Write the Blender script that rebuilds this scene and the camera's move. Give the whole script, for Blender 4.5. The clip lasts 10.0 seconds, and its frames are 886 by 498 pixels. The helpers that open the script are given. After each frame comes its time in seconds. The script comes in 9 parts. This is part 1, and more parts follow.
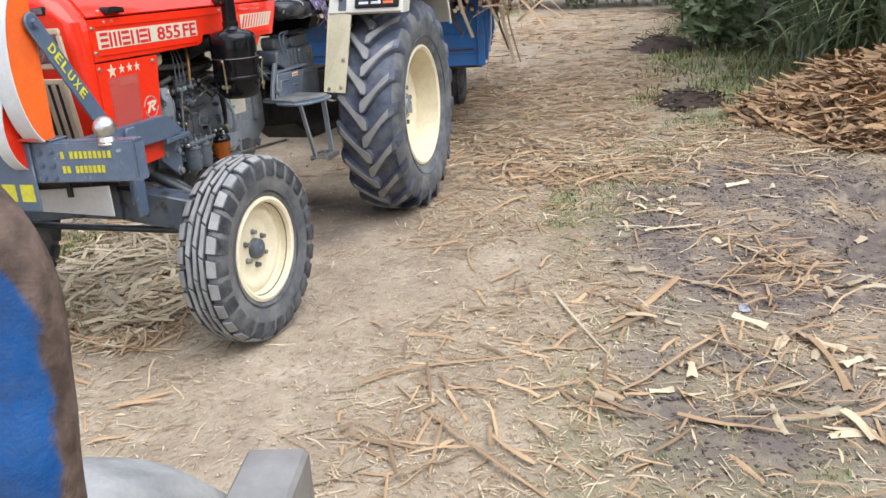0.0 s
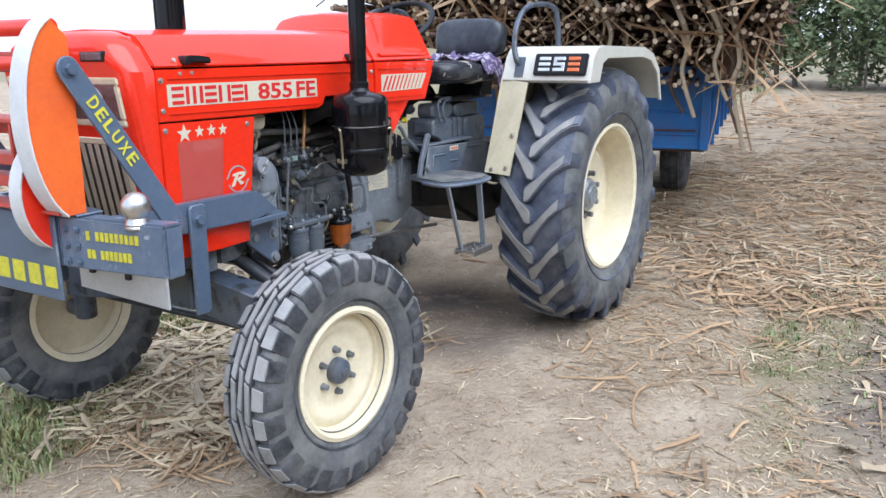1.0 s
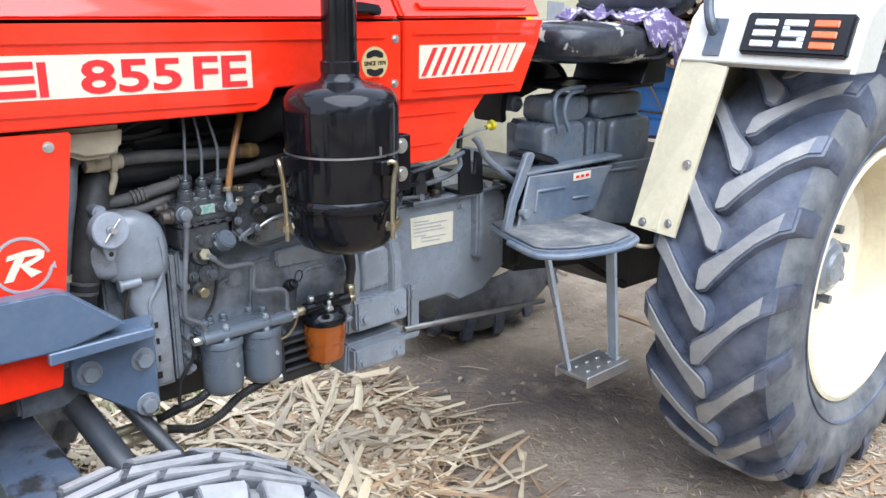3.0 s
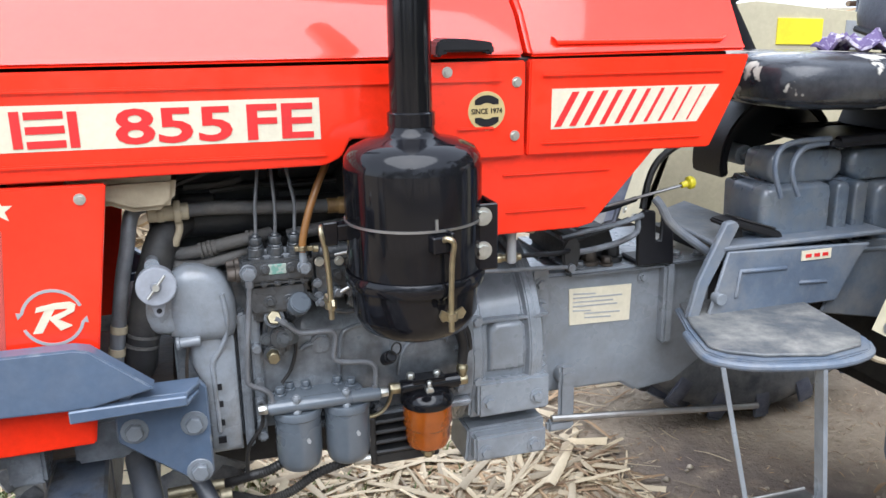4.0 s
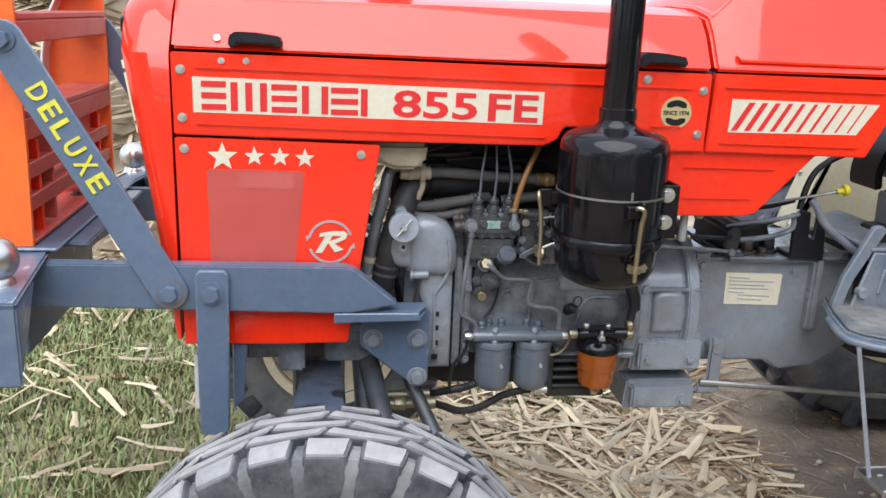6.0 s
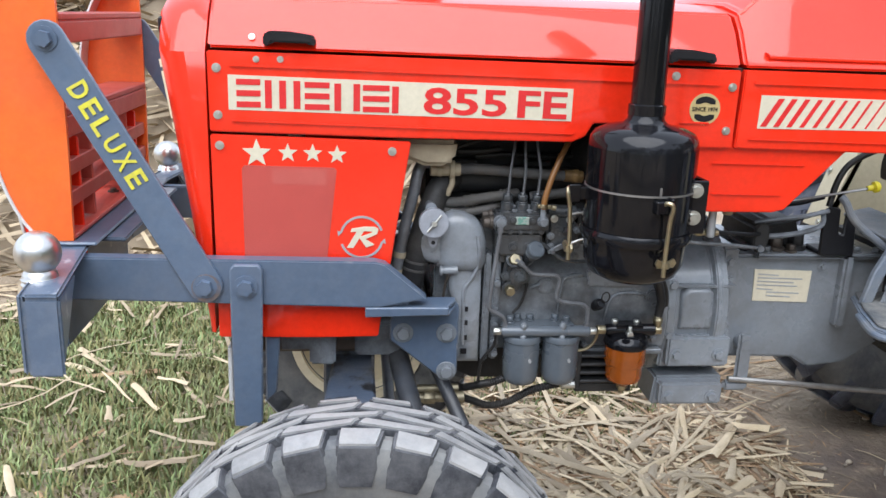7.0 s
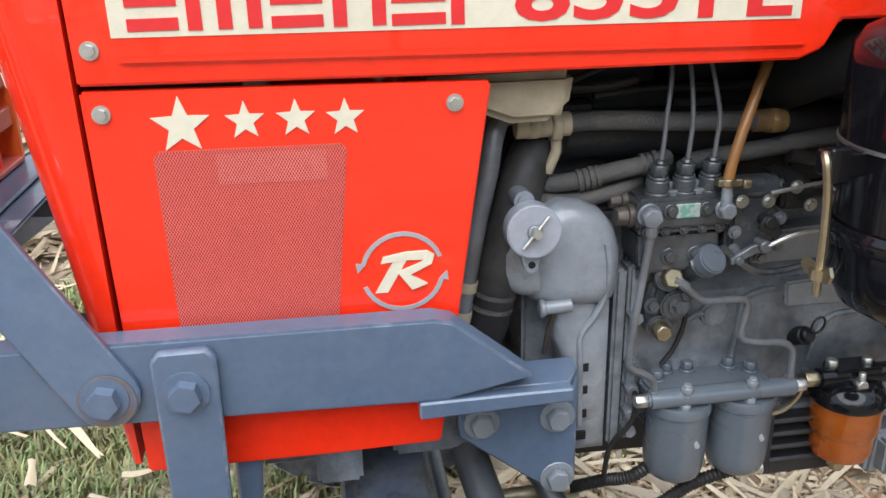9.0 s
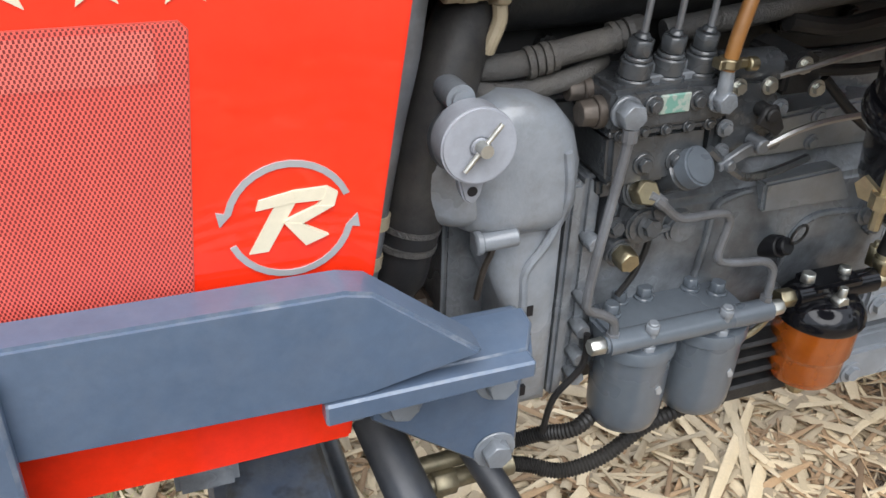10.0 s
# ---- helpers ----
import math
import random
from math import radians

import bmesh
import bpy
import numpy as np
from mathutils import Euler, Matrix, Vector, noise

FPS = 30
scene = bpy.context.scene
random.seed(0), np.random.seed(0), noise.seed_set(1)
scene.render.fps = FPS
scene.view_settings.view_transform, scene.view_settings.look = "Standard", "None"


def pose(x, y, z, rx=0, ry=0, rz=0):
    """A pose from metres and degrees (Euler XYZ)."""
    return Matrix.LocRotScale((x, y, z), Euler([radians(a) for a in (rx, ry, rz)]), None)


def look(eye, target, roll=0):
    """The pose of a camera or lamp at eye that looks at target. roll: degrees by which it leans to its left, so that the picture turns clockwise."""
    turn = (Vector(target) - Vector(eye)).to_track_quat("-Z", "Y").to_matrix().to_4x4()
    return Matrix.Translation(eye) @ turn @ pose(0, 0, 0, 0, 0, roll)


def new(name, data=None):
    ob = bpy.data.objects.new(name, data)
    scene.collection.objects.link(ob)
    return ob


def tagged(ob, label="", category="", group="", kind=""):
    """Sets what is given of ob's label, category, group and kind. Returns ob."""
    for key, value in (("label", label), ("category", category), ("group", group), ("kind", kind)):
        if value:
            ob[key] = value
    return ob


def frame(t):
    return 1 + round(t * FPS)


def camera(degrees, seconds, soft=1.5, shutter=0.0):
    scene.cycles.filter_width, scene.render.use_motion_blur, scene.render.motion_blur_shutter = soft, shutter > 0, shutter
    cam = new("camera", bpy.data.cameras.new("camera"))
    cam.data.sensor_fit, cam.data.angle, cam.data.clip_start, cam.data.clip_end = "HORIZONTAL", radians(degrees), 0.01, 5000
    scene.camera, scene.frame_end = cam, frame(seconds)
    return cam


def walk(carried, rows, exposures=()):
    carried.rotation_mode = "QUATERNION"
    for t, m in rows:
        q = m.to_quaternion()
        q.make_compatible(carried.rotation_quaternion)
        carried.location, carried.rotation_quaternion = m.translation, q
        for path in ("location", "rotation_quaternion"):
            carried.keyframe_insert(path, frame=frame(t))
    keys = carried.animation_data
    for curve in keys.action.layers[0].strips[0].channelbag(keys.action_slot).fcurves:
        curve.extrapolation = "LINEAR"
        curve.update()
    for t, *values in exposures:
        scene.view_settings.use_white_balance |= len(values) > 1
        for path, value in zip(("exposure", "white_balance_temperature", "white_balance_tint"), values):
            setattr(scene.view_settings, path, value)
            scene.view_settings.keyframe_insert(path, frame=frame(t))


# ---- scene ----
cam = camera(55.3, 10.0)
PATH = [
    (0, (-2.797, -2.372, 1.424), (-0.987, -1.81, 0.785), -3.5),
    (0.5, (-2.271, -2.323, 1.407), (-0.517, -1.534, 0.859), -2.4),
    (1, (-1.818, -2.312, 1.374), (-0.185, -1.26, 0.897), -0.9),
    (1.5, (-1.399, -2.113, 1.335), (0.102, -0.897, 0.815), 0.8),
    (2, (-1.01, -1.909, 1.327), (0.39, -0.589, 0.783), 0.1),
    (2.2, (-0.843, -1.83, 1.345), (0.531, -0.494, 0.773), 0.5),
    (3.3, (-0.067, -1.597, 1.339), (1.12, -0.082, 0.797), -0.2),
    (3.5, (0.069, -1.596, 1.332), (1.107, 0.036, 0.823), -0.3),
    (4, (0.281, -1.582, 1.377), (0.852, 0.257, 0.834), -0.85),
    (4.5, (0.236, -1.618, 1.382), (0.541, 0.279, 0.825), -1.0),
    (5, (0.136, -1.761, 1.382), (0.416, 0.138, 0.822), 0.8),
    (5.5, (0.097, -1.858, 1.394), (0.383, 0.046, 0.85), 2.0),
    (7, (0.07, -1.928, 1.386), (0.276, -0.012, 0.85), 2.0),
    (7.5, (0.089, -1.913, 1.379), (0.255, -0.006, 0.8), 1.3),
    (8, (0.09, -1.686, 1.336), (0.176, 0.23, 0.768), 0.2),
    (8.2, (0.072, -1.559, 1.332), (0.14, 0.36, 0.771), -0.6),
    (8.5, (0.051, -1.415, 1.33), (0.137, 0.484, 0.707), -0.5),
    (9, (0.009, -1.108, 1.292), (0.276, 0.736, 0.565), -1.4),
    (9.5, (-0.034, -0.792, 1.239), (0.463, 0.837, 0.19), 1.0),
    (10, (0.005, -0.803, 1.239), (0.608, 0.786, 0.185), 1.7),
]
walk(cam, [(t, look(eye, target, roll)) for t, eye, target, roll in PATH], [(0, 0.54, 6050, 10), (1, 0.54, 5550, 10), (2, 0.79, 5400, 10), (3.5, 1.12, 5650, 10), (5, 0.71, 5950, 10), (8, 0.67, 5850, 10), (9, 0.76, 5950, 10), (9.5, 0.62, 6000, 10), (10, 0.88, 6200, 10)])

# ---- light ----
world = bpy.data.worlds.new("sky")
scene.world = world
world.use_nodes = True
wn = world.node_tree.nodes
sky = wn.new("ShaderNodeTexSky")
sky.sky_type, sky.sun_disc = "NISHITA", False
sky.sun_elevation, sky.sun_rotation = radians(58), radians(199)
sky.air_density, sky.dust_density, sky.ozone_density = 1.0, 2.0, 0.6
haze = wn.new("ShaderNodeMix")   # a thin white overcast over the blue
haze.data_type = "RGBA"
haze.inputs[0].default_value = 0.72
haze.inputs[7].default_value = (8.0, 8.25, 8.6, 1)
world.node_tree.links.new(sky.outputs[0], haze.inputs[6])
world.node_tree.links.new(haze.outputs[2], wn["Background"].inputs[0])
wn["Background"].inputs[1].default_value = 0.14
sun = bpy.data.lights.new("sun", "SUN")
sun.energy, sun.angle, sun.color = 2.75, radians(70), (1.0, 0.97, 0.93)
new("sun", sun).matrix_world = look((-0.5, -3.2, 6.0), (0.6, 0, 0.4))


# ---- materials ----
def mat(name, col, col2=None, rough=0.5, metal=0.0, scale=6.0, fine=70.0, bump=0.15, relief=120.0, dirt=None, dirt_amount=0.4,
        dirt_scale=5.0, coat=0.0, vary=0.0, transmission=0.0, rough2=None, spec=0.5, edge=0.15, mid=0.5):
    m = bpy.data.materials.new(name)
    m.use_nodes = True
    n, l = m.node_tree.nodes, m.node_tree.links
    b = n["Principled BSDF"]
    co = n.new("ShaderNodeTexCoord")

    def noise_at(s, detail=4.0, rough_=0.6):
        t = n.new("ShaderNodeTexNoise")
        t.inputs["Scale"].default_value, t.inputs["Detail"].default_value, t.inputs["Roughness"].default_value = s, detail, rough_
        l.new(co.outputs["Object"], t.inputs["Vector"])
        return t.outputs[0]

    def ramp(src, lo, hi):
        r = n.new("ShaderNodeMapRange")
        r.inputs[1].default_value, r.inputs[2].default_value = lo, hi
        l.new(src, r.inputs[0])
        return r.outputs[0]

    def mix(f, a, c, blend="MIX"):
        x = n.new("ShaderNodeMix")
        x.data_type, x.blend_type = "RGBA", blend
        for k, v in ((0, f), (6, a), (7, c)):
            if hasattr(v, "links"):
                l.new(v, x.inputs[k])
            else:
                x.inputs[k].default_value = v if k == 0 else (*v, 1)
        return x.outputs[2]

    col2 = col2 or tuple(c * 0.82 for c in col)
    big = ramp(noise_at(scale), mid - edge, mid + edge)
    out = mix(big, col, col2)
    small = noise_at(fine, 6.0, 0.7)
    out = mix(0.35, out, mix(ramp(small, 0.3, 0.7), (0.75, 0.75, 0.75), (1.2, 1.2, 1.2)), "MULTIPLY")
    if dirt:
        d = n.new("ShaderNodeMath")
        d.operation = "MULTIPLY"
        l.new(ramp(noise_at(dirt_scale, 8.0, 0.7), 0.42, 0.68), d.inputs[0])
        d.inputs[1].default_value = dirt_amount
        out = mix(d.outputs[0], out, dirt)
    if vary:
        g = n.new("ShaderNodeNewGeometry")
        out = mix(vary, out, mix(g.outputs["Random Per Island"], (0.48, 0.45, 0.43), (1.36, 1.31, 1.21)), "MULTIPLY")
    l.new(out, b.inputs["Base Color"])
    rr = n.new("ShaderNodeMapRange")
    rr.inputs[3].default_value, rr.inputs[4].default_value = rough, min(1.0, rough2 if rough2 else rough + 0.12)
    l.new(big, rr.inputs[0])
    l.new(rr.outputs[0], b.inputs["Roughness"])
    b.inputs["Metallic"].default_value = metal
    b.inputs["Specular IOR Level"].default_value = spec
    b.inputs["Coat Weight"].default_value = coat
    b.inputs["Coat Roughness"].default_value = 0.05
    b.inputs["Coat IOR"].default_value = 1.65
    b.inputs["Transmission Weight"].default_value = transmission
    if bump:
        bp = n.new("ShaderNodeBump")
        bp.inputs["Strength"].default_value, bp.inputs["Distance"].default_value = bump, 0.004
        l.new(noise_at(relief, 5.0, 0.65), bp.inputs["Height"])
        l.new(bp.outputs[0], b.inputs["Normal"])
    return m


RED = mat("red_paint", (0.80, 0.026, 0.0035), (0.73, 0.022, 0.003), 0.35, spec=0.2, coat=0.55, bump=0.015, relief=30, scale=2, dirt=(0.66, 0.06, 0.03), dirt_amount=0.12)
DARKRED = mat("dark_red_paint", (0.50, 0.075, 0.052), (0.42, 0.058, 0.04), 0.4, bump=0.05, dirt=(0.4, 0.15, 0.1), dirt_amount=0.35)
ORANGE = mat("orange_paint", (0.82, 0.14, 0.016), (0.74, 0.11, 0.014), 0.32, coat=0.2, bump=0.03, dirt=(0.6, 0.24, 0.1), dirt_amount=0.15)
WHITE = mat("white_paint", (0.64, 0.645, 0.65), (0.56, 0.565, 0.57), 0.4, bump=0.03, dirt=(0.45, 0.4, 0.33), dirt_amount=0.3)
DECAL = mat("white_decal", (0.62, 0.57, 0.435), (0.58, 0.53, 0.40), 0.35, bump=0.01, dirt=(0.6, 0.5, 0.4), dirt_amount=0.1)
DECALRED = mat("red_decal", (0.62, 0.02, 0.02), (0.55, 0.02, 0.02), 0.35, bump=0.01)
BLUEGREY = mat("blue_grey_paint", (0.087, 0.122, 0.182), (0.074, 0.105, 0.158), 0.28, coat=0.2, bump=0.06, relief=60, scale=4, dirt=(0.24, 0.24, 0.25), dirt_amount=0.10, dirt_scale=30)
WORNEDGE = mat("rubbed_edge", (0.09, 0.125, 0.182), (0.22, 0.245, 0.28), 0.3, bump=0.1, scale=22, mid=0.62, edge=0.06, dirt=(0.2, 0.21, 0.23), dirt_amount=0.5, dirt_scale=60)
SCUFFED = mat("scuffed_blue_grey_paint", (0.087, 0.122, 0.182), (0.30, 0.33, 0.38), 0.3, coat=0.15, bump=0.1, relief=60, scale=19, mid=0.655, edge=0.02, dirt=(0.22, 0.24, 0.28), dirt_amount=0.35, dirt_scale=16)
# oil blotches on a blue-grey darkened for the shade round the axle
OILYBLUE = mat("oily_blue_grey_paint", (0.062, 0.08, 0.115), (0.016, 0.017, 0.02), 0.3, bump=0.2, scale=15, mid=0.57, edge=0.05, dirt=(0.17, 0.165, 0.15), dirt_amount=0.45, dirt_scale=8)
GREY = mat("engine_grey_paint", (0.20, 0.218, 0.238), (0.125, 0.137, 0.152), 0.2, rough2=0.42, coat=0.3, bump=0.3, relief=90, scale=9, dirt=(0.018, 0.017, 0.016), dirt_amount=0.75, dirt_scale=9)
GREYLIGHT = mat("gearbox_grey_paint", (0.225, 0.247, 0.272), (0.165, 0.182, 0.202), 0.22, rough2=0.42, coat=0.3, bump=0.2, relief=70, scale=7, dirt=(0.10, 0.09, 0.08), dirt_amount=0.4, dirt_scale=8)
# near-black: oil, with the shade of the recesses put into the colour
GREYDARK = mat("shade_dark_oily_iron", (0.013, 0.014, 0.015), (0.007, 0.007, 0.008), 0.5, bump=0.4, relief=80, scale=14, dirt=(0.045, 0.04, 0.033), dirt_amount=0.3, dirt_scale=16)
MATGREY = mat("dusty_rubber_mat", (0.085, 0.092, 0.10), (0.045, 0.05, 0.056), 0.5, bump=0.4, relief=40, scale=9, dirt=(0.33, 0.32, 0.29), dirt_amount=0.7, dirt_scale=9)
HOUSING = mat("glossy_blue_grey_casting", (0.10, 0.128, 0.165), (0.07, 0.09, 0.12), 0.22, rough2=0.42, coat=0.3, bump=0.2, relief=60, scale=8, dirt=(0.22, 0.205, 0.175), dirt_amount=0.5, dirt_scale=10)
DUSTY = mat("dusty_blue_grey_plate", (0.115, 0.145, 0.19), (0.08, 0.102, 0.14), 0.4, bump=0.2, scale=6, dirt=(0.27, 0.255, 0.225), dirt_amount=0.55, dirt_scale=7)
BLACK = mat("gloss_black_paint", (0.005, 0.005, 0.006), (0.007, 0.007, 0.009), 0.08, coat=0.0, bump=0.02, relief=25, dirt=(0.02, 0.02, 0.022), dirt_amount=0.1, spec=0.3, rough2=0.12)
PLASTIC = mat("black_plastic", (0.009, 0.009, 0.011), (0.014, 0.014, 0.016), 0.36, spec=0.3, bump=0.1)
RUBBER = mat("black_hose_rubber", (0.011, 0.011, 0.012), (0.018, 0.017, 0.017), 0.42, spec=0.3, bump=0.2, dirt=(0.08, 0.073, 0.06), dirt_amount=0.3)
HOSEGREY = mat("grey_hose", (0.085, 0.084, 0.083), (0.045, 0.044, 0.043), 0.42, bump=0.6, relief=320, dirt=(0.2, 0.18, 0.15), dirt_amount=0.4, dirt_scale=12)
BEIGE = mat("yellowed_beige_plastic", (0.42, 0.36, 0.25), (0.33, 0.28, 0.19), 0.5, dirt=(0.15, 0.12, 0.08), dirt_amount=0.5, dirt_scale=14)
BROWNPIPE = mat("brown_translucent_pipe", (0.28, 0.13, 0.035), (0.2, 0.09, 0.03), 0.3, dirt=(0.08, 0.05, 0.03), dirt_amount=0.4)
BRASS = mat("zinc_plated_brass", (0.43, 0.375, 0.245), (0.32, 0.28, 0.19), 0.35, 1.0, scale=40, bump=0.1)
ZINC = mat("zinc_bolt", (0.62, 0.62, 0.58), (0.5, 0.5, 0.46), 0.38, 1.0, scale=50, bump=0.1)
STEEL = mat("bare_steel", (0.42, 0.42, 0.41), (0.3, 0.29, 0.28), 0.42, 1.0, scale=8, bump=0.1, dirt=(0.16, 0.1, 0.06), dirt_amount=0.3)
CHROME = mat("polished_steel", (0.66, 0.65, 0.63), (0.58, 0.57, 0.55), 0.24, 1.0, bump=0.03, rough2=0.34)
PUMPGREY = mat("dark_pump_paint", (0.06, 0.066, 0.072), (0.03, 0.033, 0.036), 0.2, rough2=0.4, coat=0.3, bump=0.35, relief=90, scale=10, dirt=(0.014, 0.013, 0.013), dirt_amount=0.6, dirt_scale=11)
CREAM = mat("cream_paint", (0.80, 0.72, 0.52), (0.74, 0.66, 0.47), 0.36, coat=0.15, bump=0.03, scale=4, dirt=(0.5, 0.42, 0.3), dirt_amount=0.35, dirt_scale=8)
FENDERWHITE = mat("off_white_fender_paint", (0.61, 0.60, 0.535), (0.56, 0.545, 0.475), 0.34, coat=0.2, bump=0.03, dirt=(0.5, 0.44, 0.33), dirt_amount=0.3, dirt_scale=4)
# tyre colours hold dust, sky light on tops, shade on lug sides
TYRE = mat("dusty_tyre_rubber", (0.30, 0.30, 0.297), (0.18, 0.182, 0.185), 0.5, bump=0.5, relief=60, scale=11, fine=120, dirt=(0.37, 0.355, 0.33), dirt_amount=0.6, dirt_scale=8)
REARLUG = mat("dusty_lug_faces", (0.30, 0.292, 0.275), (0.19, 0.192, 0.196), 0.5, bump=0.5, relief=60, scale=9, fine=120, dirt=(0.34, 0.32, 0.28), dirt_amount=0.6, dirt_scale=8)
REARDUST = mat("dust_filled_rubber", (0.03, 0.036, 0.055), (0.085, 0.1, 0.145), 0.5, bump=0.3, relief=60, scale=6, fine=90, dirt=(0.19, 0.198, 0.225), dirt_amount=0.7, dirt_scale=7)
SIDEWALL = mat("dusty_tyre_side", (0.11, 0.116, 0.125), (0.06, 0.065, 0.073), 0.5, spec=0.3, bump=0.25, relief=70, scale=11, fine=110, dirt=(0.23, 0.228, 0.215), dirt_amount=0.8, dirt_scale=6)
TYREDARK = mat("clean_shaded_tyre_rubber", (0.02, 0.022, 0.028), (0.045, 0.048, 0.056), 0.5, spec=0.3, bump=0.2, scale=9, dirt=(0.21, 0.21, 0.215), dirt_amount=0.6, dirt_scale=7)
YELLOW = mat("yellow_paint", (0.66, 0.60, 0.025), (0.55, 0.5, 0.03), 0.45, bump=0.05, scale=30, dirt=(0.25, 0.24, 0.12), dirt_amount=0.35, dirt_scale=60)
AMBER = mat("amber_sediment_bowl", (0.66, 0.165, 0.012), (0.45, 0.10, 0.01), 0.12, bump=0.03, coat=0.3, transmission=0.55)
VINYL = mat("torn_black_vinyl", (0.014, 0.015, 0.019), (0.46, 0.43, 0.37), 0.2, rough2=0.6, bump=0.3, relief=40, scale=8.5, mid=0.553, edge=0.012, dirt=(0.07, 0.07, 0.075), dirt_amount=0.5, dirt_scale=9)
VINYLCLEAN = mat("blue_black_vinyl", (0.02, 0.023, 0.03), (0.03, 0.035, 0.045), 0.28, bump=0.3, relief=50, scale=8, dirt=(0.13, 0.14, 0.17), dirt_amount=0.5, dirt_scale=7)
CLOTH = mat("purple_white_cloth", (0.10, 0.07, 0.155), (0.44, 0.40, 0.48), 0.85, bump=0.4, relief=200, scale=42, mid=0.56, edge=0.05)
TRAILERBLUE = mat("blue_trailer_paint", (0.018, 0.16, 0.46), (0.015, 0.12, 0.36), 0.42, bump=0.1, scale=3, dirt=(0.12, 0.07, 0.04), dirt_amount=0.4, dirt_scale=5)
RUSTBLUE = mat("rusty_blue_paint", (0.004, 0.062, 0.21), (0.006, 0.042, 0.14), 0.6, spec=0.25, bump=0.5, scale=9, edge=0.1, dirt=(0.07, 0.06, 0.05), dirt_amount=0.35, dirt_scale=22)


def worn_side(m, way, bend_height):
    """Rust where the paint has been rubbed off one flank and off the bend of a tube, with a ragged edge."""
    n, l = m.node_tree.nodes, m.node_tree.links
    b = n["Principled BSDF"]
    base = b.inputs["Base Color"].links[0].from_socket
    co = n.new("ShaderNodeTexCoord")

    def op(kind, a, c):
        x = n.new("ShaderNodeMath")
        x.operation = kind
        for k, v in enumerate((a, c)):
            if hasattr(v, "links"):
                l.new(v, x.inputs[k])
            else:
                x.inputs[k].default_value = v
        return x.outputs[0]

    def ramp(src, lo, hi):
        r = n.new("ShaderNodeMapRange")
        r.inputs[1].default_value, r.inputs[2].default_value = lo, hi
        l.new(src, r.inputs[0])
        return r.outputs[0]

    def noise_at(scale, detail):
        t = n.new("ShaderNodeTexNoise")
        t.inputs["Scale"].default_value, t.inputs["Detail"].default_value = scale, detail
        l.new(co.outputs["Object"], t.inputs["Vector"])
        return t.outputs[0]

    dot = n.new("ShaderNodeVectorMath")
    dot.operation = "DOT_PRODUCT"
    l.new(co.outputs["Normal"], dot.inputs[0])
    dot.inputs[1].default_value = way
    sep = n.new("ShaderNodeSeparateXYZ")
    l.new(co.outputs["Object"], sep.inputs[0])
    ragged = op("MULTIPLY", op("SUBTRACT", noise_at(26, 6), 0.5), 0.9)
    flank = op("ADD", dot.outputs["Value"], ragged)
    top = op("MULTIPLY", ramp(sep.outputs[2], bend_height - 0.02, bend_height + 0.05), 0.75)
    worn = ramp(op("ADD", flank, top), 0.36, 0.5)
    rust = n.new("ShaderNodeMix")
    rust.data_type = "RGBA"
    l.new(ramp(noise_at(60, 6), 0.35, 0.65), rust.inputs[0])
    rust.inputs[6].default_value, rust.inputs[7].default_value = (0.055, 0.036, 0.028, 1), (0.13, 0.09, 0.07, 1)
    x = n.new("ShaderNodeMix")
    x.data_type = "RGBA"
    l.new(worn, x.inputs[0])
    l.new(base, x.inputs[6])
    l.new(rust.outputs[2], x.inputs[7])
    l.new(x.outputs[2], b.inputs["Base Color"])


worn_side(RUSTBLUE, (0.73, -0.68, 0.0), 1.251)
DUSTSTEEL = mat("dusty_bare_steel", (0.30, 0.29, 0.28), (0.22, 0.21, 0.2), 0.45, 0.4, scale=8, bump=0.1, dirt=(0.14, 0.1, 0.08), dirt_amount=0.5, dirt_scale=7)
RUST = mat("rusted_steel", (0.10, 0.06, 0.045), (0.06, 0.035, 0.028), 0.75, bump=0.5, scale=14, dirt=(0.2, 0.1, 0.06), dirt_amount=0.4)
CANE = mat("cane_stalks", (0.17, 0.105, 0.07), (0.085, 0.05, 0.042), 0.6, bump=0.2, scale=5, vary=0.9)
CANEEND = mat("cut_cane_ends", (0.52, 0.42, 0.29), (0.33, 0.24, 0.15), 0.7, bump=0.2, scale=20, vary=0.6)
STRAW = mat("dry_cane_leaves", (0.51, 0.43, 0.31), (0.39, 0.315, 0.215), 0.7, bump=0.15, scale=4, fine=200, vary=0.85)
# paler copy of the straw: light put into the colour under the tractor
STRAWPALE = mat("brightened_cane_trash", (0.66, 0.56, 0.40), (0.51, 0.42, 0.28), 0.65, bump=0.15, scale=4, fine=200, vary=0.8)
STRAWRED = mat("reddish_dry_leaves", (0.41, 0.285, 0.17), (0.29, 0.19, 0.11), 0.7, bump=0.2, scale=4, fine=200, vary=0.85)
MULCH = mat("brown_cane_trash", (0.43, 0.28, 0.155), (0.25, 0.15, 0.08), 0.75, bump=0.2, scale=3, fine=150, vary=0.9)
GRASS = mat("grass_blades", (0.16, 0.24, 0.085), (0.27, 0.31, 0.14), 0.6, bump=0.0, scale=3, fine=90, vary=0.8)
DRYGRASS = mat("dry_grass_blades", (0.26, 0.24, 0.1), (0.2, 0.2, 0.08), 0.65, bump=0.0, scale=3, fine=90, vary=0.7)
LEAF = mat("tree_leaves", (0.135, 0.185, 0.09), (0.18, 0.225, 0.115), 0.6, bump=0.0, scale=1.2, fine=20, vary=0.8)
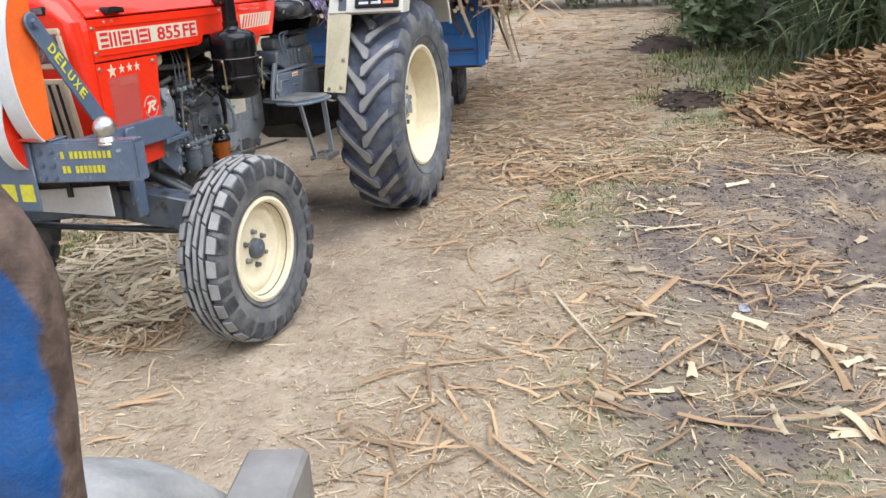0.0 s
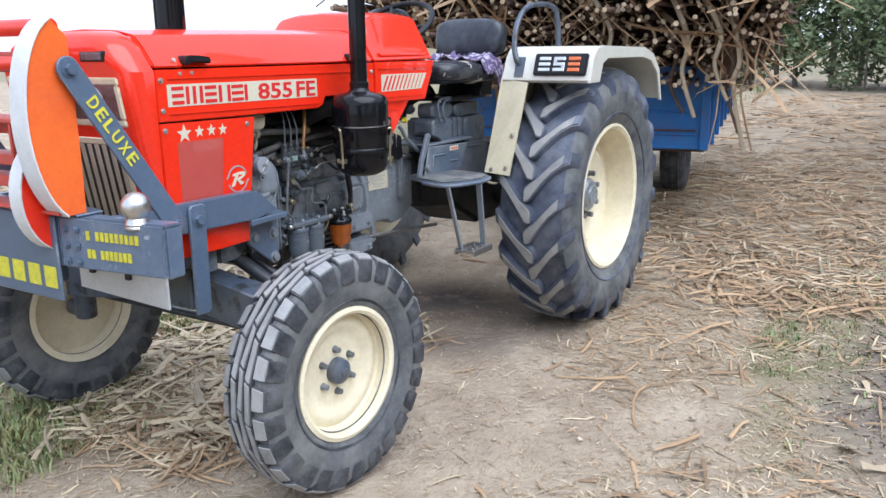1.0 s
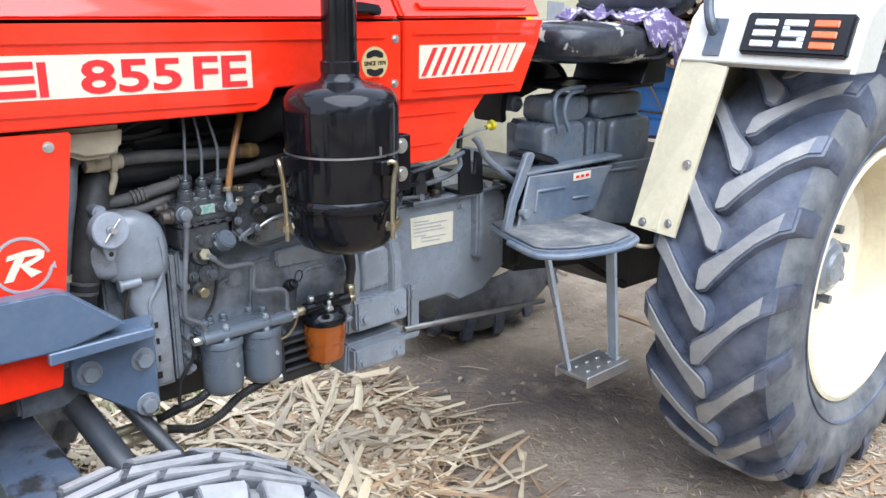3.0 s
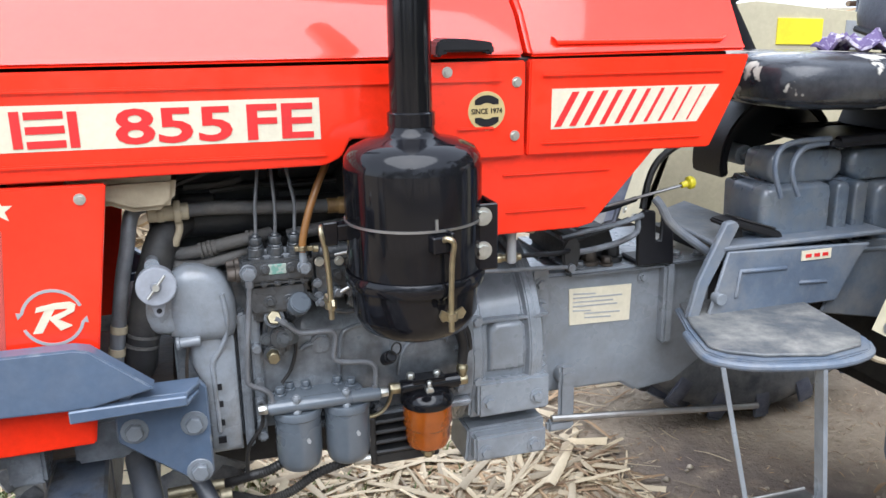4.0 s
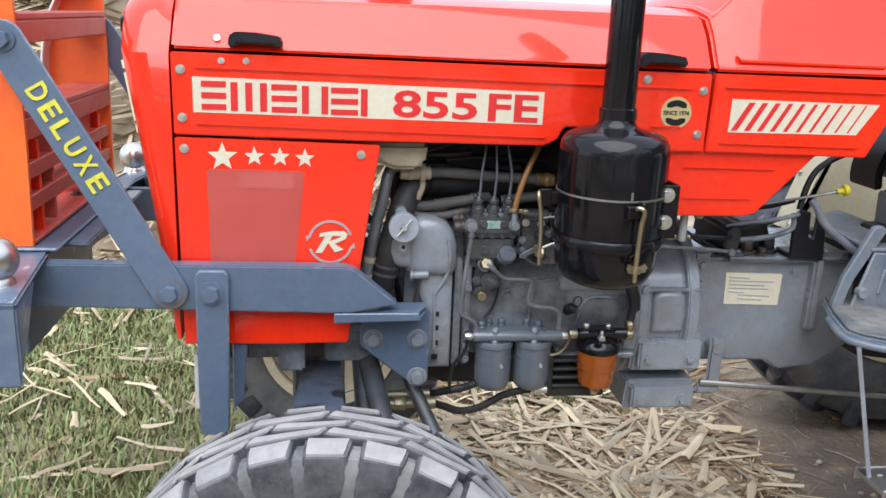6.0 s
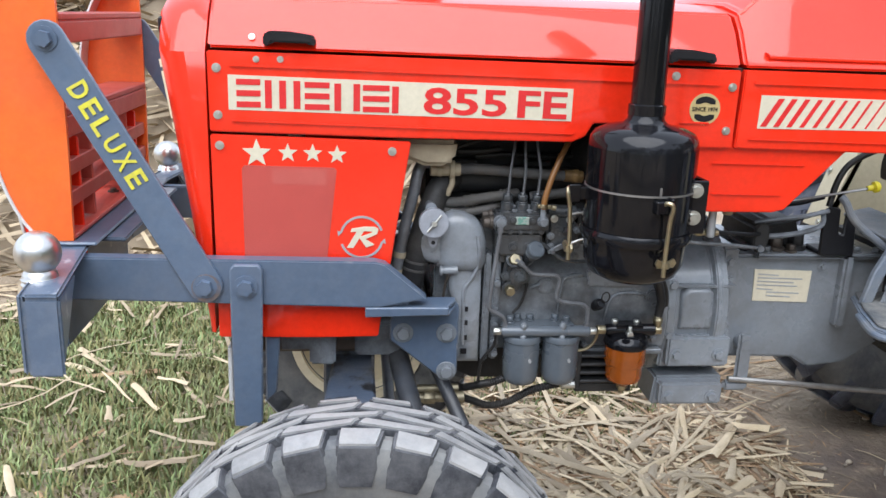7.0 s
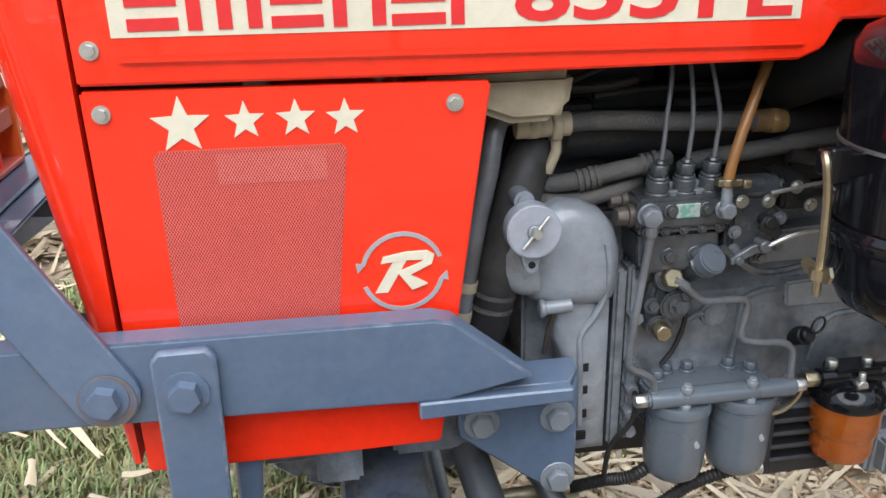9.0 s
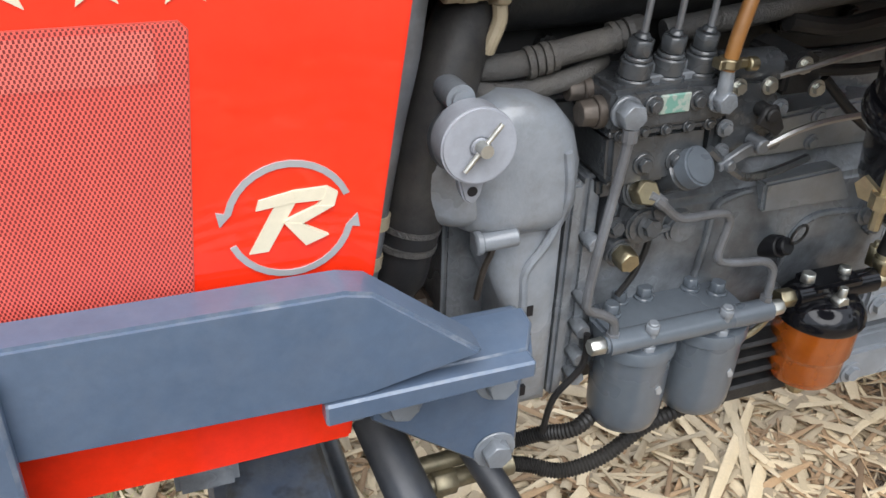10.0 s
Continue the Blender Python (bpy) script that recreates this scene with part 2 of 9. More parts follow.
LEAFPALE = mat("pale_reed_leaves", (0.13, 0.18, 0.09), (0.2, 0.24, 0.12), 0.55, bump=0.0, scale=2, fine=20, vary=0.7)
BARK = mat("grey_bark", (0.26, 0.23, 0.19), (0.18, 0.155, 0.125), 0.85, bump=0.5, relief=30, scale=6)
SOILDARK = mat("dark_wet_soil", (0.06, 0.035, 0.024), (0.04, 0.025, 0.018), 0.85, bump=0.6, relief=40, scale=8)
SOILPURPLE = mat("purplish_soil", (0.13, 0.106, 0.097), (0.09, 0.072, 0.066), 0.9, bump=0.5, relief=50, scale=9, vary=0.6)
STONE = mat("pale_clod", (0.5, 0.44, 0.35), (0.42, 0.36, 0.28), 0.85, bump=0.4, relief=60, vary=0.5)
CAPGREY = mat("pale_cap_paint", (0.30, 0.315, 0.35), (0.24, 0.255, 0.285), 0.32, bump=0.05, relief=90, scale=12, dirt=(0.12, 0.11, 0.10), dirt_amount=0.3, dirt_scale=24)
TIMINGGREY = mat("dusty_casting_paint", (0.25, 0.272, 0.30), (0.19, 0.21, 0.235), 0.22, coat=0.3, bump=0.2, relief=90, scale=8, rough2=0.45, dirt=(0.10, 0.088, 0.07), dirt_amount=0.55, dirt_scale=14)
PIPEGREY = mat("grey_painted_pipe", (0.19, 0.20, 0.215), (0.13, 0.135, 0.145), 0.34, 0.3, scale=18, bump=0.05, dirt=(0.07, 0.06, 0.05), dirt_amount=0.4, dirt_scale=26)
HOSEBLACK = mat("dusty_black_hose", (0.022, 0.022, 0.023), (0.013, 0.013, 0.014), 0.5, spec=0.35, bump=0.2, relief=60, scale=12, dirt=(0.11, 0.10, 0.085), dirt_amount=0.45, dirt_scale=9)
CANGREY = mat("canister_grey_paint", (0.105, 0.122, 0.142), (0.09, 0.105, 0.122), 0.22, coat=0.3, bump=0.05, relief=60, scale=5)
RUSTNUT = mat("brownish_nut", (0.10, 0.083, 0.068), (0.065, 0.055, 0.047), 0.5, 0.5, scale=40)
PAPER = mat("pale_foil", (0.62, 0.6, 0.66), (0.5, 0.5, 0.55), 0.4, bump=0.1)
# the cream darkened in its colour for the shade on skirt and front
SKIRT = mat("shade_toned_cream_paint", (0.56, 0.505, 0.35), (0.50, 0.45, 0.305), 0.42, bump=0.05, scale=5, dirt=(0.36, 0.31, 0.22), dirt_amount=0.4, dirt_scale=7)
LAMPGLASS = mat("lamp_glass", (0.34, 0.35, 0.37), (0.16, 0.165, 0.175), 0.12, 0.8, bump=0.5, relief=45, scale=9, coat=0.5)
SLAT = mat("dusty_beige_slat", (0.56, 0.50, 0.39), (0.47, 0.41, 0.31), 0.6, bump=0.1, dirt=(0.28, 0.24, 0.18), dirt_amount=0.5, dirt_scale=14)
GLASS = mat("headlamp_glass", (0.75, 0.76, 0.76), (0.6, 0.62, 0.63), 0.12, 0.6, bump=0.3, relief=90)
LENSRED = mat("orange_lens", (0.7, 0.15, 0.03), None, 0.2, coat=0.5, bump=0.05)
SILVER = mat("silver_print", (0.40, 0.41, 0.42), (0.34, 0.35, 0.36), 0.4, 0.3, bump=0.0)
GOLD = mat("gold_sticker", (0.55, 0.43, 0.2), (0.5, 0.4, 0.18), 0.35, 0.2, bump=0.0)


def perforated(name, base_, worn_):
    """Fine perforated red sheet: round dark holes in offset rows, about three millimetres apart."""
    m = mat(name, base_, worn_, 0.45, bump=0.02, scale=5)
    n, l = m.node_tree.nodes, m.node_tree.links
    b = n["Principled BSDF"]
    base = b.inputs["Base Color"].links[0].from_socket
    co = n.new("ShaderNodeTexCoord")
    sep = n.new("ShaderNodeSeparateXYZ")
    l.new(co.outputs["Object"], sep.inputs[0])

    def op(kind, a, c=None):
        x = n.new("ShaderNodeMath")
        x.operation = kind
        for k, v in enumerate((a, c)):
            if v is None:
                continue
            if hasattr(v, "links"):
                l.new(v, x.inputs[k])
            else:
                x.inputs[k].default_value = v
        return x.outputs[0]

    k = 2 * math.pi / 0.0028
    u = op("SINE", op("MULTIPLY", sep.outputs[0], k))
    v = op("SINE", op("MULTIPLY", sep.outputs[2], k / 1.732))
    hole = op("GREATER_THAN", op("MULTIPLY", u, v), 0.06)
    x = n.new("ShaderNodeMix")
    x.data_type = "RGBA"
    l.new(hole, x.inputs[0])
    l.new(base, x.inputs[6])
    x.inputs[7].default_value = (0.15, 0.014, 0.012, 1)
    l.new(x.outputs[2], b.inputs["Base Color"])
    return m


PERF = perforated("perforated_red_sheet", (0.68, 0.115, 0.088), (0.60, 0.09, 0.07))
TAG = perforated("faded_tag", (0.72, 0.175, 0.14), (0.62, 0.12, 0.095))


def ground_material():
    m = mat("trodden_sandy_earth", (0.455, 0.375, 0.28), (0.35, 0.28, 0.203), 0.9, scale=2.2, fine=38, bump=1.0, relief=32, dirt=(0.20, 0.15, 0.11), dirt_amount=0.75, dirt_scale=3.2)
    n, l = m.node_tree.nodes, m.node_tree.links
    b = n["Principled BSDF"]
    base = b.inputs["Base Color"].links[0].from_socket
    at = n.new("ShaderNodeAttribute")
    at.attribute_name = "cover"
    sep = n.new("ShaderNodeSeparateColor")
    l.new(at.outputs["Color"], sep.inputs[0])
    out = base
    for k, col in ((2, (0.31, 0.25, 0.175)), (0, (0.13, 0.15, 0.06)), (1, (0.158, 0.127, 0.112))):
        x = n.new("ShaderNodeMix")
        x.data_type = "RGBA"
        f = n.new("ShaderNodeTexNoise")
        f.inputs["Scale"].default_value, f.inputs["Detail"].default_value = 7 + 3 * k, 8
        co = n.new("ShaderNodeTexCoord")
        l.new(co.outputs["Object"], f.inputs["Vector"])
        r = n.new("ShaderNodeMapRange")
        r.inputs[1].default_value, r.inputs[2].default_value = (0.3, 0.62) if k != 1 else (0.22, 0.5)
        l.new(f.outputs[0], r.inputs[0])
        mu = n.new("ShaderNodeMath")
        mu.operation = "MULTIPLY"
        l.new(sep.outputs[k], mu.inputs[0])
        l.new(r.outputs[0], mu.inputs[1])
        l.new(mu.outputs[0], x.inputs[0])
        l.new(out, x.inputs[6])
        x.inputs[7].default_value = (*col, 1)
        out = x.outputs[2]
    l.new(out, b.inputs["Base Color"])
    b.inputs["Specular IOR Level"].default_value = 0.15
    bp = b.inputs["Normal"].links[0].from_node
    bp.inputs["Distance"].default_value = 0.02
    return m


GROUND = ground_material()


# ---- mesh helpers ----
def part(name, bm, material, parent=None, label="", bevel=0.0, segs=1, angle=35):
    """Links a bmesh, given in world coordinates, as one mesh object, under a parent if there is one."""
    if bevel:
        sharp = [e for e in bm.edges if len(e.link_faces) == 2 and e.calc_face_angle(0) > radians(angle)]
        bmesh.ops.bevel(bm, geom=sharp, offset=bevel, segments=segs, affect="EDGES", clamp_overlap=True, material=1 if material in (BLUEGREY, SCUFFED) else -1)
    me = bpy.data.meshes.new(name)
    bm.to_mesh(me)
    bm.free()
    for p in me.polygons:
        p.use_smooth = True
    me.set_sharp_from_angle(angle=radians(angle))
    me.materials.append(material)
    if bevel and material in (BLUEGREY, SCUFFED):
        me.materials.append(WORNEDGE)
    ob = new(name, me)
    if parent:
        ob.parent = parent
        if parent.type == "EMPTY":
            ob.matrix_parent_inverse = Matrix.Translation(-parent.location)
    if label:
        ob["label"] = label
    return ob


def thing(name, at, label, category, group="", kind=""):
    ob = new(name)
    ob.location = at
    ob.empty_display_size = 0.1
    return tagged(ob, label, category, group, kind)


def box(bm, x0, x1, y0, y1, z0, z1, m=None):
    vs = [bm.verts.new((x, y, z)) for x in (x0, x1) for y in (y0, y1) for z in (z0, z1)]
    for f in ((0, 1, 3, 2), (4, 6, 7, 5), (0, 4, 5, 1), (2, 3, 7, 6), (0, 2, 6, 4), (1, 5, 7, 3)):
        bm.faces.new([vs[i] for i in f])
    if m:
        bmesh.ops.transform(bm, matrix=m, verts=vs)
    bmesh.ops.recalc_face_normals(bm, faces=list({f for v in vs for f in v.link_faces}))
    return bm


def prism(bm, pts, a, b, axis="y"):
    """A polygon pushed from a to b along an axis. Its points are the other two coordinates, in their order."""
    put = {"y": lambda p, c: (p[0], c, p[1]), "x": lambda p, c: (c, p[0], p[1]), "z": lambda p, c: (p[0], p[1], c)}[axis]
    lo, hi = [bm.verts.new(put(p, a)) for p in pts], [bm.verts.new(put(p, b)) for p in pts]
    fs = [bm.faces.new(lo), bm.faces.new(hi[::-1])]
    for i in range(len(pts)):
        j = (i + 1) % len(pts)
        fs.append(bm.faces.new((lo[i], hi[i], hi[j], lo[j])))
    bmesh.ops.recalc_face_normals(bm, faces=fs)
    return bm


def cyl(bm, p, q, r, r2=None, seg=16):
    p, q = Vector(p), Vector(q)
    r2 = r if r2 is None else r2
    w = (q - p).normalized()
    u = w.orthogonal().normalized()
    v = w.cross(u)
    rings = []
    for c, rad in ((p, r), (q, r2)):
        rings.append([bm.verts.new(c + rad * (math.cos(a) * u + math.sin(a) * v)) for a in (2 * math.pi * i / seg for i in range(seg))])
    fs = [bm.faces.new(rings[0][::-1]), bm.faces.new(rings[1])]
    for i in range(seg):
        j = (i + 1) % seg
        fs.append(bm.faces.new((rings[0][i], rings[0][j], rings[1][j], rings[1][i])))
    bmesh.ops.recalc_face_normals(bm, faces=fs)
    return bm


def smooth_line(pts, n=6):
    pts = [Vector(p) for p in pts]
    out = []
    for i in range(len(pts) - 1):
        p0, p1, p2, p3 = pts[max(i - 1, 0)], pts[i], pts[i + 1], pts[min(i + 2, len(pts) - 1)]
        for k in range(n):
            t = k / n
            out.append(0.5 * (2 * p1 + (p2 - p0) * t + (2 * p0 - 5 * p1 + 4 * p2 - p3) * t * t + (3 * p1 - p0 - 3 * p2 + p3) * t ** 3))
    return out + [pts[-1]]


def tube(bm, pts, r, seg=10, n=6, wave=0.0, smooth=True):
    """A pipe along a line; wave gives the ridges of a corrugated hose."""
    line = smooth_line(pts, n) if smooth else [Vector(p) for p in pts]
    u, rings = None, []
    for i, c in enumerate(line):
        w = (line[min(i + 1, len(line) - 1)] - line[max(i - 1, 0)]).normalized()
        u = w.orthogonal().normalized() if u is None else (u - w * u.dot(w)).normalized()
        v = w.cross(u)
        rad = r * (1 + (wave if i % 2 else 0)) if not callable(r) else r(i / (len(line) - 1))
        rings.append([bm.verts.new(c + rad * (math.cos(a) * u + math.sin(a) * v)) for a in (2 * math.pi * k / seg for k in range(seg))])
    fs = [bm.faces.new(rings[0][::-1]), bm.faces.new(rings[-1])]
    for a, b in zip(rings, rings[1:]):
        for i in range(seg):
            j = (i + 1) % seg
            fs.append(bm.faces.new((a[i], a[j], b[j], b[i])))
    return bm


def lathe(bm, profile, m, seg=48):
    """A closed or open profile of (radius, height) turned round the local z axis, laid by the pose m."""
    rings = []
    for r, h in profile:
        if r < 1e-5:
            rings.append([bm.verts.new(m @ Vector((0, 0, h)))] * seg)
        else:
            rings.append([bm.verts.new(m @ Vector((r * math.cos(2 * math.pi * i / seg), r * math.sin(2 * math.pi * i / seg), h))) for i in range(seg)])
    fs = []
    for a, b in zip(rings, rings[1:]):
        for i in range(seg):
            j = (i + 1) % seg
            vs = list(dict.fromkeys((a[i], a[j], b[j], b[i])))
            if len(vs) > 2:
                fs.append(bm.faces.new(vs))
    bmesh.ops.recalc_face_normals(bm, faces=fs)
    return bm


def dome(bm, pts, y0, y1, r, n=6):
    """A casting with rounded shoulders: an outline in x and z that closes in towards its front at y1."""
    cx, cz = sum(p[0] for p in pts) / len(pts), sum(p[1] for p in pts) / len(pts)
    half = min(math.hypot(px - cx, pz - cz) for px, pz in pts)
    s = 1 if y1 > y0 else -1
    rings = [[bm.verts.new((px, y0, pz)) for px, pz in pts]]
    for i in range(n + 1):
        a = 0.5 * math.pi * i / n
        k = 1 - r / half * (1 - math.cos(a))
        rings.append([bm.verts.new((cx + (px - cx) * k, y1 - s * r * (1 - math.sin(a)), cz + (pz - cz) * k)) for px, pz in pts])
    m = len(pts)
    for a, b in zip(rings, rings[1:]):
        for i in range(m):
            bm.faces.new((a[i], a[(i + 1) % m], b[(i + 1) % m], b[i]))
    bm.faces.new(rings[0])
    bm.faces.new(rings[-1])
    bmesh.ops.recalc_face_normals(bm, faces=bm.faces)
    return bm


def bolt(bm, at, way, r=0.008, h=0.006, washer=True):
    at, way = Vector(at), Vector(way).normalized()
    if washer:
        cyl(bm, at, at + way * 0.0025, r * 1.45, seg=14)
    cyl(bm, at + way * 0.001, at + way * (h + 0.001), r, r * 0.94, seg=6)
    return bm


def B():
    return bmesh.new()


def words(body, width, height, m, depth=0.0012, bold=0.022):
    """Lettering in the built-in font, stretched to a width and height, centred on the pose m."""
    cu = bpy.data.curves.new("lettering", "FONT")
    cu.body, cu.extrude, cu.align_x, cu.resolution_u, cu.offset = body, 0.5, "CENTER", 3, bold
    ob = new("lettering", cu)
    me = bpy.data.meshes.new_from_object(ob.evaluated_get(bpy.context.evaluated_depsgraph_get()))
    bpy.data.objects.remove(ob)
    bm = B()
    bm.from_mesh(me)
    bpy.data.meshes.remove(me)
    lo = [min(v.co[k] for v in bm.verts) for k in range(3)]
    hi = [max(v.co[k] for v in bm.verts) for k in range(3)]
    for v in bm.verts:
        v.co = Vector(((v.co.x - (lo[0] + hi[0]) / 2) / (hi[0] - lo[0]) * width, (v.co.y - (lo[1] + hi[1]) / 2) / (hi[1] - lo[1]) * height,
                       (v.co.z - lo[2]) / (hi[2] - lo[2]) * depth))
    bmesh.ops.transform(bm, matrix=m, verts=bm.verts)
    return bm


def side_face(x, y, z, turn=0.0):
    """A pose on a face that looks towards -y, with its local x along the machine."""
    return pose(x, y, z, 90) @ pose(0, 0, 0, 0, 0, turn)


def pad(bm, m, a, b_, c, e1=0.45, e2=0.45, nu=28, nv=14):
    """A cushion: a superellipsoid of half sizes a, b_, c in the pose m."""
    def pw(v, e):
        return math.copysign(abs(v) ** e, v)
    rings = []
    for i in range(nv + 1):
        p = -math.pi / 2 + math.pi * i / nv
        rings.append([bm.verts.new(m @ Vector((a * pw(math.cos(p), e1) * pw(math.cos(q), e2), b_ * pw(math.cos(p), e1) * pw(math.sin(q), e2), c * pw(math.sin(p), e1)))) for q in (2 * math.pi * (k + 0.5) / nu for k in range(nu))])
    for r0, r1 in zip(rings, rings[1:]):
        for k in range(nu):
            j = (k + 1) % nu
            bm.faces.new((r0[k], r0[j], r1[j], r1[k]))
    bmesh.ops.remove_doubles(bm, verts=bm.verts, dist=1e-5)
    bmesh.ops.recalc_face_normals(bm, faces=bm.faces)

# ---- the tractor ----
tractor = thing("tractor", (1.0, 0, 0), "red farm tractor with cream wheels parked on straw-strewn earth", "tractor")
SIDE = 0.312   # half the hood's width


def hood_profile(x, drop=0.0, lift=0.0):
    """Half section of the hood's top, from the side seam to the ridge."""
    rise = 0.009 * max(0.0, 0.818 - x)   # the seam climbs a little towards the nose
    return [(SIDE, 1.304 + rise), (SIDE - 0.012, 1.318 + rise), (0.264, 1.372 + 0.4 * lift), (0.23, 1.405 - drop + lift), (0.15, 1.42 - drop + lift), (0.0, 1.426 - drop + lift)]


def hood_shell(bm, stations, lean=0.0):
    """A skin over sections (x, half section), with its underside a hand's breadth of nothing: one closed body."""
    rings = []
    for x, sec in stations:
        full = [(-y, z) for y, z in sec] + [(y, z) for y, z in sec[-2::-1]]
        rings.append([bm.verts.new((x - (lean * (z - 1.304) if x > 1.1 else 0.0), y, z)) for y, z in full])
    fs = []
    for a, b in zip(rings, rings[1:]):
        for i in range(len(a) - 1):
            fs.append(bm.faces.new((a[i], a[i + 1], b[i + 1], b[i])))
        fs.append(bm.faces.new((a[0], b[0], b[-1], a[-1])))
    fs += [bm.faces.new(rings[0]), bm.faces.new(rings[-1][::-1])]
    bmesh.ops.recalc_face_normals(bm, faces=fs)


# hood: the lifting top cover
bm = B()
hood_shell(bm, [(x, hood_profile(x)) for x in (-0.202, 0.1, 0.4, 0.818)])
hood = part("hood", bm, RED, tractor, "glossy red sheet-metal hood reflecting the sky", 0.006, 2, 20)
for x0, h in ((-0.1, 0.003), (0.663, -0.007)):
    bm = B()
    prism(bm, [(x0, 1.316 + h), (x0 + 0.001, 1.335 + h), (x0 + 0.006, 1.341 + h), (x0 + 0.016, 1.343 + h), (x0 + 0.05, 1.342 + h), (x0 + 0.088, 1.337 + h), (x0 + 0.095, 1.332 + h), (x0 + 0.095, 1.318 + h), (x0 + 0.088, 1.317 + h), (x0 + 0.084, 1.322 + h), (x0 + 0.016, 1.323 + h), (x0 + 0.012, 1.316 + h)], -0.33, -0.268)
    part("hood_handle", bm, PLASTIC, hood, "black plastic hood handle", 0.004, 2)
bm = B()
for x, z in ((-0.122, 1.333), (-0.07, 1.295), (-0.114, 1.294)):
    bolt(bm, (x, -0.298 if z > 1.31 else -0.312, z), (0, -1, 0.4 if z > 1.31 else 0), 0.0042, 0.004)
part("screw", bm, ZINC, hood)
# dark filler added behind the seams, so that no sky shows through
bm = B()
box(bm, -0.165, 1.205, -0.29, 0.29, 1.283, 1.3025)
box(bm, 0.80, 0.845, -0.288, 0.288, 1.15, 1.283)
part("inner_frame", bm, GREYDARK, tractor, "", 0.002)
# exhaust on top
bm = B()
cyl(bm, (0.215, 0.1, 1.38), (0.215, 0.1, 2.1), 0.052, seg=28)
cyl(bm, (0.215, 0.1, 1.39), (0.215, 0.1, 1.415), 0.066, seg=28)
part("exhaust_muffler", bm, BLACK, tractor, "black exhaust muffler standing on the hood", 0.004)

# rear cowl
bm = B()
low = 1.145
secs = []
for x, lift in ((0.826, 0), (0.84, 0.004), (0.865, 0.03), (0.895, 0.06), (0.93, 0.07), (1.175, 0.072), (1.222, 0.066), (1.234, 0.058)):
    secs.append((x, hood_profile(x, 0, lift)))
hood_shell(bm, secs, 0.12)
rear_cowl = part("rear_cowl", bm, RED, tractor, "", 0.006, 2, 20)
for s in (-1, 1):
    bm = B()
    prism(bm, [(0.826, 1.30), (1.236, 1.297), (1.221, 1.25), (1.167, 1.141), (0.822, 1.146)], s * SIDE, s * (SIDE - 0.02))
    prism(bm, [(0.845, 1.271), (1.185, 1.268), (1.188, 1.275), (0.845, 1.279)], s * (SIDE - 0.002), s * (SIDE + 0.004))
    prism(bm, [(0.845, 1.162), (1.145, 1.158), (1.15, 1.164), (0.845, 1.169)], s * (SIDE - 0.002), s * (SIDE + 0.004))
    part("cowl_side", bm, RED, rear_cowl, "", 0.0025, 2)
bm = B()
prism(bm, [(0.876, 1.3215), (1.182, 1.319), (1.196, 1.331), (1.182, 1.326), (0.876, 1.3285), (0.868, 1.335)], -0.304, -0.27)
part("cowl_crease", bm, RED, rear_cowl, "", 0.002)
bm = B()
prism(bm, [(0.864, 1.2525), (1.178, 1.2485), (1.137, 1.187), (0.863, 1.187)], -SIDE - 0.0012, -SIDE + 0.002)
decal = part("stripe_decal", bm, DECAL, rear_cowl, "white decal with red slanting stripes")
for i in range(10):
    w = 0.0125 * (1 - i * 0.083)
    x = 0.868 + i * 0.0275
    bm = B()
    prism(bm, [(x, 1.191), (x + w, 1.191), (x + w + 0.032, 1.2465), (x + 0.032, 1.2465)], -SIDE - 0.0022, -SIDE)
    part("stripe", bm, DECALRED, decal)
# dashboard and steering wheel behind the cowl
bm = B()
prism(bm, [(1.08, 1.16), (1.13, 1.40), (1.155, 1.40), (1.12, 1.16)], -0.2, 0.2)
part("dashboard", bm, PLASTIC, tractor, "black instrument panel", 0.006)
bm = B()
wc = Vector((1.36, 0.0, 1.44))
wm = Matrix.Translation(wc) @ pose(0, 0, 0, 0, -32, 0)
ring = [wm @ Vector((0.2 * math.cos(a), 0.2 * math.sin(a), 0)) for a in (2 * math.pi * i / 40 for i in range(41))]
tube(bm, ring, 0.013, 10, smooth=False)
for a in (0.5, 2.6, 4.7):
    tube(bm, [wm @ Vector((0.03 * math.cos(a), 0.03 * math.sin(a), -0.015)), wm @ Vector((0.2 * math.cos(a), 0.2 * math.sin(a), 0))], 0.009, 8, smooth=False)
cyl(bm, wm @ Vector((0, 0, -0.03)), wm @ Vector((0, 0, 0.008)), 0.04, seg=20)
cyl(bm, wm @ Vector((0, 0, -0.3)), wm @ Vector((0, 0, -0.02)), 0.022, seg=14)
part("steering_wheel", bm, PLASTIC, tractor, "black steering wheel")

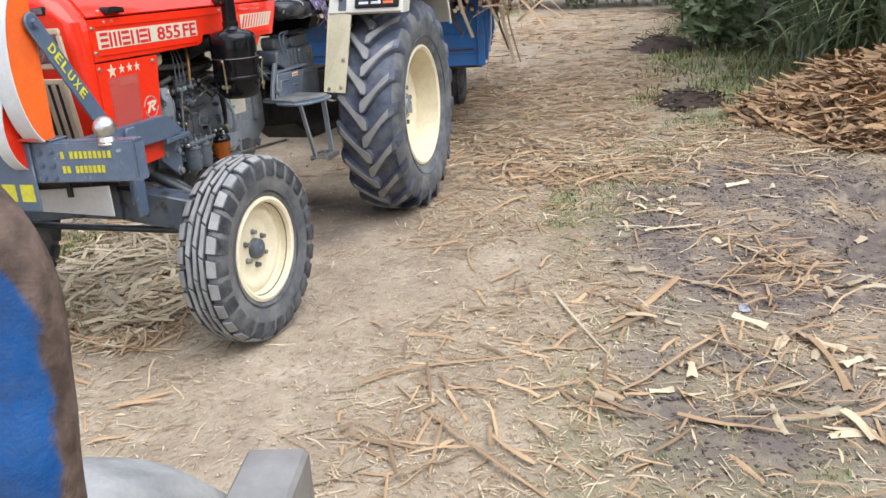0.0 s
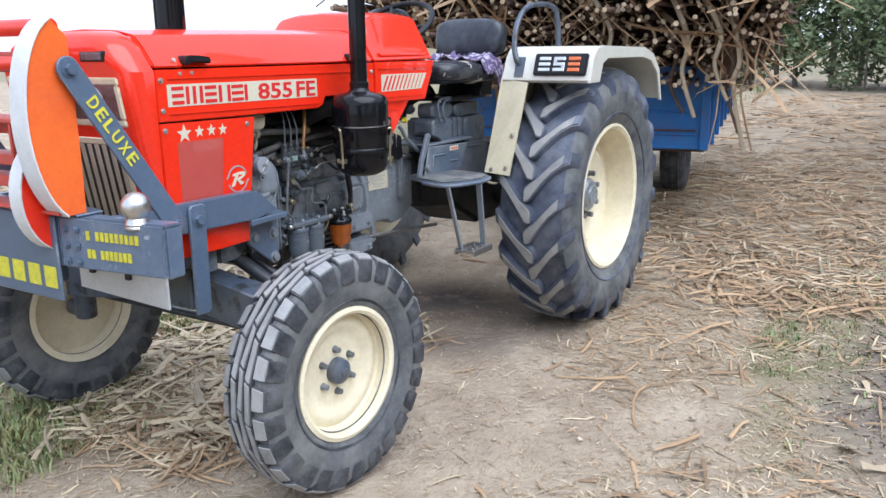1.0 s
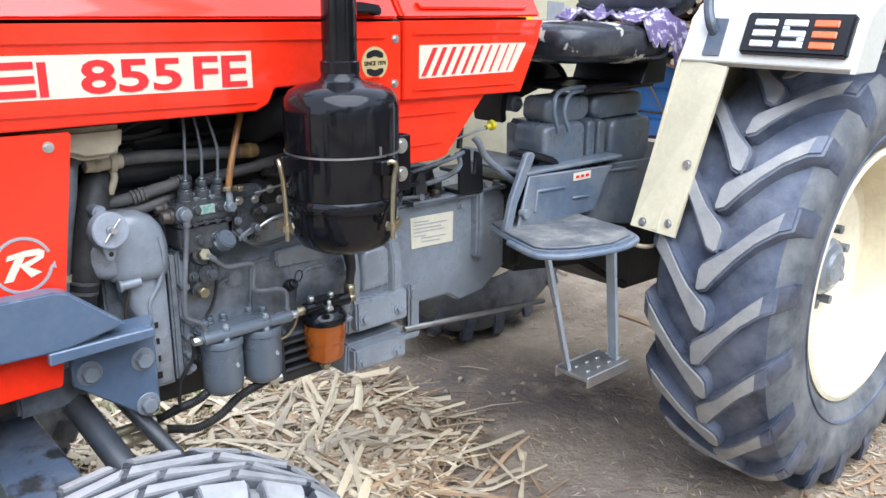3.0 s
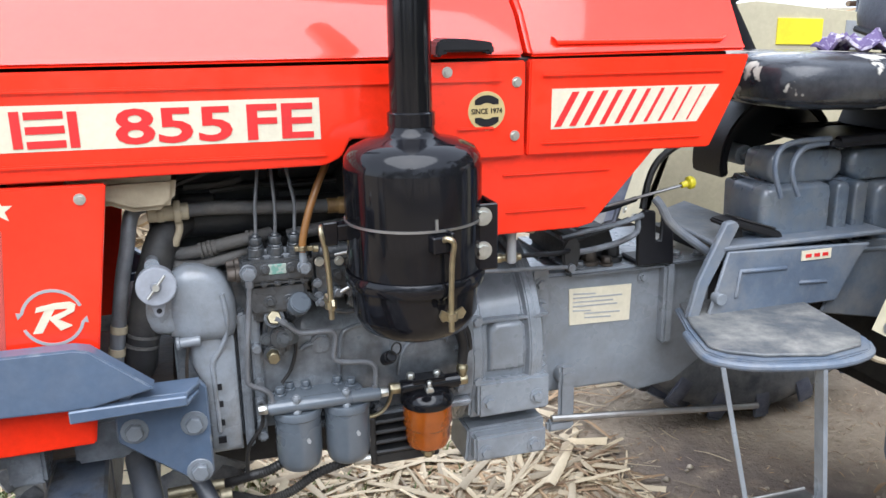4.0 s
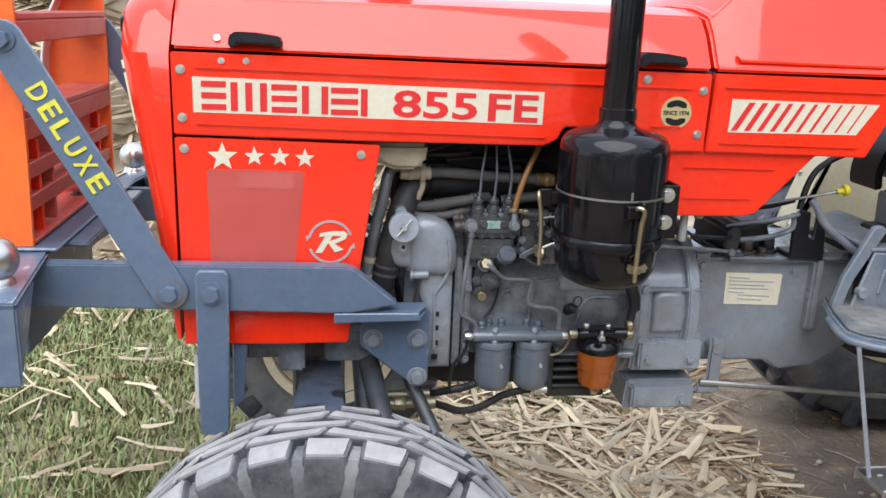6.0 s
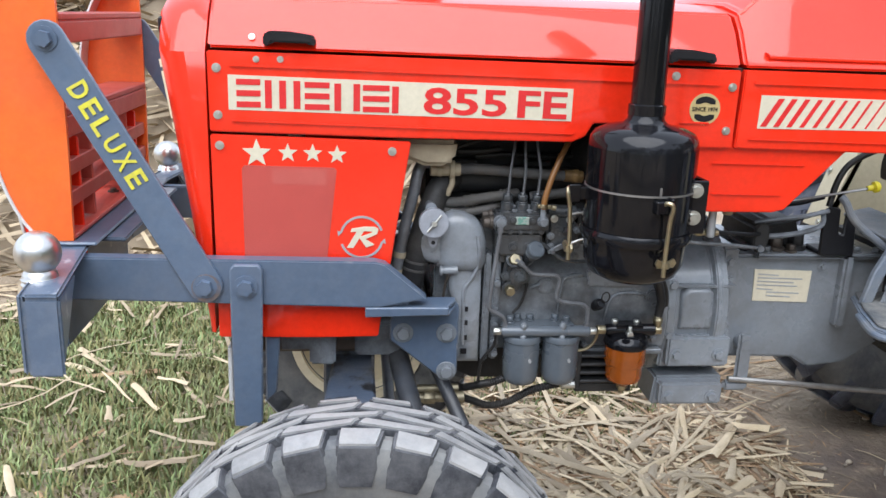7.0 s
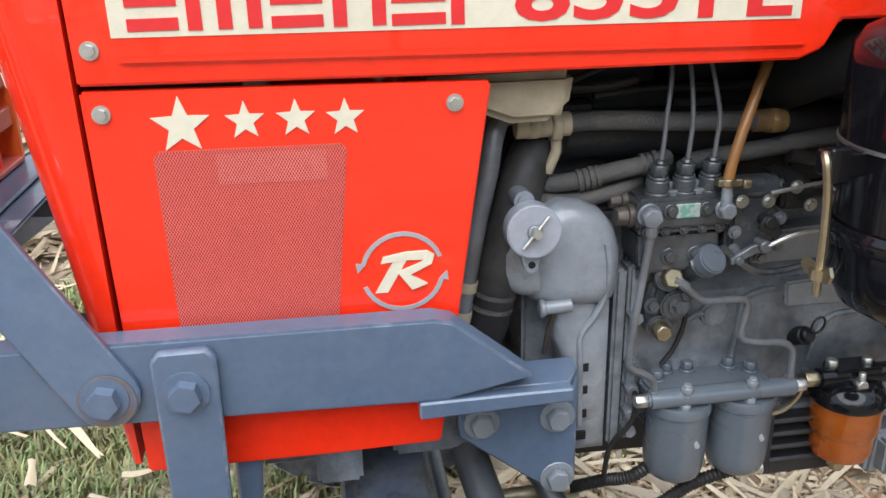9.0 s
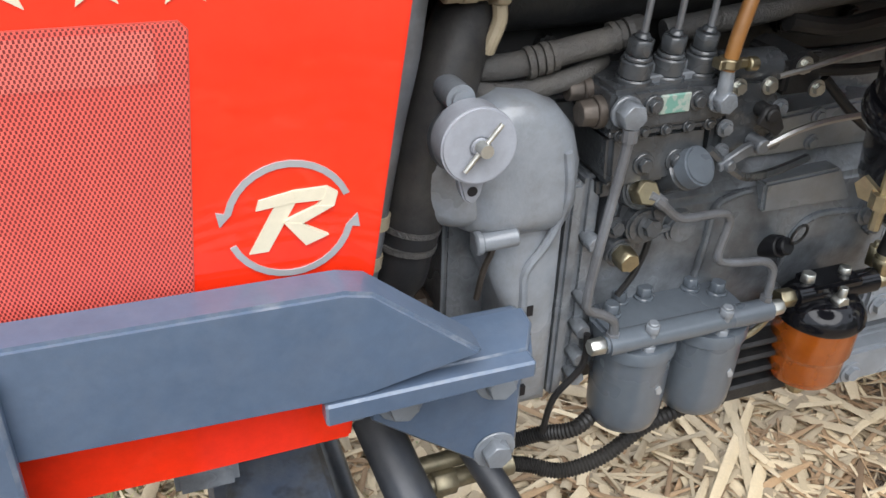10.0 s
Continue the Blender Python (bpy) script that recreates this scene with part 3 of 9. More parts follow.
# side panels, on both sides
for s in (-1, 1):
    bm = B()
    prism(bm, [(-0.203, 1.3075), (0.818, 1.2985), (0.8165, 1.146), (0.62, 1.146), (0.60, 1.19), (0.53, 1.19), (0.515, 1.163), (0.49, 1.1525), (0.14, 1.154), (-0.202, 1.1595)], s * SIDE, s * (SIDE - 0.018))
    for z0, z1, x1 in ((1.282, 1.270, 0.775), (1.181, 1.169, 0.49)):
        prism(bm, [(-0.16, z0 - 0.004), (-0.165, z0), (-0.16, z0 + 0.004), (x1, z1 + 0.003), (x1 + 0.006, z1), (x1, z1 - 0.004)], s * (SIDE - 0.002), s * (SIDE + 0.004))
    prism(bm, [(0.70, 1.192), (0.70, 1.198), (0.765, 1.197), (0.765, 1.192)], s * (SIDE - 0.002), s * (SIDE + 0.004))
    upper = part("upper_side_panel", bm, RED, tractor, "", 0.003, 2)
    bm = B()
    prism(bm, [(-0.202, 1.1545), (0.175, 1.1465), (0.117, 0.748), (0.0, 0.746), (-0.199, 0.748)], s * SIDE, s * (SIDE - 0.016))
    lower = part("lower_side_panel", bm, RED, tractor, "", 0.0025, 2)
    bm = B()
    prism(bm, [(-0.1405, 1.0968), (0.0285, 1.0948), (0.0335, 1.0893), (0.0047, 0.8172), (-0.1437, 0.8192), (-0.1457, 1.0903)], s * (SIDE + 0.0006), s * (SIDE - 0.004))
    part("screen_edge", bm, DARKRED, lower, "dark slit round the screen")
    bm = B()
    prism(bm, [(-0.140, 1.096), (0.028, 1.094), (0.0328, 1.089), (0.004, 0.818), (-0.143, 0.820), (-0.145, 1.090)], s * (SIDE + 0.0012), s * (SIDE - 0.004))
    screen = part("mesh_screen", bm, PERF, lower, "perforated red ventilation screen")
    bm = B()
    prism(bm, [(-0.089, 1.062), (-0.089, 1.091), (0.014, 1.090), (0.013, 1.060)], s * (SIDE + 0.0017), s * (SIDE - 0.002))
    part("faded_tag", bm, TAG, lower, "faded pinkish paper tag behind the screen")
    bm = B()
    prism(bm, [(0.62, 1.165), (1.09, 1.16), (1.062, 1.1375), (0.995, 1.066), (0.951, 1.019), (0.925, 1.013), (0.68, 1.013), (0.62, 1.03)], s * (SIDE - 0.012), s * (SIDE - 0.03))
    prism(bm, [(0.782, 1.111), (0.782, 1.117), (0.98, 1.115), (0.983, 1.109)], s * (SIDE - 0.014), s * (SIDE - 0.008))
    prism(bm, [(0.788, 1.048), (0.788, 1.054), (0.938, 1.053), (0.94, 1.047)], s * (SIDE - 0.014), s * (SIDE - 0.008))
    part("lower_rear_panel", bm, RED, tractor, "", 0.0025, 2)
    for at_ in ((-0.186, 1.277), (-0.186, 1.191), (0.802, 1.266), (0.799, 1.181), (0.686, 1.285), (-0.185, 1.134), (0.139, 1.128)):
        bm = B()
        bolt(bm, (at_[0], s * SIDE, at_[1]), (0, s, 0), 0.0058, 0.005)
        part("panel_screw", bm, ZINC, upper if at_[1] > 1.15 else lower)
    if s < 0:
        # name plate, with plain shapes for the maker's name
        bm = B()
        prism(bm, [(-0.166, 1.265), (0.485, 1.255), (0.485, 1.193), (-0.166, 1.201)], -SIDE - 0.0012, -SIDE + 0.002)
        plate = part("name_decal", bm, DECAL, upper, "white strip decal with red lettering")
        for k, kind in enumerate("hvhvhv"):
            x, x_end = ((-0.151, -0.107), (-0.099, -0.034), (-0.026, 0.02), (0.029, 0.077), (0.082, 0.132), (0.137, 0.160))[k]
            w = x_end - x
            z0, z1 = 1.206 - 0.001 * k, 1.258 - 0.0014 * k
            bars = []
            if kind == "h":
                h = (z1 - z0) / 3
                bars = [(x, x + w, z0 + i * h * 1.19, z0 + i * h * 1.19 + h * 0.62) for i in range(3)]
            else:
                n_ = 3 if w > 0.06 else 2 if w > 0.03 else 1
                bars = [(x + i * (w - 0.0125) / max(1, n_ - 1), x + i * (w - 0.0125) / max(1, n_ - 1) + 0.0125, z0, z1) for i in range(n_)]
            for b0, b1, c0, c1 in bars:
                bm = B()
                prism(bm, [(b0, c0), (b0, c1), (b1, c1), (b1, c0)], -SIDE - 0.0022, -SIDE)
                part("name_bar", bm, DECALRED, plate)
        part("model_lettering", words("855", 0.160, 0.051, side_face(0.277, -SIDE - 0.001, 1.2252, -0.8)), DECALRED, plate)
        part("model_lettering", words("FE", 0.097, 0.052, side_face(0.4265, -SIDE - 0.001, 1.2232, -0.8)), DECALRED, plate)
        # round sticker
        bm = B()
        cyl(bm, (0.751, -SIDE + 0.002, 1.2225), (0.751, -SIDE - 0.0014, 1.2225), 0.031, seg=36)
        sticker = part("round_sticker", bm, GOLD, upper, "round gold and black sticker")
        for z0, z1 in ((1.233, 1.247), (1.198, 1.212)):
            bm = B()
            pts = []
            for sgn in (1, -1):
                row = [(0.751 + q, z0 if sgn > 0 else z1) for q in np.linspace(-1, 1, 9) * 0.02]
                pts += row if sgn > 0 else row[::-1]
            mid = 1.2225
            pts = [(px, mid + (1 if z0 > mid else -1) * (math.sqrt(max(0.0001, (0.025 if abs(pz - mid) > 0.015 else 0.013) ** 2 - (px - 0.751) ** 2 * 0.8)))) for px, pz in pts]
            prism(bm, pts, -SIDE - 0.002, -SIDE)
            part("sticker_band", bm, PLASTIC, sticker)
        part("sticker_lettering", words("SINCE 1974", 0.052, 0.0085, side_face(0.751, -SIDE - 0.0014, 1.2225), bold=0.01), PLASTIC, sticker)
        # stars
        for x, z, r in ((-0.117, 1.120, 0.0278), (-0.059, 1.1215, 0.0188), (-0.012, 1.1213, 0.0188), (0.034, 1.1195, 0.0188)):
            bm = B()
            prism(bm, [(x + (r if i % 2 == 0 else r * 0.42) * math.sin(math.pi * i / 5), z + (r if i % 2 == 0 else r * 0.42) * math.cos(math.pi * i / 5)) for i in range(10)], -SIDE - 0.0014, -SIDE + 0.001)
            part("star_decal", bm, DECAL, lower, "white star decal")
        # round emblem: two arrowed arcs about a slanting white shape
        for a0, a1 in ((20, 165), (200, 345)):
            bm = B()
            pts = [(0.082 + 0.0435 * math.cos(radians(a)), 0.957 + 0.0435 * math.sin(radians(a))) for a in np.linspace(a0, a1, 14)]
            last = radians(a1)
            pts += [(0.082 + 0.049 * math.cos(last), 0.957 + 0.049 * math.sin(last)), (0.082 + 0.046 * math.cos(last + 0.22), 0.957 + 0.046 * math.sin(last + 0.22))]
            pts += [(0.082 + 0.039 * math.cos(radians(a)), 0.957 + 0.039 * math.sin(radians(a))) for a in np.linspace(a1, a0, 14)]
            prism(bm, pts, -SIDE - 0.0014, -SIDE + 0.001)
            part("emblem_arc", bm, SILVER, lower, "grey printed arc")
        for k, pts in enumerate(([(0.053, 0.930), (0.066, 0.930), (0.088, 0.976), (0.0745, 0.976)], [(0.060, 0.970), (0.0625, 0.979), (0.086, 0.984), (0.085, 0.973)], [(0.085, 0.973), (0.086, 0.984), (0.108, 0.984), (0.104, 0.972)],
                    [(0.104, 0.972), (0.108, 0.984), (0.1148, 0.978), (0.112, 0.966), (0.100, 0.968)], [(0.100, 0.968), (0.112, 0.966), (0.086, 0.951), (0.078, 0.958)], [(0.077, 0.957), (0.088, 0.954), (0.107, 0.939), (0.091, 0.932)])):
            bm = B()
            prism(bm, [(x, 0.957 + (z - 0.957) * 0.8) for x, z in pts], -SIDE - 0.0013 - 0.0004 * k, -SIDE + 0.001)
            part("emblem_stroke", bm, DECAL, lower, "white printed stroke")

# nose: rounded front with headlamps and grille
bm = B()
rings = []
for z, xf, hw, cr in ((0.757, -0.215, SIDE - 0.004, 0.008), (0.80, -0.22, SIDE, 0.014), (1.0, -0.25, SIDE, 0.04), (1.2, -0.281, SIDE, 0.05), (1.304, -0.297, SIDE, 0.054), (1.345, -0.303, 0.278, 0.066), (1.372, -0.304, 0.26, 0.07), (1.403, -0.296, 0.222, 0.08), (1.418, -0.275, 0.15, 0.08)):
    xs = -0.206
    half = [(xs, hw)] + [(xf + cr - cr * math.sin(a), hw - cr + cr * math.cos(a)) for a in np.linspace(0, math.pi / 2, 7)]
    full = [(x, -y) for x, y in half] + [(x, y) for x, y in half[::-1]]
    rings.append([bm.verts.new((x, y, z)) for x, y in full])
fs = []
for a, b in zip(rings, rings[1:]):
    for i in range(len(a)):
        j = (i + 1) % len(a)
        fs.append(bm.faces.new((a[i], a[j], b[j], b[i])))
fs += [bm.faces.new(rings[0]), bm.faces.new(rings[-1][::-1])]
bmesh.ops.recalc_face_normals(bm, faces=fs)
nose = part("nose", bm, RED, tractor, "", 0.003, 2, 40)


def frame_ring(bm, y0, y1, z0, z1, w, x0, x1, lean=0.156):
    """A rectangular surround on the leaning front, its bars of width w."""
    for a0, a1, c0, c1 in ((y0, y1, z1 - w, z1), (y0, y1, z0, z0 + w), (y0, y0 + w, z0 + w, z1 - w), (y1 - w, y1, z0 + w, z1 - w)):
        vs = []
        for x in (x0, x1):
            for y, z in ((a0, c0), (a1, c0), (a1, c1), (a0, c1)):
                vs.append(bm.verts.new((x - (z - 0.76) * lean, y, z)))
        for f in ((0, 1, 2, 3), (7, 6, 5, 4), (0, 4, 5, 1), (1, 5, 6, 2), (2, 6, 7, 3), (3, 7, 4, 0)):
            bm.faces.new([vs[i] for i in f])
    bmesh.ops.recalc_face_normals(bm, faces=bm.faces)


for y0, y1 in ((-0.266, -0.02), (0.02, 0.266)):
    bm = B()
    frame_ring(bm, y0, y1, 1.15, 1.29, 0.022, -0.205, -0.217)
    lamp = part("headlamp", bm, CREAM, nose, "square headlamp in a cream surround", 0.004, 2)
    bm = B()
    prism(bm, [(-0.2805, 1.17), (-0.2975, 1.27), (-0.28, 1.27), (-0.263, 1.17)], y0 + 0.018, y1 - 0.018)
    part("lamp_lens", bm, LAMPGLASS, lamp, "dark clear ribbed lens")
    bm = B()
    lathe(bm, [(0.034, 0.0), (0.046, 0.0), (0.05, 0.003), (0.046, 0.005), (0.034, 0.004)], Matrix.Translation((-0.2875, (y0 + y1) / 2, 1.22)) @ pose(0, 0, 0, 0, -99, 0), 32)
    part("reflector_ring", bm, CHROME, lamp, "bright reflector ring")
bm = B()
frame_ring(bm, -0.235, 0.235, 0.80, 1.115, 0.02, -0.205, -0.217)
grille = part("grille", bm, CREAM, nose, "cream grille surround with upright slats", 0.003)
for i in range(13):
    y = -0.205 + i * 0.0342
    bm = B()
    prism(bm, [(-0.214, 0.82), (-0.257, 1.095), (-0.27, 1.095), (-0.227, 0.82)], y - 0.0105, y + 0.0105)
    part("slat", bm, SLAT, grille, "dusty beige grille slat", 0.003)
# near-black sheet standing for the shaded gaps between the slats
bm = B()
prism(bm, [(-0.2165, 0.82), (-0.2595, 1.095), (-0.2675, 1.095), (-0.2245, 0.82)], -0.214, 0.214)
part("grille_backing", bm, GREYDARK, grille)
for y in (-0.175, 0.175):
    bm = B()
    box(bm, -0.304, -0.275, y - 0.055, y + 0.055, 1.332, 1.364)
    ind = part("indicator_lamp", bm, PLASTIC, nose, "small black front lamp", 0.004)
    bm = B()
    box(bm, -0.3065, -0.303, y - 0.045, y + 0.045, 1.338, 1.358)
    part("lamp_lens", bm, LAMPGLASS, ind, "", 0.001)

# radiator core behind the grille
bm = B()
box(bm, -0.185, -0.06, -0.285, 0.285, 0.80, 1.28)
part("radiator", bm, GREYDARK, tractor, "", 0.004)
bm = B()
prism(bm, [(0.11, 1.145), (0.11, 1.105), (0.175, 1.105), (0.205, 1.093), (0.252, 1.094), (0.266, 1.106), (0.272, 1.145)], -0.272, -0.13)
part("coolant_tank", bm, BEIGE, tractor, "yellowed plastic coolant tank", 0.008, 2)

# ---- engine ----
bm = B()
prism(bm, [(-0.15, 0.655), (-0.196, 0.675), (-0.203, 0.72), (-0.206, 0.80), (-0.198, 0.845), (-0.172, 0.878), (-0.15, 0.90), (-0.148, 0.965), (0.2, 0.965), (0.2, 0.655)], 0.36, 0.765, "x")
box(bm, 0.24, 0.37, -0.185, 0.2, 0.66, 0.965)
for x, z, r in ((0.735, 0.86, 0.011), (0.735, 0.78, 0.011), (0.735, 0.70, 0.011), (0.66, 0.69, 0.01), (0.58, 0.685, 0.01), (0.50, 0.685, 0.01), (0.33, 0.70, 0.01), (0.46, 0.72, 0.009), (0.62, 0.722, 0.009)):
    cyl(bm, (x, -0.18, z), (x, -0.217, z), r, seg=6)
box(bm, 0.40, 0.76, -0.212, -0.17, 0.662, 0.676)
engine = part("engine_block", bm, GREY, tractor, "grey-painted diesel engine block, oily and dusty", 0.009, 3, 20)
# cast relief on the block's side: a plug, a boss, raised veins
bm = B()
cyl(bm, (0.482, -0.19, 0.822), (0.482, -0.211, 0.822), 0.0175, seg=28)
part("core_plug", bm, GREY, engine, "", 0.003, 2)
bm = B()
cyl(bm, (0.725, -0.19, 0.80), (0.725, -0.214, 0.80), 0.016, seg=24)
part("core_plug", bm, GREY, engine, "", 0.004, 2)
for pts in ([(0.448, -0.205, 0.815), (0.458, -0.206, 0.822), (0.472, -0.206, 0.824)], [(0.51, -0.206, 0.742), (0.515, -0.207, 0.79), (0.522, -0.203, 0.833), (0.54, -0.20, 0.843), (0.565, -0.199, 0.846)], [(0.62, -0.206, 0.742), (0.63, -0.207, 0.79), (0.66, -0.205, 0.806), (0.73, -0.205, 0.80)]):
    bm = B()
    tube(bm, pts, 0.0042, 8)
    part("cast_vein", bm, GREY, engine)
bm = B()
prism(bm, [(0.578, 0.822), (0.574, 0.856), (0.668, 0.861), (0.694, 0.82)], -0.2085, -0.185)
part("side_plate", bm, GREYLIGHT, engine, "smooth bolted plate", 0.003, 2)
bm = B()
prism(bm, [(0.535, 0.875), (0.545, 0.915), (0.70, 0.925), (0.745, 0.918), (0.745, 0.872)], -0.185, -0.145)
part("side_cover", bm, GREYLIGHT, engine, "", 0.004, 2)
for x, z in ((0.548, 0.884), (0.552, 0.907), (0.64, 0.913), (0.73, 0.908), (0.73, 0.882), (0.64, 0.884)):
    bm = B()
    bolt(bm, (x, -0.185, z), (0, -1, 0), 0.006, 0.005)
    part("cover_bolt", bm, GREY, engine)
# deep engine parts, coloured as dark as the shade inside the bay
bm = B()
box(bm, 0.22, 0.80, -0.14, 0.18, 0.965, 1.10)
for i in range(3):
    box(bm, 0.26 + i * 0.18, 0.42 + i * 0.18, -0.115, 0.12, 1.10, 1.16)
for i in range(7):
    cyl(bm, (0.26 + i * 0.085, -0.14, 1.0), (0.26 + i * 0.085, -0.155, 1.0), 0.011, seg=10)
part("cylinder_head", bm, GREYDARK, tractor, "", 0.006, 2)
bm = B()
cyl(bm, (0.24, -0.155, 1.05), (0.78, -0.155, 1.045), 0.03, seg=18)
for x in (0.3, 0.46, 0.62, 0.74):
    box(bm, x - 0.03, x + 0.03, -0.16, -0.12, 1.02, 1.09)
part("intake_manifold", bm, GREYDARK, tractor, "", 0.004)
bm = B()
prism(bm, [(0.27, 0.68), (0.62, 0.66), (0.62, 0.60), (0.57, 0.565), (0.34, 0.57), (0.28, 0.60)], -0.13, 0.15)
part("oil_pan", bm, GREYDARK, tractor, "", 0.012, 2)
# timing cover with filler
bm = B()
dome(bm, [(0.236, 0.876), (0.231, 0.92), (0.236, 0.962), (0.25, 0.983), (0.27, 0.993), (0.295, 0.991), (0.318, 0.98), (0.335, 0.96), (0.344, 0.93), (0.344, 0.885), (0.338, 0.868), (0.322, 0.861), (0.29, 0.862), (0.255, 0.866)], -0.13, -0.25, 0.026)
timing = part("timing_cover", bm, TIMINGGREY, tractor, "blue-grey cast timing cover with a dusty film", angle=60)
bm = B()
dome(bm, [(0.288, 0.655), (0.280, 0.79), (0.266, 0.825), (0.264, 0.885), (0.337, 0.885), (0.338, 0.655)], -0.14, -0.238, 0.014)
part("lower_cover", bm, TIMINGGREY, timing, "", angle=60)
bm = B()
tube(bm, [(0.322, -0.2495, 0.945), (0.326, -0.2495, 0.92), (0.327, -0.2485, 0.90), (0.325, -0.2415, 0.875), (0.315, -0.239, 0.85), (0.299, -0.238, 0.825), (0.299, -0.238, 0.79), (0.301, -0.238, 0.70)], 0.0042, 8)
part("cast_vein", bm, TIMINGGREY, timing)
bm = B()
dome(bm, [(0.238 + 0.044 * math.cos(a), 0.924 + 0.044 * math.sin(a)) for a in np.linspace(0, 2 * math.pi, 28, endpoint=False)], -0.13, -0.245, 0.016)
part("drum", bm, TIMINGGREY, timing, "", angle=60)
bm = B()
cyl(bm, (0.232, -0.22, 0.955), (0.228, -0.266, 0.977), 0.027, seg=24)
cyl(bm, (0.2225, -0.215, 1.002), (0.2225, -0.262, 1.005), 0.0115, seg=18)
part("filler_neck", bm, GREYLIGHT, timing, "", 0.004, 2)
for x0, x1, y in ((0.343, 0.358, -0.226), (0.364, 0.381, -0.216)):
    bm = B()
    box(bm, x0, x1, y, -0.15, 0.655, 0.90)
    part("flange", bm, GREY, timing, "", 0.004, 2)
for z in (0.675, 0.70, 0.735, 0.77, 0.835):
    bm = B()
    cyl(bm, (0.372, -0.21, z), (0.372, -0.232, z), 0.0085, seg=6)
    part("flange_bolt", bm, GREY, timing, "", 0.001)
for z in (0.678, 0.71, 0.744, 0.775):
    bm = B()
    box(bm, 0.297, 0.31, -0.2388, -0.23, z, z + 0.011)
    part("timing_slot", bm, PLASTIC, timing, "dark slot")
bm = B()
cyl(bm, (0.245, -0.244, 0.868), (0.284, -0.246, 0.870), 0.0085, seg=14)
cyl(bm, (0.245, -0.244, 0.868), (0.252, -0.244, 0.868), 0.0108, seg=14)
part("pipe_stub", bm, GREYLIGHT, timing, "", 0.0015)
bm = B()
tube(bm, [(0.262, -0.24, 0.885), (0.263, -0.243, 0.86), (0.259, -0.236, 0.835), (0.256, -0.23, 0.80)], 0.003, 6)
part("oil_streak_pipe", bm, RUSTNUT, timing, "thin rusty drain wire")
bm = B()
cyl(bm, (0.2265, -0.264, 0.978), (0.2265, -0.289, 0.980), 0.0298, seg=40)
cyl(bm, (0.2265, -0.288, 0.980), (0.2265, -0.2915, 0.980), 0.0085, seg=16)
prism(bm, [(0.2205, 0.930), (0.213, 0.957), (0.24, 0.957), (0.2335, 0.930), (0.227, 0.925)], -0.277, -0.264)
cap = part("filler_cap", bm, CAPGREY, timing, "round pale grey oil filler cap", 0.003, 3)
bm = B()
cyl(bm, (0.227, -0.274, 0.9375), (0.227, -0.2778, 0.9375), 0.0042, seg=14)
part("lug_hole", bm, PLASTIC, cap, "dark hole in the lug")
bm = B()
cyl(bm, (0.213, -0.2945, 0.964), (0.2405, -0.2945, 0.9985), 0.002, seg=8)
cyl(bm, (0.2265, -0.289, 0.981), (0.2265, -0.303, 0.982), 0.0052, seg=12)
part("wing_bolt", bm, ZINC, cap)
# injection pump: gallery block above, bolted body below
bm = B()
box(bm, 0.354, 0.470, -0.2555, -0.185, 0.958, 0.995)
pump = part("injection_pump", bm, PUMPGREY, tractor, "grey diesel injection pump with three outlets", 0.004, 2)
bm = B()
prism(bm, [(0.364, 0.906), (0.361, 0.952), (0.458, 0.952), (0.462, 0.912), (0.454, 0.902), (0.372, 0.900)], -0.2465, -0.17)
part("pump_body", bm, PUMPGREY, pump, "", 0.005, 3)
bm = B()
box(bm, 0.358, 0.464, -0.2505, -0.18, 0.9515, 0.9575)
part("pump_flange", bm, PUMPGREY, pump, "", 0.0015)
bm = B()
prism(bm, [(0.372, 0.88), (0.37, 0.90), (0.452, 0.90), (0.448, 0.878)], -0.225, -0.165)
part("pump_foot", bm, PUMPGREY, pump, "", 0.004, 2)
for x, z, y, r in ((0.398, 0.922, -0.246, 0.0072), (0.43, 0.922, -0.246, 0.0072), (0.392, 0.980, -0.2555, 0.0062), (0.4345, 0.980, -0.2555, 0.0062), (0.368, 0.9545, -0.25, 0.0042), (0.39, 0.9545, -0.25, 0.0042), (0.412, 0.9545, -0.25, 0.0042), (0.434, 0.9545, -0.25, 0.0042), (0.455, 0.9545, -0.25, 0.0042)):
    bm = B()
    bolt(bm, (x, y, z), (0, -1, 0), r, r * 0.9)
    part("pump_screw", bm, PUMPGREY, pump, "", 0.0006)
for x, z, r, q in ((0.366, 0.978, 0.0125, 0.0175), (0.4555, 0.979, 0.0105, 0.015)):
    bm = B()
    cyl(bm, (x, -0.2555, z), (x, -0.260, z), r * 1.12, seg=18)
    cyl(bm, (x, -0.26, z), (x, -0.2555 - q, z), r, r * 0.95, seg=6)
    part("banjo_bolt", bm, GREY, pump, "", 0.001)
for y, z, r in ((-0.238, 0.972, 0.0125), (-0.214, 0.983, 0.010)):
    bm = B()
    cyl(bm, (0.355, y, z), (0.347, y, z), r * 1.1, seg=16)
    cyl(bm, (0.347, y, z), (0.334, y, z), r, r * 0.9, seg=8)
    part("stud_nut", bm, RUSTNUT, pump, "brownish stud nut", 0.001)
bm = B()
box(bm, 0.398, 0.427, -0.2575, -0.25, 0.971, 0.988)
plate = part("type_plate", bm, mat("green_plate", (0.13, 0.27, 0.22), (0.30, 0.34, 0.30), 0.4, bump=0.1, scale=90, edge=0.03), pump, "small green type plate", 0.001)
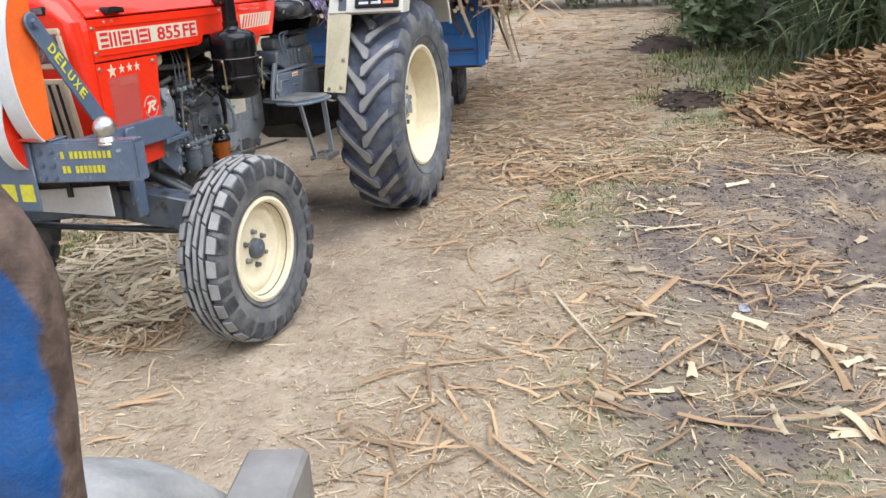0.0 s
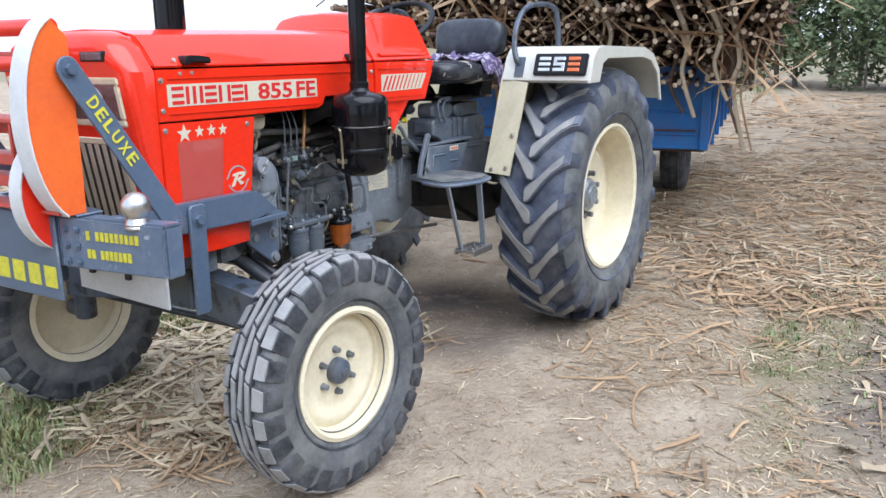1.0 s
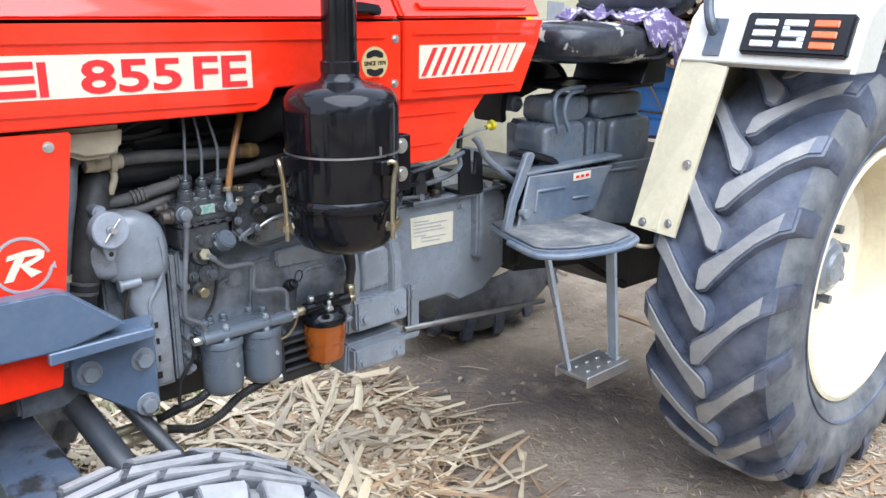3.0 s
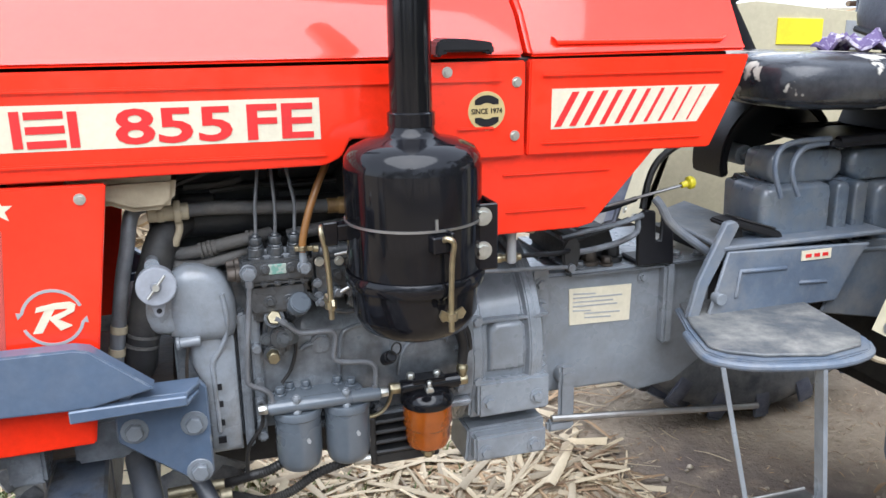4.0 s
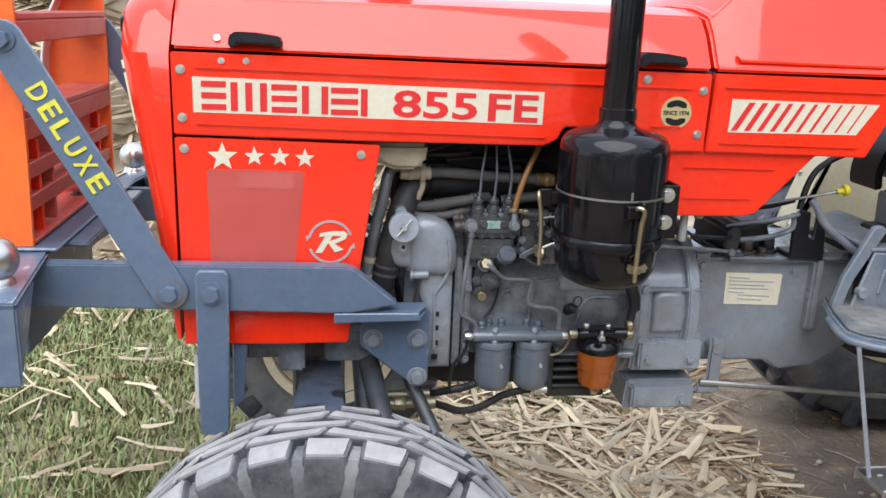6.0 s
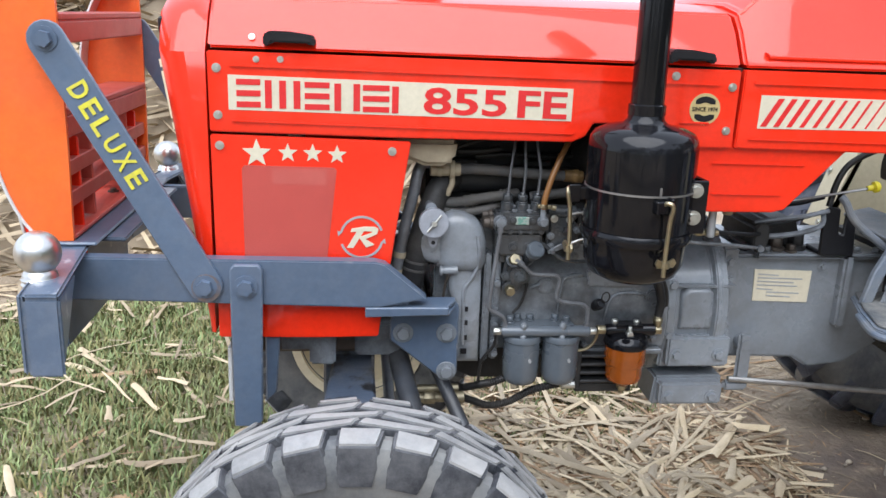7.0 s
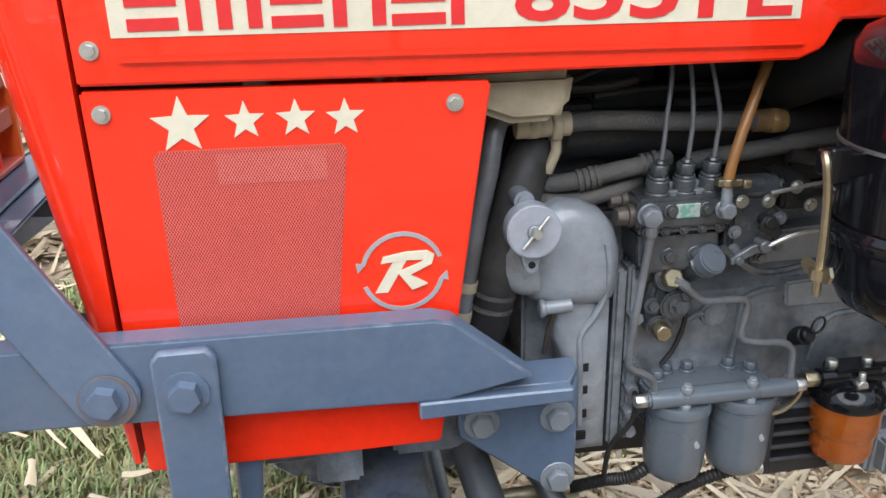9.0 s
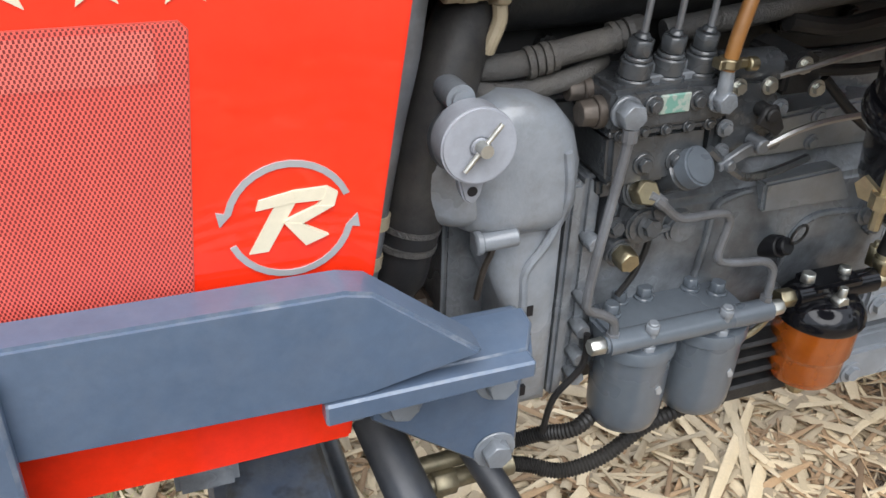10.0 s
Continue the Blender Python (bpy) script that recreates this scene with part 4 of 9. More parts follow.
for x in (0.382, 0.413, 0.444):
    bm = B()
    cyl(bm, (x, -0.236, 0.993), (x, -0.2365, 1.000), 0.0155, seg=18)
    cyl(bm, (x, -0.2365, 1.000), (x, -0.238, 1.0145), 0.0135, seg=18)
    cyl(bm, (x, -0.238, 1.0145), (x, -0.2385, 1.0185), 0.0118, seg=18)
    part("delivery_valve", bm, PUMPGREY, pump, "", 0.0012)
    bm = B()
    cyl(bm, (x, -0.2385, 1.0185), (x + 0.0005, -0.24, 1.032), 0.0112, seg=6)
    cyl(bm, (x + 0.0005, -0.24, 1.032), (x + 0.001, -0.2405, 1.037), 0.007, 0.005, seg=12)
    part("union_nut", bm, PUMPGREY, pump, "", 0.0012)
for x, mid_, top in ((0.382, 0.386, 0.394), (0.413, 0.4165, 0.4155), (0.444, 0.4475, 0.4405)):
    bm = B()
    tube(bm, [(x + 0.001, -0.2405, 1.034), (x + 0.0025, -0.2405, 1.055), (mid_, -0.24, 1.085), (top, -0.226, 1.135), (top + 0.004, -0.19, 1.165), (top + 0.01, -0.12, 1.18)], 0.0028, 8)
    part("injector_pipe", bm, PIPEGREY, pump, "thin steel injector pipe")
for x in (0.3975, 0.4285):
    bm = B()
    box(bm, x - 0.009, x + 0.009, -0.246, -0.222, 0.994, 1.001)
    cyl(bm, (x, -0.234, 1.0), (x, -0.234, 1.009), 0.0055, seg=6)
    part("valve_clamp", bm, GREY, pump, "", 0.0012)
# amber leak-off pipe with its clamp and banjo
bm = B()
tube(bm, [(0.4535, -0.262, 1.006), (0.456, -0.262, 1.03), (0.468, -0.257, 1.07), (0.486, -0.245, 1.11), (0.506, -0.225, 1.145), (0.512, -0.18, 1.17)], 0.0062, 12)
part("fuel_pipe", bm, BROWNPIPE, tractor, "amber plastic fuel pipe")
bm = B()
cyl(bm, (0.4545, -0.262, 0.985), (0.4535, -0.262, 1.008), 0.0068, 0.006, seg=12)
part("pipe_neck", bm, GREY, tractor)
bm = B()
cyl(bm, (0.453, -0.262, 1.0085), (0.4535, -0.262, 1.0165), 0.0095, seg=18)
box(bm, 0.4405, 0.449, -0.268, -0.256, 1.0085, 1.0165)
box(bm, 0.458, 0.47, -0.2655, -0.2595, 1.007, 1.015)
cyl(bm, (0.470, -0.264, 1.0105), (0.479, -0.264, 1.0095), 0.0062, seg=10)
part("pipe_clamp", bm, BRASS, tractor, "", 0.001)
# governor and its linkage at the rear of the pump
bm = B()
prism(bm, [(0.470, 0.915), (0.468, 0.982), (0.482, 0.993), (0.512, 0.99), (0.534, 0.972), (0.540, 0.935), (0.528, 0.912)], -0.244, -0.17)
part("governor_housing", bm, PUMPGREY, pump, "grey governor housing on the pump", 0.008, 3)
bm = B()
cyl(bm, (0.470, -0.225, 0.992), (0.532, -0.225, 0.990), 0.0165, seg=20)
cyl(bm, (0.532, -0.225, 0.990), (0.545, -0.225, 0.990), 0.012, seg=6)
part("governor_barrel", bm, PUMPGREY, pump, "", 0.002)
bm = B()
prism(bm, [(0.536, 0.965), (0.536, 1.0), (0.556, 1.006), (0.575, 0.995), (0.578, 0.965)], -0.24, -0.18)
part("governor_cover", bm, GREYDARK, pump, "", 0.004, 2)
for x, z in ((0.482, 0.982), (0.515, 0.980), (0.532, 0.958), (0.477, 0.945), (0.478, 0.922), (0.532, 0.925), (0.548, 0.995), (0.568, 0.972)):
    bm = B()
    bolt(bm, (x, -0.244, z), (0, -1, 0), 0.0056, 0.006)
    part("governor_bolt", bm, GREY if z < 0.96 else ZINC, pump)
bm = B()
prism(bm, [(0.472, 0.908), (0.470, 0.916), (0.494, 0.930), (0.512, 0.935), (0.518, 0.929), (0.505, 0.922)], -0.258, -0.251)
cyl(bm, (0.509, -0.244, 0.930), (0.509, -0.264, 0.930), 0.0075, seg=12)
cyl(bm, (0.480, -0.244, 0.914), (0.480, -0.262, 0.914), 0.006, seg=6)
part("throttle_lever", bm, GREY, pump, "", 0.0012)
bm = B()
prism(bm, [(0.498, 0.952), (0.504, 0.966), (0.516, 0.968), (0.528, 0.945), (0.522, 0.938)], -0.262, -0.256)
cyl(bm, (0.510, -0.244, 0.960), (0.510, -0.266, 0.960), 0.0068, seg=12)
part("stop_lever", bm, GREYDARK, pump, "", 0.0012)
for pts, r in (([(0.505, -0.264, 0.996), (0.54, -0.262, 1.0), (0.60, -0.255, 1.006), (0.66, -0.25, 1.01)], 0.0026), ([(0.512, -0.262, 0.931), (0.54, -0.266, 0.944), (0.58, -0.264, 0.948), (0.64, -0.258, 0.946)], 0.003), ([(0.46, -0.252, 0.93), (0.50, -0.25, 0.898), (0.54, -0.24, 0.888), (0.60, -0.225, 0.89)], 0.0042)):
    bm = B()
    tube(bm, pts, r, 6)
    part("throttle_rod", bm, STEEL if r < 0.004 else PUMPGREY, tractor, "thin throttle rod")
# hand primer with its pale cap
bm = B()
cyl(bm, (0.430, -0.205, 0.878), (0.4425, -0.25, 0.912), 0.0165, seg=24)
cyl(bm, (0.4405, -0.243, 0.9065), (0.442, -0.249, 0.911), 0.0182, seg=24)
primer = part("hand_primer", bm, PUMPGREY, tractor, "cylindrical hand primer", 0.0015)
bm = B()
cyl(bm, (0.4425, -0.25, 0.912), (0.4462, -0.2625, 0.9215), 0.0187, 0.0178, seg=28)
part("primer_cap", bm, CANGREY, primer, "", 0.002, 2)
# feed pump under the injection pump
bm = B()
prism(bm, [(0.386, 0.818), (0.382, 0.85), (0.388, 0.888), (0.402, 0.895), (0.422, 0.885), (0.430, 0.85), (0.424, 0.815)], -0.232, -0.175)
feed = part("feed_pump", bm, PUMPGREY, tractor, "", 0.008, 3)
bm = B()
cyl(bm, (0.404, -0.22, 0.885), (0.403, -0.243, 0.893), 0.017, seg=20)
cyl(bm, (0.414, -0.22, 0.855), (0.414, -0.244, 0.855), 0.0195, seg=22)
cyl(bm, (0.397, -0.21, 0.826), (0.397, -0.238, 0.825), 0.0155, seg=20)
part("feed_boss", bm, PUMPGREY, feed, "", 0.0025, 2)
for x, y, z, r in ((0.425, -0.238, 0.868, 0.008), (0.432, -0.222, 0.845, 0.008), (0.388, -0.232, 0.853, 0.007), (0.417, -0.244, 0.855, 0.009)):
    bm = B()
    bolt(bm, (x, y, z), (0, -1, 0.2), r, 0.008)
    part("hex_nut", bm, PUMPGREY, feed)
bm = B()
cyl(bm, (0.4025, -0.241, 0.892), (0.402, -0.257, 0.898), 0.0128, 0.012, seg=6)
cyl(bm, (0.397, -0.236, 0.825), (0.397, -0.254, 0.824), 0.0118, 0.011, seg=6)
part("brass_nut", bm, BRASS, tractor, "", 0.0012)
# hoses on the upper side of the engine
bm = B()
tube(bm, [(0.27, -0.212, 1.0775), (0.33, -0.212, 1.078), (0.42, -0.21, 1.071), (0.515, -0.208, 1.066)], 0.0112, 14, 10)
part("braided_hose", bm, HOSEGREY, tractor, "grey braided hose")
bm = B()
cyl(bm, (0.222, -0.212, 1.0765), (0.285, -0.212, 1.077), 0.0138, seg=18)
cyl(bm, (0.262, -0.212, 1.077), (0.273, -0.212, 1.077), 0.0205, seg=6)
cyl(bm, (0.236, -0.212, 1.0765), (0.248, -0.212, 1.0765), 0.0165, seg=6)
tube(bm, [(0.268, -0.215, 1.062), (0.268, -0.217, 1.048), (0.262, -0.217, 1.032), (0.260, -0.215, 1.024)], 0.006, 10)
part("hose_fitting", bm, BEIGE, tractor, "yellowed hose fitting", 0.0015)
bm = B()
cyl(bm, (0.505, -0.208, 1.0665), (0.545, -0.207, 1.0645), 0.013, seg=16)
cyl(bm, (0.524, -0.2075, 1.0655), (0.536, -0.2075, 1.065), 0.016, seg=6)
part("hose_end", bm, mat("rust_yellow_fitting", (0.24, 0.15, 0.055), (0.14, 0.085, 0.035), 0.45, 0.3, scale=40), tractor, "rust-yellow hose end", 0.0015)
bm = B()
tube(bm, [(0.222, -0.2, 1.088), (0.206, -0.212, 1.087), (0.196, -0.222, 1.07), (0.188, -0.228, 1.03), (0.175, -0.23, 0.975), (0.158, -0.23, 0.88), (0.150, -0.23, 0.83)], 0.0118, 14)
part("coolant_pipe", bm, PIPEGREY, tractor, "grey coolant pipe")
for z, x in ((0.905, 0.163), (0.868, 0.156)):
    bm = B()
    cyl(bm, (x, -0.23, z), (x - 0.002, -0.23, z - 0.012), 0.0132, seg=16)
    part("pipe_tape", bm, BEIGE, tractor, "band of yellowed tape")
bm = B()
tube(bm, [(0.31, -0.13, 1.05), (0.275, -0.165, 1.052), (0.245, -0.195, 1.035), (0.222, -0.212, 0.98), (0.205, -0.218, 0.92), (0.192, -0.215, 0.86), (0.18, -0.205, 0.82), (0.12, -0.18, 0.80)], 0.0265, 18)
part("radiator_hose", bm, HOSEBLACK, tractor, "thick dusty black radiator hose")
bm = B()
for x, z in ((0.197, 0.885), (0.193, 0.868)):
    cyl(bm, (x, -0.217, z), (x - 0.001, -0.217, z - 0.005), 0.0278, seg=22)
part("hose_clip", bm, HOSEGREY, tractor, "dull steel hose clip")
for pts, r in (([(0.235, -0.185, 1.012), (0.255, -0.2, 1.006), (0.29, -0.208, 1.008), (0.335, -0.212, 1.0175), (0.375, -0.21, 1.023), (0.41, -0.19, 1.024)], 0.0108),
               ([(0.228, -0.18, 1.018), (0.24, -0.195, 0.998), (0.262, -0.206, 0.987), (0.30, -0.212, 0.987), (0.345, -0.21, 0.994), (0.375, -0.195, 1.0)], 0.0088),
               ([(0.44, -0.185, 1.015), (0.48, -0.19, 1.022), (0.53, -0.195, 1.029), (0.60, -0.19, 1.036), (0.68, -0.18, 1.04), (0.76, -0.165, 1.05)], 0.0112),
               ([(0.56, -0.178, 0.966), (0.628, -0.178, 0.974), (0.70, -0.178, 0.979), (0.76, -0.17, 0.985)], 0.0045)):
    bm = B()
    tube(bm, pts, r, 14)
    part("engine_hose", bm, HOSEGREY, tractor, "grey rubber hose")
for x0, z0, n_ in ((0.296, 1.0095, 4), (0.372, 1.0225, 3)):
    for i in range(n_):
        bm = B()
        cyl(bm, (x0 + i * 0.007, -0.2085 - 0.003 * (x0 < 0.35), z0 + i * 0.0013), (x0 + 0.005 + i * 0.007, -0.209 - 0.003 * (x0 < 0.35), z0 + 0.001 + i * 0.0013), 0.0132 - 0.0008 * (i % 2), seg=16)
        part("hose_ferrule", bm, HOSEGREY, tractor, "crimped steel hose ferrule")
for pts, r in (([(0.20, -0.235, 1.105), (0.25, -0.232, 1.118), (0.31, -0.215, 1.135), (0.36, -0.2, 1.148)], 0.0036), ([(0.28, -0.19, 1.112), (0.33, -0.19, 1.112), (0.37, -0.185, 1.118)], 0.006), ([(0.32, -0.185, 1.10), (0.40, -0.18, 1.105), (0.48, -0.175, 1.10), (0.58, -0.175, 1.108)], 0.0045),
               ([(0.62, -0.2, 0.96), (0.66, -0.215, 0.92), (0.70, -0.21, 0.90), (0.75, -0.2, 0.91)], 0.005), ([(0.56, -0.2, 1.02), (0.62, -0.2, 1.01), (0.68, -0.2, 1.015), (0.76, -0.19, 1.0)], 0.009),
               ([(0.55, -0.195, 0.975), (0.60, -0.2, 0.97), (0.67, -0.2, 0.965), (0.74, -0.2, 0.97)], 0.006), ([(0.688, -0.262, 0.92), (0.70, -0.255, 0.88), (0.722, -0.245, 0.83), (0.738, -0.238, 0.785)], 0.0085), ([(0.705, -0.25, 0.915), (0.72, -0.245, 0.87), (0.742, -0.235, 0.82), (0.748, -0.23, 0.785)], 0.0062)):
    bm = B()
    tube(bm, pts, r, 10)
    part("engine_cable", bm, RUBBER, tractor, "black cable along the engine")
bm = B()
tube(bm, [(0.366, -0.268, 0.972), (0.3655, -0.268, 0.955), (0.361, -0.266, 0.91), (0.3545, -0.264, 0.85), (0.3515, -0.262, 0.80), (0.355, -0.262, 0.787), (0.370, -0.261, 0.778), (0.383, -0.26, 0.768), (0.388, -0.258, 0.755), (0.388, -0.257, 0.738)], 0.0046, 10, 8)
cyl(bm, (0.366, -0.268, 0.957), (0.366, -0.268, 0.968), 0.0068, seg=10)
cyl(bm, (0.388, -0.257, 0.74), (0.388, -0.2575, 0.75), 0.0068, seg=6)
part("filter_pipe", bm, PIPEGREY, tractor, "thin grey steel filter pipe")
bm = B()
tube(bm, [(0.403, -0.256, 0.896), (0.412, -0.256, 0.890), (0.436, -0.253, 0.868), (0.452, -0.252, 0.862), (0.490, -0.25, 0.860), (0.501, -0.25, 0.853), (0.5015, -0.25, 0.84), (0.4975, -0.25, 0.815), (0.503, -0.25, 0.804), (0.525, -0.251, 0.799), (0.553, -0.252, 0.796), (0.5655, -0.253, 0.787), (0.5675, -0.2545, 0.772), (0.566, -0.256, 0.742)], 0.0044, 10, 8)
cyl(bm, (0.409, -0.256, 0.8925), (0.419, -0.255, 0.884), 0.0062, seg=10)
cyl(bm, (0.566, -0.256, 0.742), (0.566, -0.2555, 0.754), 0.0066, seg=6)
part("filter_pipe", bm, PIPEGREY, tractor, "thin grey steel filter pipe")
bm = B()
tube(bm, [(0.435, -0.21, 0.875), (0.438, -0.218, 0.845), (0.436, -0.22, 0.815), (0.426, -0.22, 0.785), (0.41, -0.222, 0.765)], 0.0032, 8)
part("drain_hose", bm, RUBBER, tractor)
# dipstick with its ring
bm = B()
cyl(bm, (0.597, -0.185, 0.768), (0.603, -0.222, 0.786), 0.0135, 0.012, seg=18)
cyl(bm, (0.603, -0.222, 0.786), (0.6045, -0.229, 0.790), 0.0095, seg=14)
dip = part("dipstick", bm, PLASTIC, tractor, "black dipstick plug with a wire ring", 0.0015)
bm = B()
ring = [Vector((0.6115 + 0.0085 * math.cos(a), -0.2315 - 0.003 * math.sin(a), 0.8045 + 0.0125 * math.sin(a))) for a in np.linspace(0, 2 * math.pi, 21)]
tube(bm, ring, 0.0016, 6, smooth=False)
part("pull_ring", bm, GREYDARK, dip, "small wire pull ring")
bm = B()
cyl(bm, (0.735, -0.225, 0.74), (0.735, -0.225, 0.764), 0.0085, seg=6)
cyl(bm, (0.735, -0.225, 0.752), (0.735, -0.225, 0.77), 0.0047, seg=8)
part("gold_nut", bm, BRASS, tractor, "", 0.001)
# fuel filters: a cast head with a cross tube, two canisters below
bm = B()
prism(bm, [(0.386, -0.258), (0.384, -0.22), (0.398, -0.195), (0.418, -0.185), (0.515, -0.185), (0.535, -0.195), (0.548, -0.22), (0.548, -0.258)], 0.724, 0.7445, "z")
filters = part("fuel_filter_head", bm, CANGREY, tractor, "grey filter head carrying two canisters", 0.004, 2)
bm = B()
cyl(bm, (0.380, -0.257, 0.737), (0.574, -0.257, 0.737), 0.0122, seg=22)
part("cross_tube", bm, CANGREY, filters, "", 0.003, 2)
for x0, x1 in ((0.380, 0.364), (0.574, 0.588)):
    bm = B()
    cyl(bm, (x0, -0.257, 0.737), (x1, -0.257, 0.737), 0.0092, 0.0085, seg=6)
    part("end_plug", bm, ZINC, filters, "", 0.001)
for x, y in ((0.405, -0.224), (0.424, -0.206), (0.452, -0.208), (0.508, -0.208), (0.53, -0.224)):
    bm = B()
    cyl(bm, (x, y, 0.744), (x, y, 0.748), 0.0105, seg=18)
    cyl(bm, (x, y, 0.748), (x, y, 0.7585), 0.0088, 0.0082, seg=6)
    part("head_bolt", bm, CANGREY, filters, "", 0.001)
for x in (0.428, 0.513):
    bm = B()
    cyl(bm, (x, -0.263, 0.724), (x, -0.264, 0.758), 0.0052, seg=12)
    cyl(bm, (x, -0.2635, 0.746), (x, -0.264, 0.755), 0.0075, seg=6)
    cyl(bm, (x, -0.262, 0.720), (x, -0.2625, 0.730), 0.0078, seg=6)
    part("bleed_screw", bm, GREY, filters, "", 0.0008)
for x in (0.432, 0.518):
    bm = B()
    lathe(bm, [(0, 0.612), (0.030, 0.612), (0.0355, 0.617), (0.0385, 0.628), (0.0395, 0.648), (0.0398, 0.708), (0.0423, 0.7105), (0.0426, 0.719), (0.0405, 0.724), (0, 0.724)], Matrix.Translation((x, -0.232, 0)), 40)
    can = part("filter_canister", bm, CANGREY, filters, "grey painted filter canister")
    bm = B()
    prism(bm, [(x + 0.010, 0.669), (x + 0.008, 0.676), (x + 0.012, 0.679), (x + 0.016, 0.672), (x + 0.014, 0.668)], -0.2716, -0.268)
    part("paint_chip", bm, SILVER, can, "bright paint chip")
# sediment bowl
bc = Matrix.Translation((0.664, -0.238, 0))
bm = B()
cyl(bm, (0.612, -0.243, 0.734), (0.724, -0.243, 0.734), 0.0135, seg=20)
box(bm, 0.632, 0.697, -0.255, -0.22, 0.718, 0.748)
head = part("sediment_filter", bm, BLACK, tractor, "black fuel sediment filter with an amber bowl", 0.003, 2)
bm = B()
lathe(bm, [(0, 0.697), (0.046, 0.697), (0.049, 0.703), (0.047, 0.712), (0.039, 0.722), (0.030, 0.728), (0, 0.728)], bc, 36)
part("filter_rim", bm, BLACK, head, "", angle=50)
for x, y0, z0, x1, y1, z1, r in ((0.634, -0.238, 0.746, 0.634, -0.238, 0.757, 0.0085), (0.683, -0.238, 0.746, 0.683, -0.238, 0.755, 0.0075), (0.662, -0.255, 0.730, 0.662, -0.268, 0.730, 0.0088), (0.662, -0.262, 0.728, 0.662, -0.262, 0.748, 0.0055)):
    bm = B()
    cyl(bm, (x, y0, z0), (x1, y1, z1), r, r * 0.92, seg=6)
    part("filter_screw", bm, ZINC, head, "", 0.001)
bm = B()
lathe(bm, [(0, 0.603), (0.014, 0.603), (0.018, 0.608), (0.036, 0.617), (0.0405, 0.628), (0.0405, 0.65), (0.0425, 0.655), (0.0445, 0.66), (0.0445, 0.697), (0, 0.697)], bc, 28)
part("sediment_bowl", bm, AMBER, head, "translucent amber bowl", angle=40)
bm = B()
cyl(bm, (0.664, -0.238, 0.588), (0.664, -0.238, 0.606), 0.0085, seg=10)
cyl(bm, (0.664, -0.238, 0.594), (0.664, -0.238, 0.601), 0.0125, seg=6)
part("drain_plug", bm, BRASS, head)
bm = B()
cyl(bm, (0.594, -0.243, 0.735), (0.614, -0.243, 0.734), 0.0108, seg=6)
cyl(bm, (0.722, -0.243, 0.734), (0.738, -0.243, 0.734), 0.0112, seg=6)
cyl(bm, (0.730, -0.243, 0.734), (0.730, -0.241, 0.772), 0.0085, seg=8)
cyl(bm, (0.730, -0.242, 0.748), (0.730, -0.2415, 0.760), 0.011, seg=6)
part("brass_union", bm, BRASS, head, "", 0.001)
bm = B()
tube(bm, [(0.598, -0.24, 0.728), (0.592, -0.238, 0.705), (0.575, -0.236, 0.687), (0.545, -0.234, 0.682)], 0.0036, 8)
part("thin_pipe", bm, BRASS, tractor)
bm = B()
tube(bm, [(0.730, -0.241, 0.765), (0.732, -0.243, 0.80), (0.72, -0.252, 0.84), (0.70, -0.262, 0.88), (0.69, -0.27, 0.95)], 0.0092, 12)
part("fuel_hose", bm, RUBBER, tractor, "black fuel hose")
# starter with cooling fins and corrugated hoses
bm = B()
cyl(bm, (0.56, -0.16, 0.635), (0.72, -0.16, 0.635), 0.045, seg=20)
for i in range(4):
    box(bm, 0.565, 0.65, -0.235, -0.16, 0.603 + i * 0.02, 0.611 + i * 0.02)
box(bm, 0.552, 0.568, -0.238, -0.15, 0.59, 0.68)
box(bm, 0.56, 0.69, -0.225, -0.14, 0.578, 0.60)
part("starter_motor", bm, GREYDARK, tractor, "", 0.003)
bm = B()
for z in (0.655, 0.614):
    cyl(bm, (0.525, -0.236, z - 0.012), (0.556, -0.236, z - 0.012), 0.0095, seg=10)
part("hose_union", bm, ZINC, tractor, "", 0.001)
for pts in ([(0.52, -0.236, 0.604), (0.46, -0.24, 0.592), (0.41, -0.245, 0.568), (0.365, -0.24, 0.556), (0.33, -0.225, 0.561), (0.305, -0.22, 0.567)], [(0.44, -0.2, 0.62), (0.38, -0.235, 0.612), (0.345, -0.218, 0.596), (0.315, -0.21, 0.586), (0.295, -0.208, 0.584)]):
    bm = B()
    tube(bm, pts, 0.0076, 10, 24, 0.2)
    part("corrugated_hose", bm, RUBBER, tractor, "black corrugated hose")
bm = B()
cyl(bm, (0.197, -0.226, 0.569), (0.311, -0.22, 0.567), 0.0105, seg=14)
cyl(bm, (0.29, -0.221, 0.567), (0.311, -0.22, 0.567), 0.0135, seg=14)
cyl(bm, (0.22, -0.225, 0.569), (0.245, -0.224, 0.568), 0.015, seg=6)
cyl(bm, (0.205, -0.212, 0.584), (0.3, -0.208, 0.584), 0.0095, seg=14)
part("hose_end", bm, mat("dull_yellow_zinc", (0.34, 0.30, 0.2), (0.22, 0.19, 0.13), 0.42, 0.7, scale=30, dirt=(0.08, 0.07, 0.05), dirt_amount=0.5, dirt_scale=20), tractor, "dull yellow-zinc hydraulic hose ends", 0.001)
bm = B()
tube(bm, [(0.371, -0.24, 0.74), (0.37, -0.24, 0.70), (0.345, -0.235, 0.66), (0.34, -0.23, 0.61)], 0.0035, 8)
part("drain_hose", bm, RUBBER, tractor)

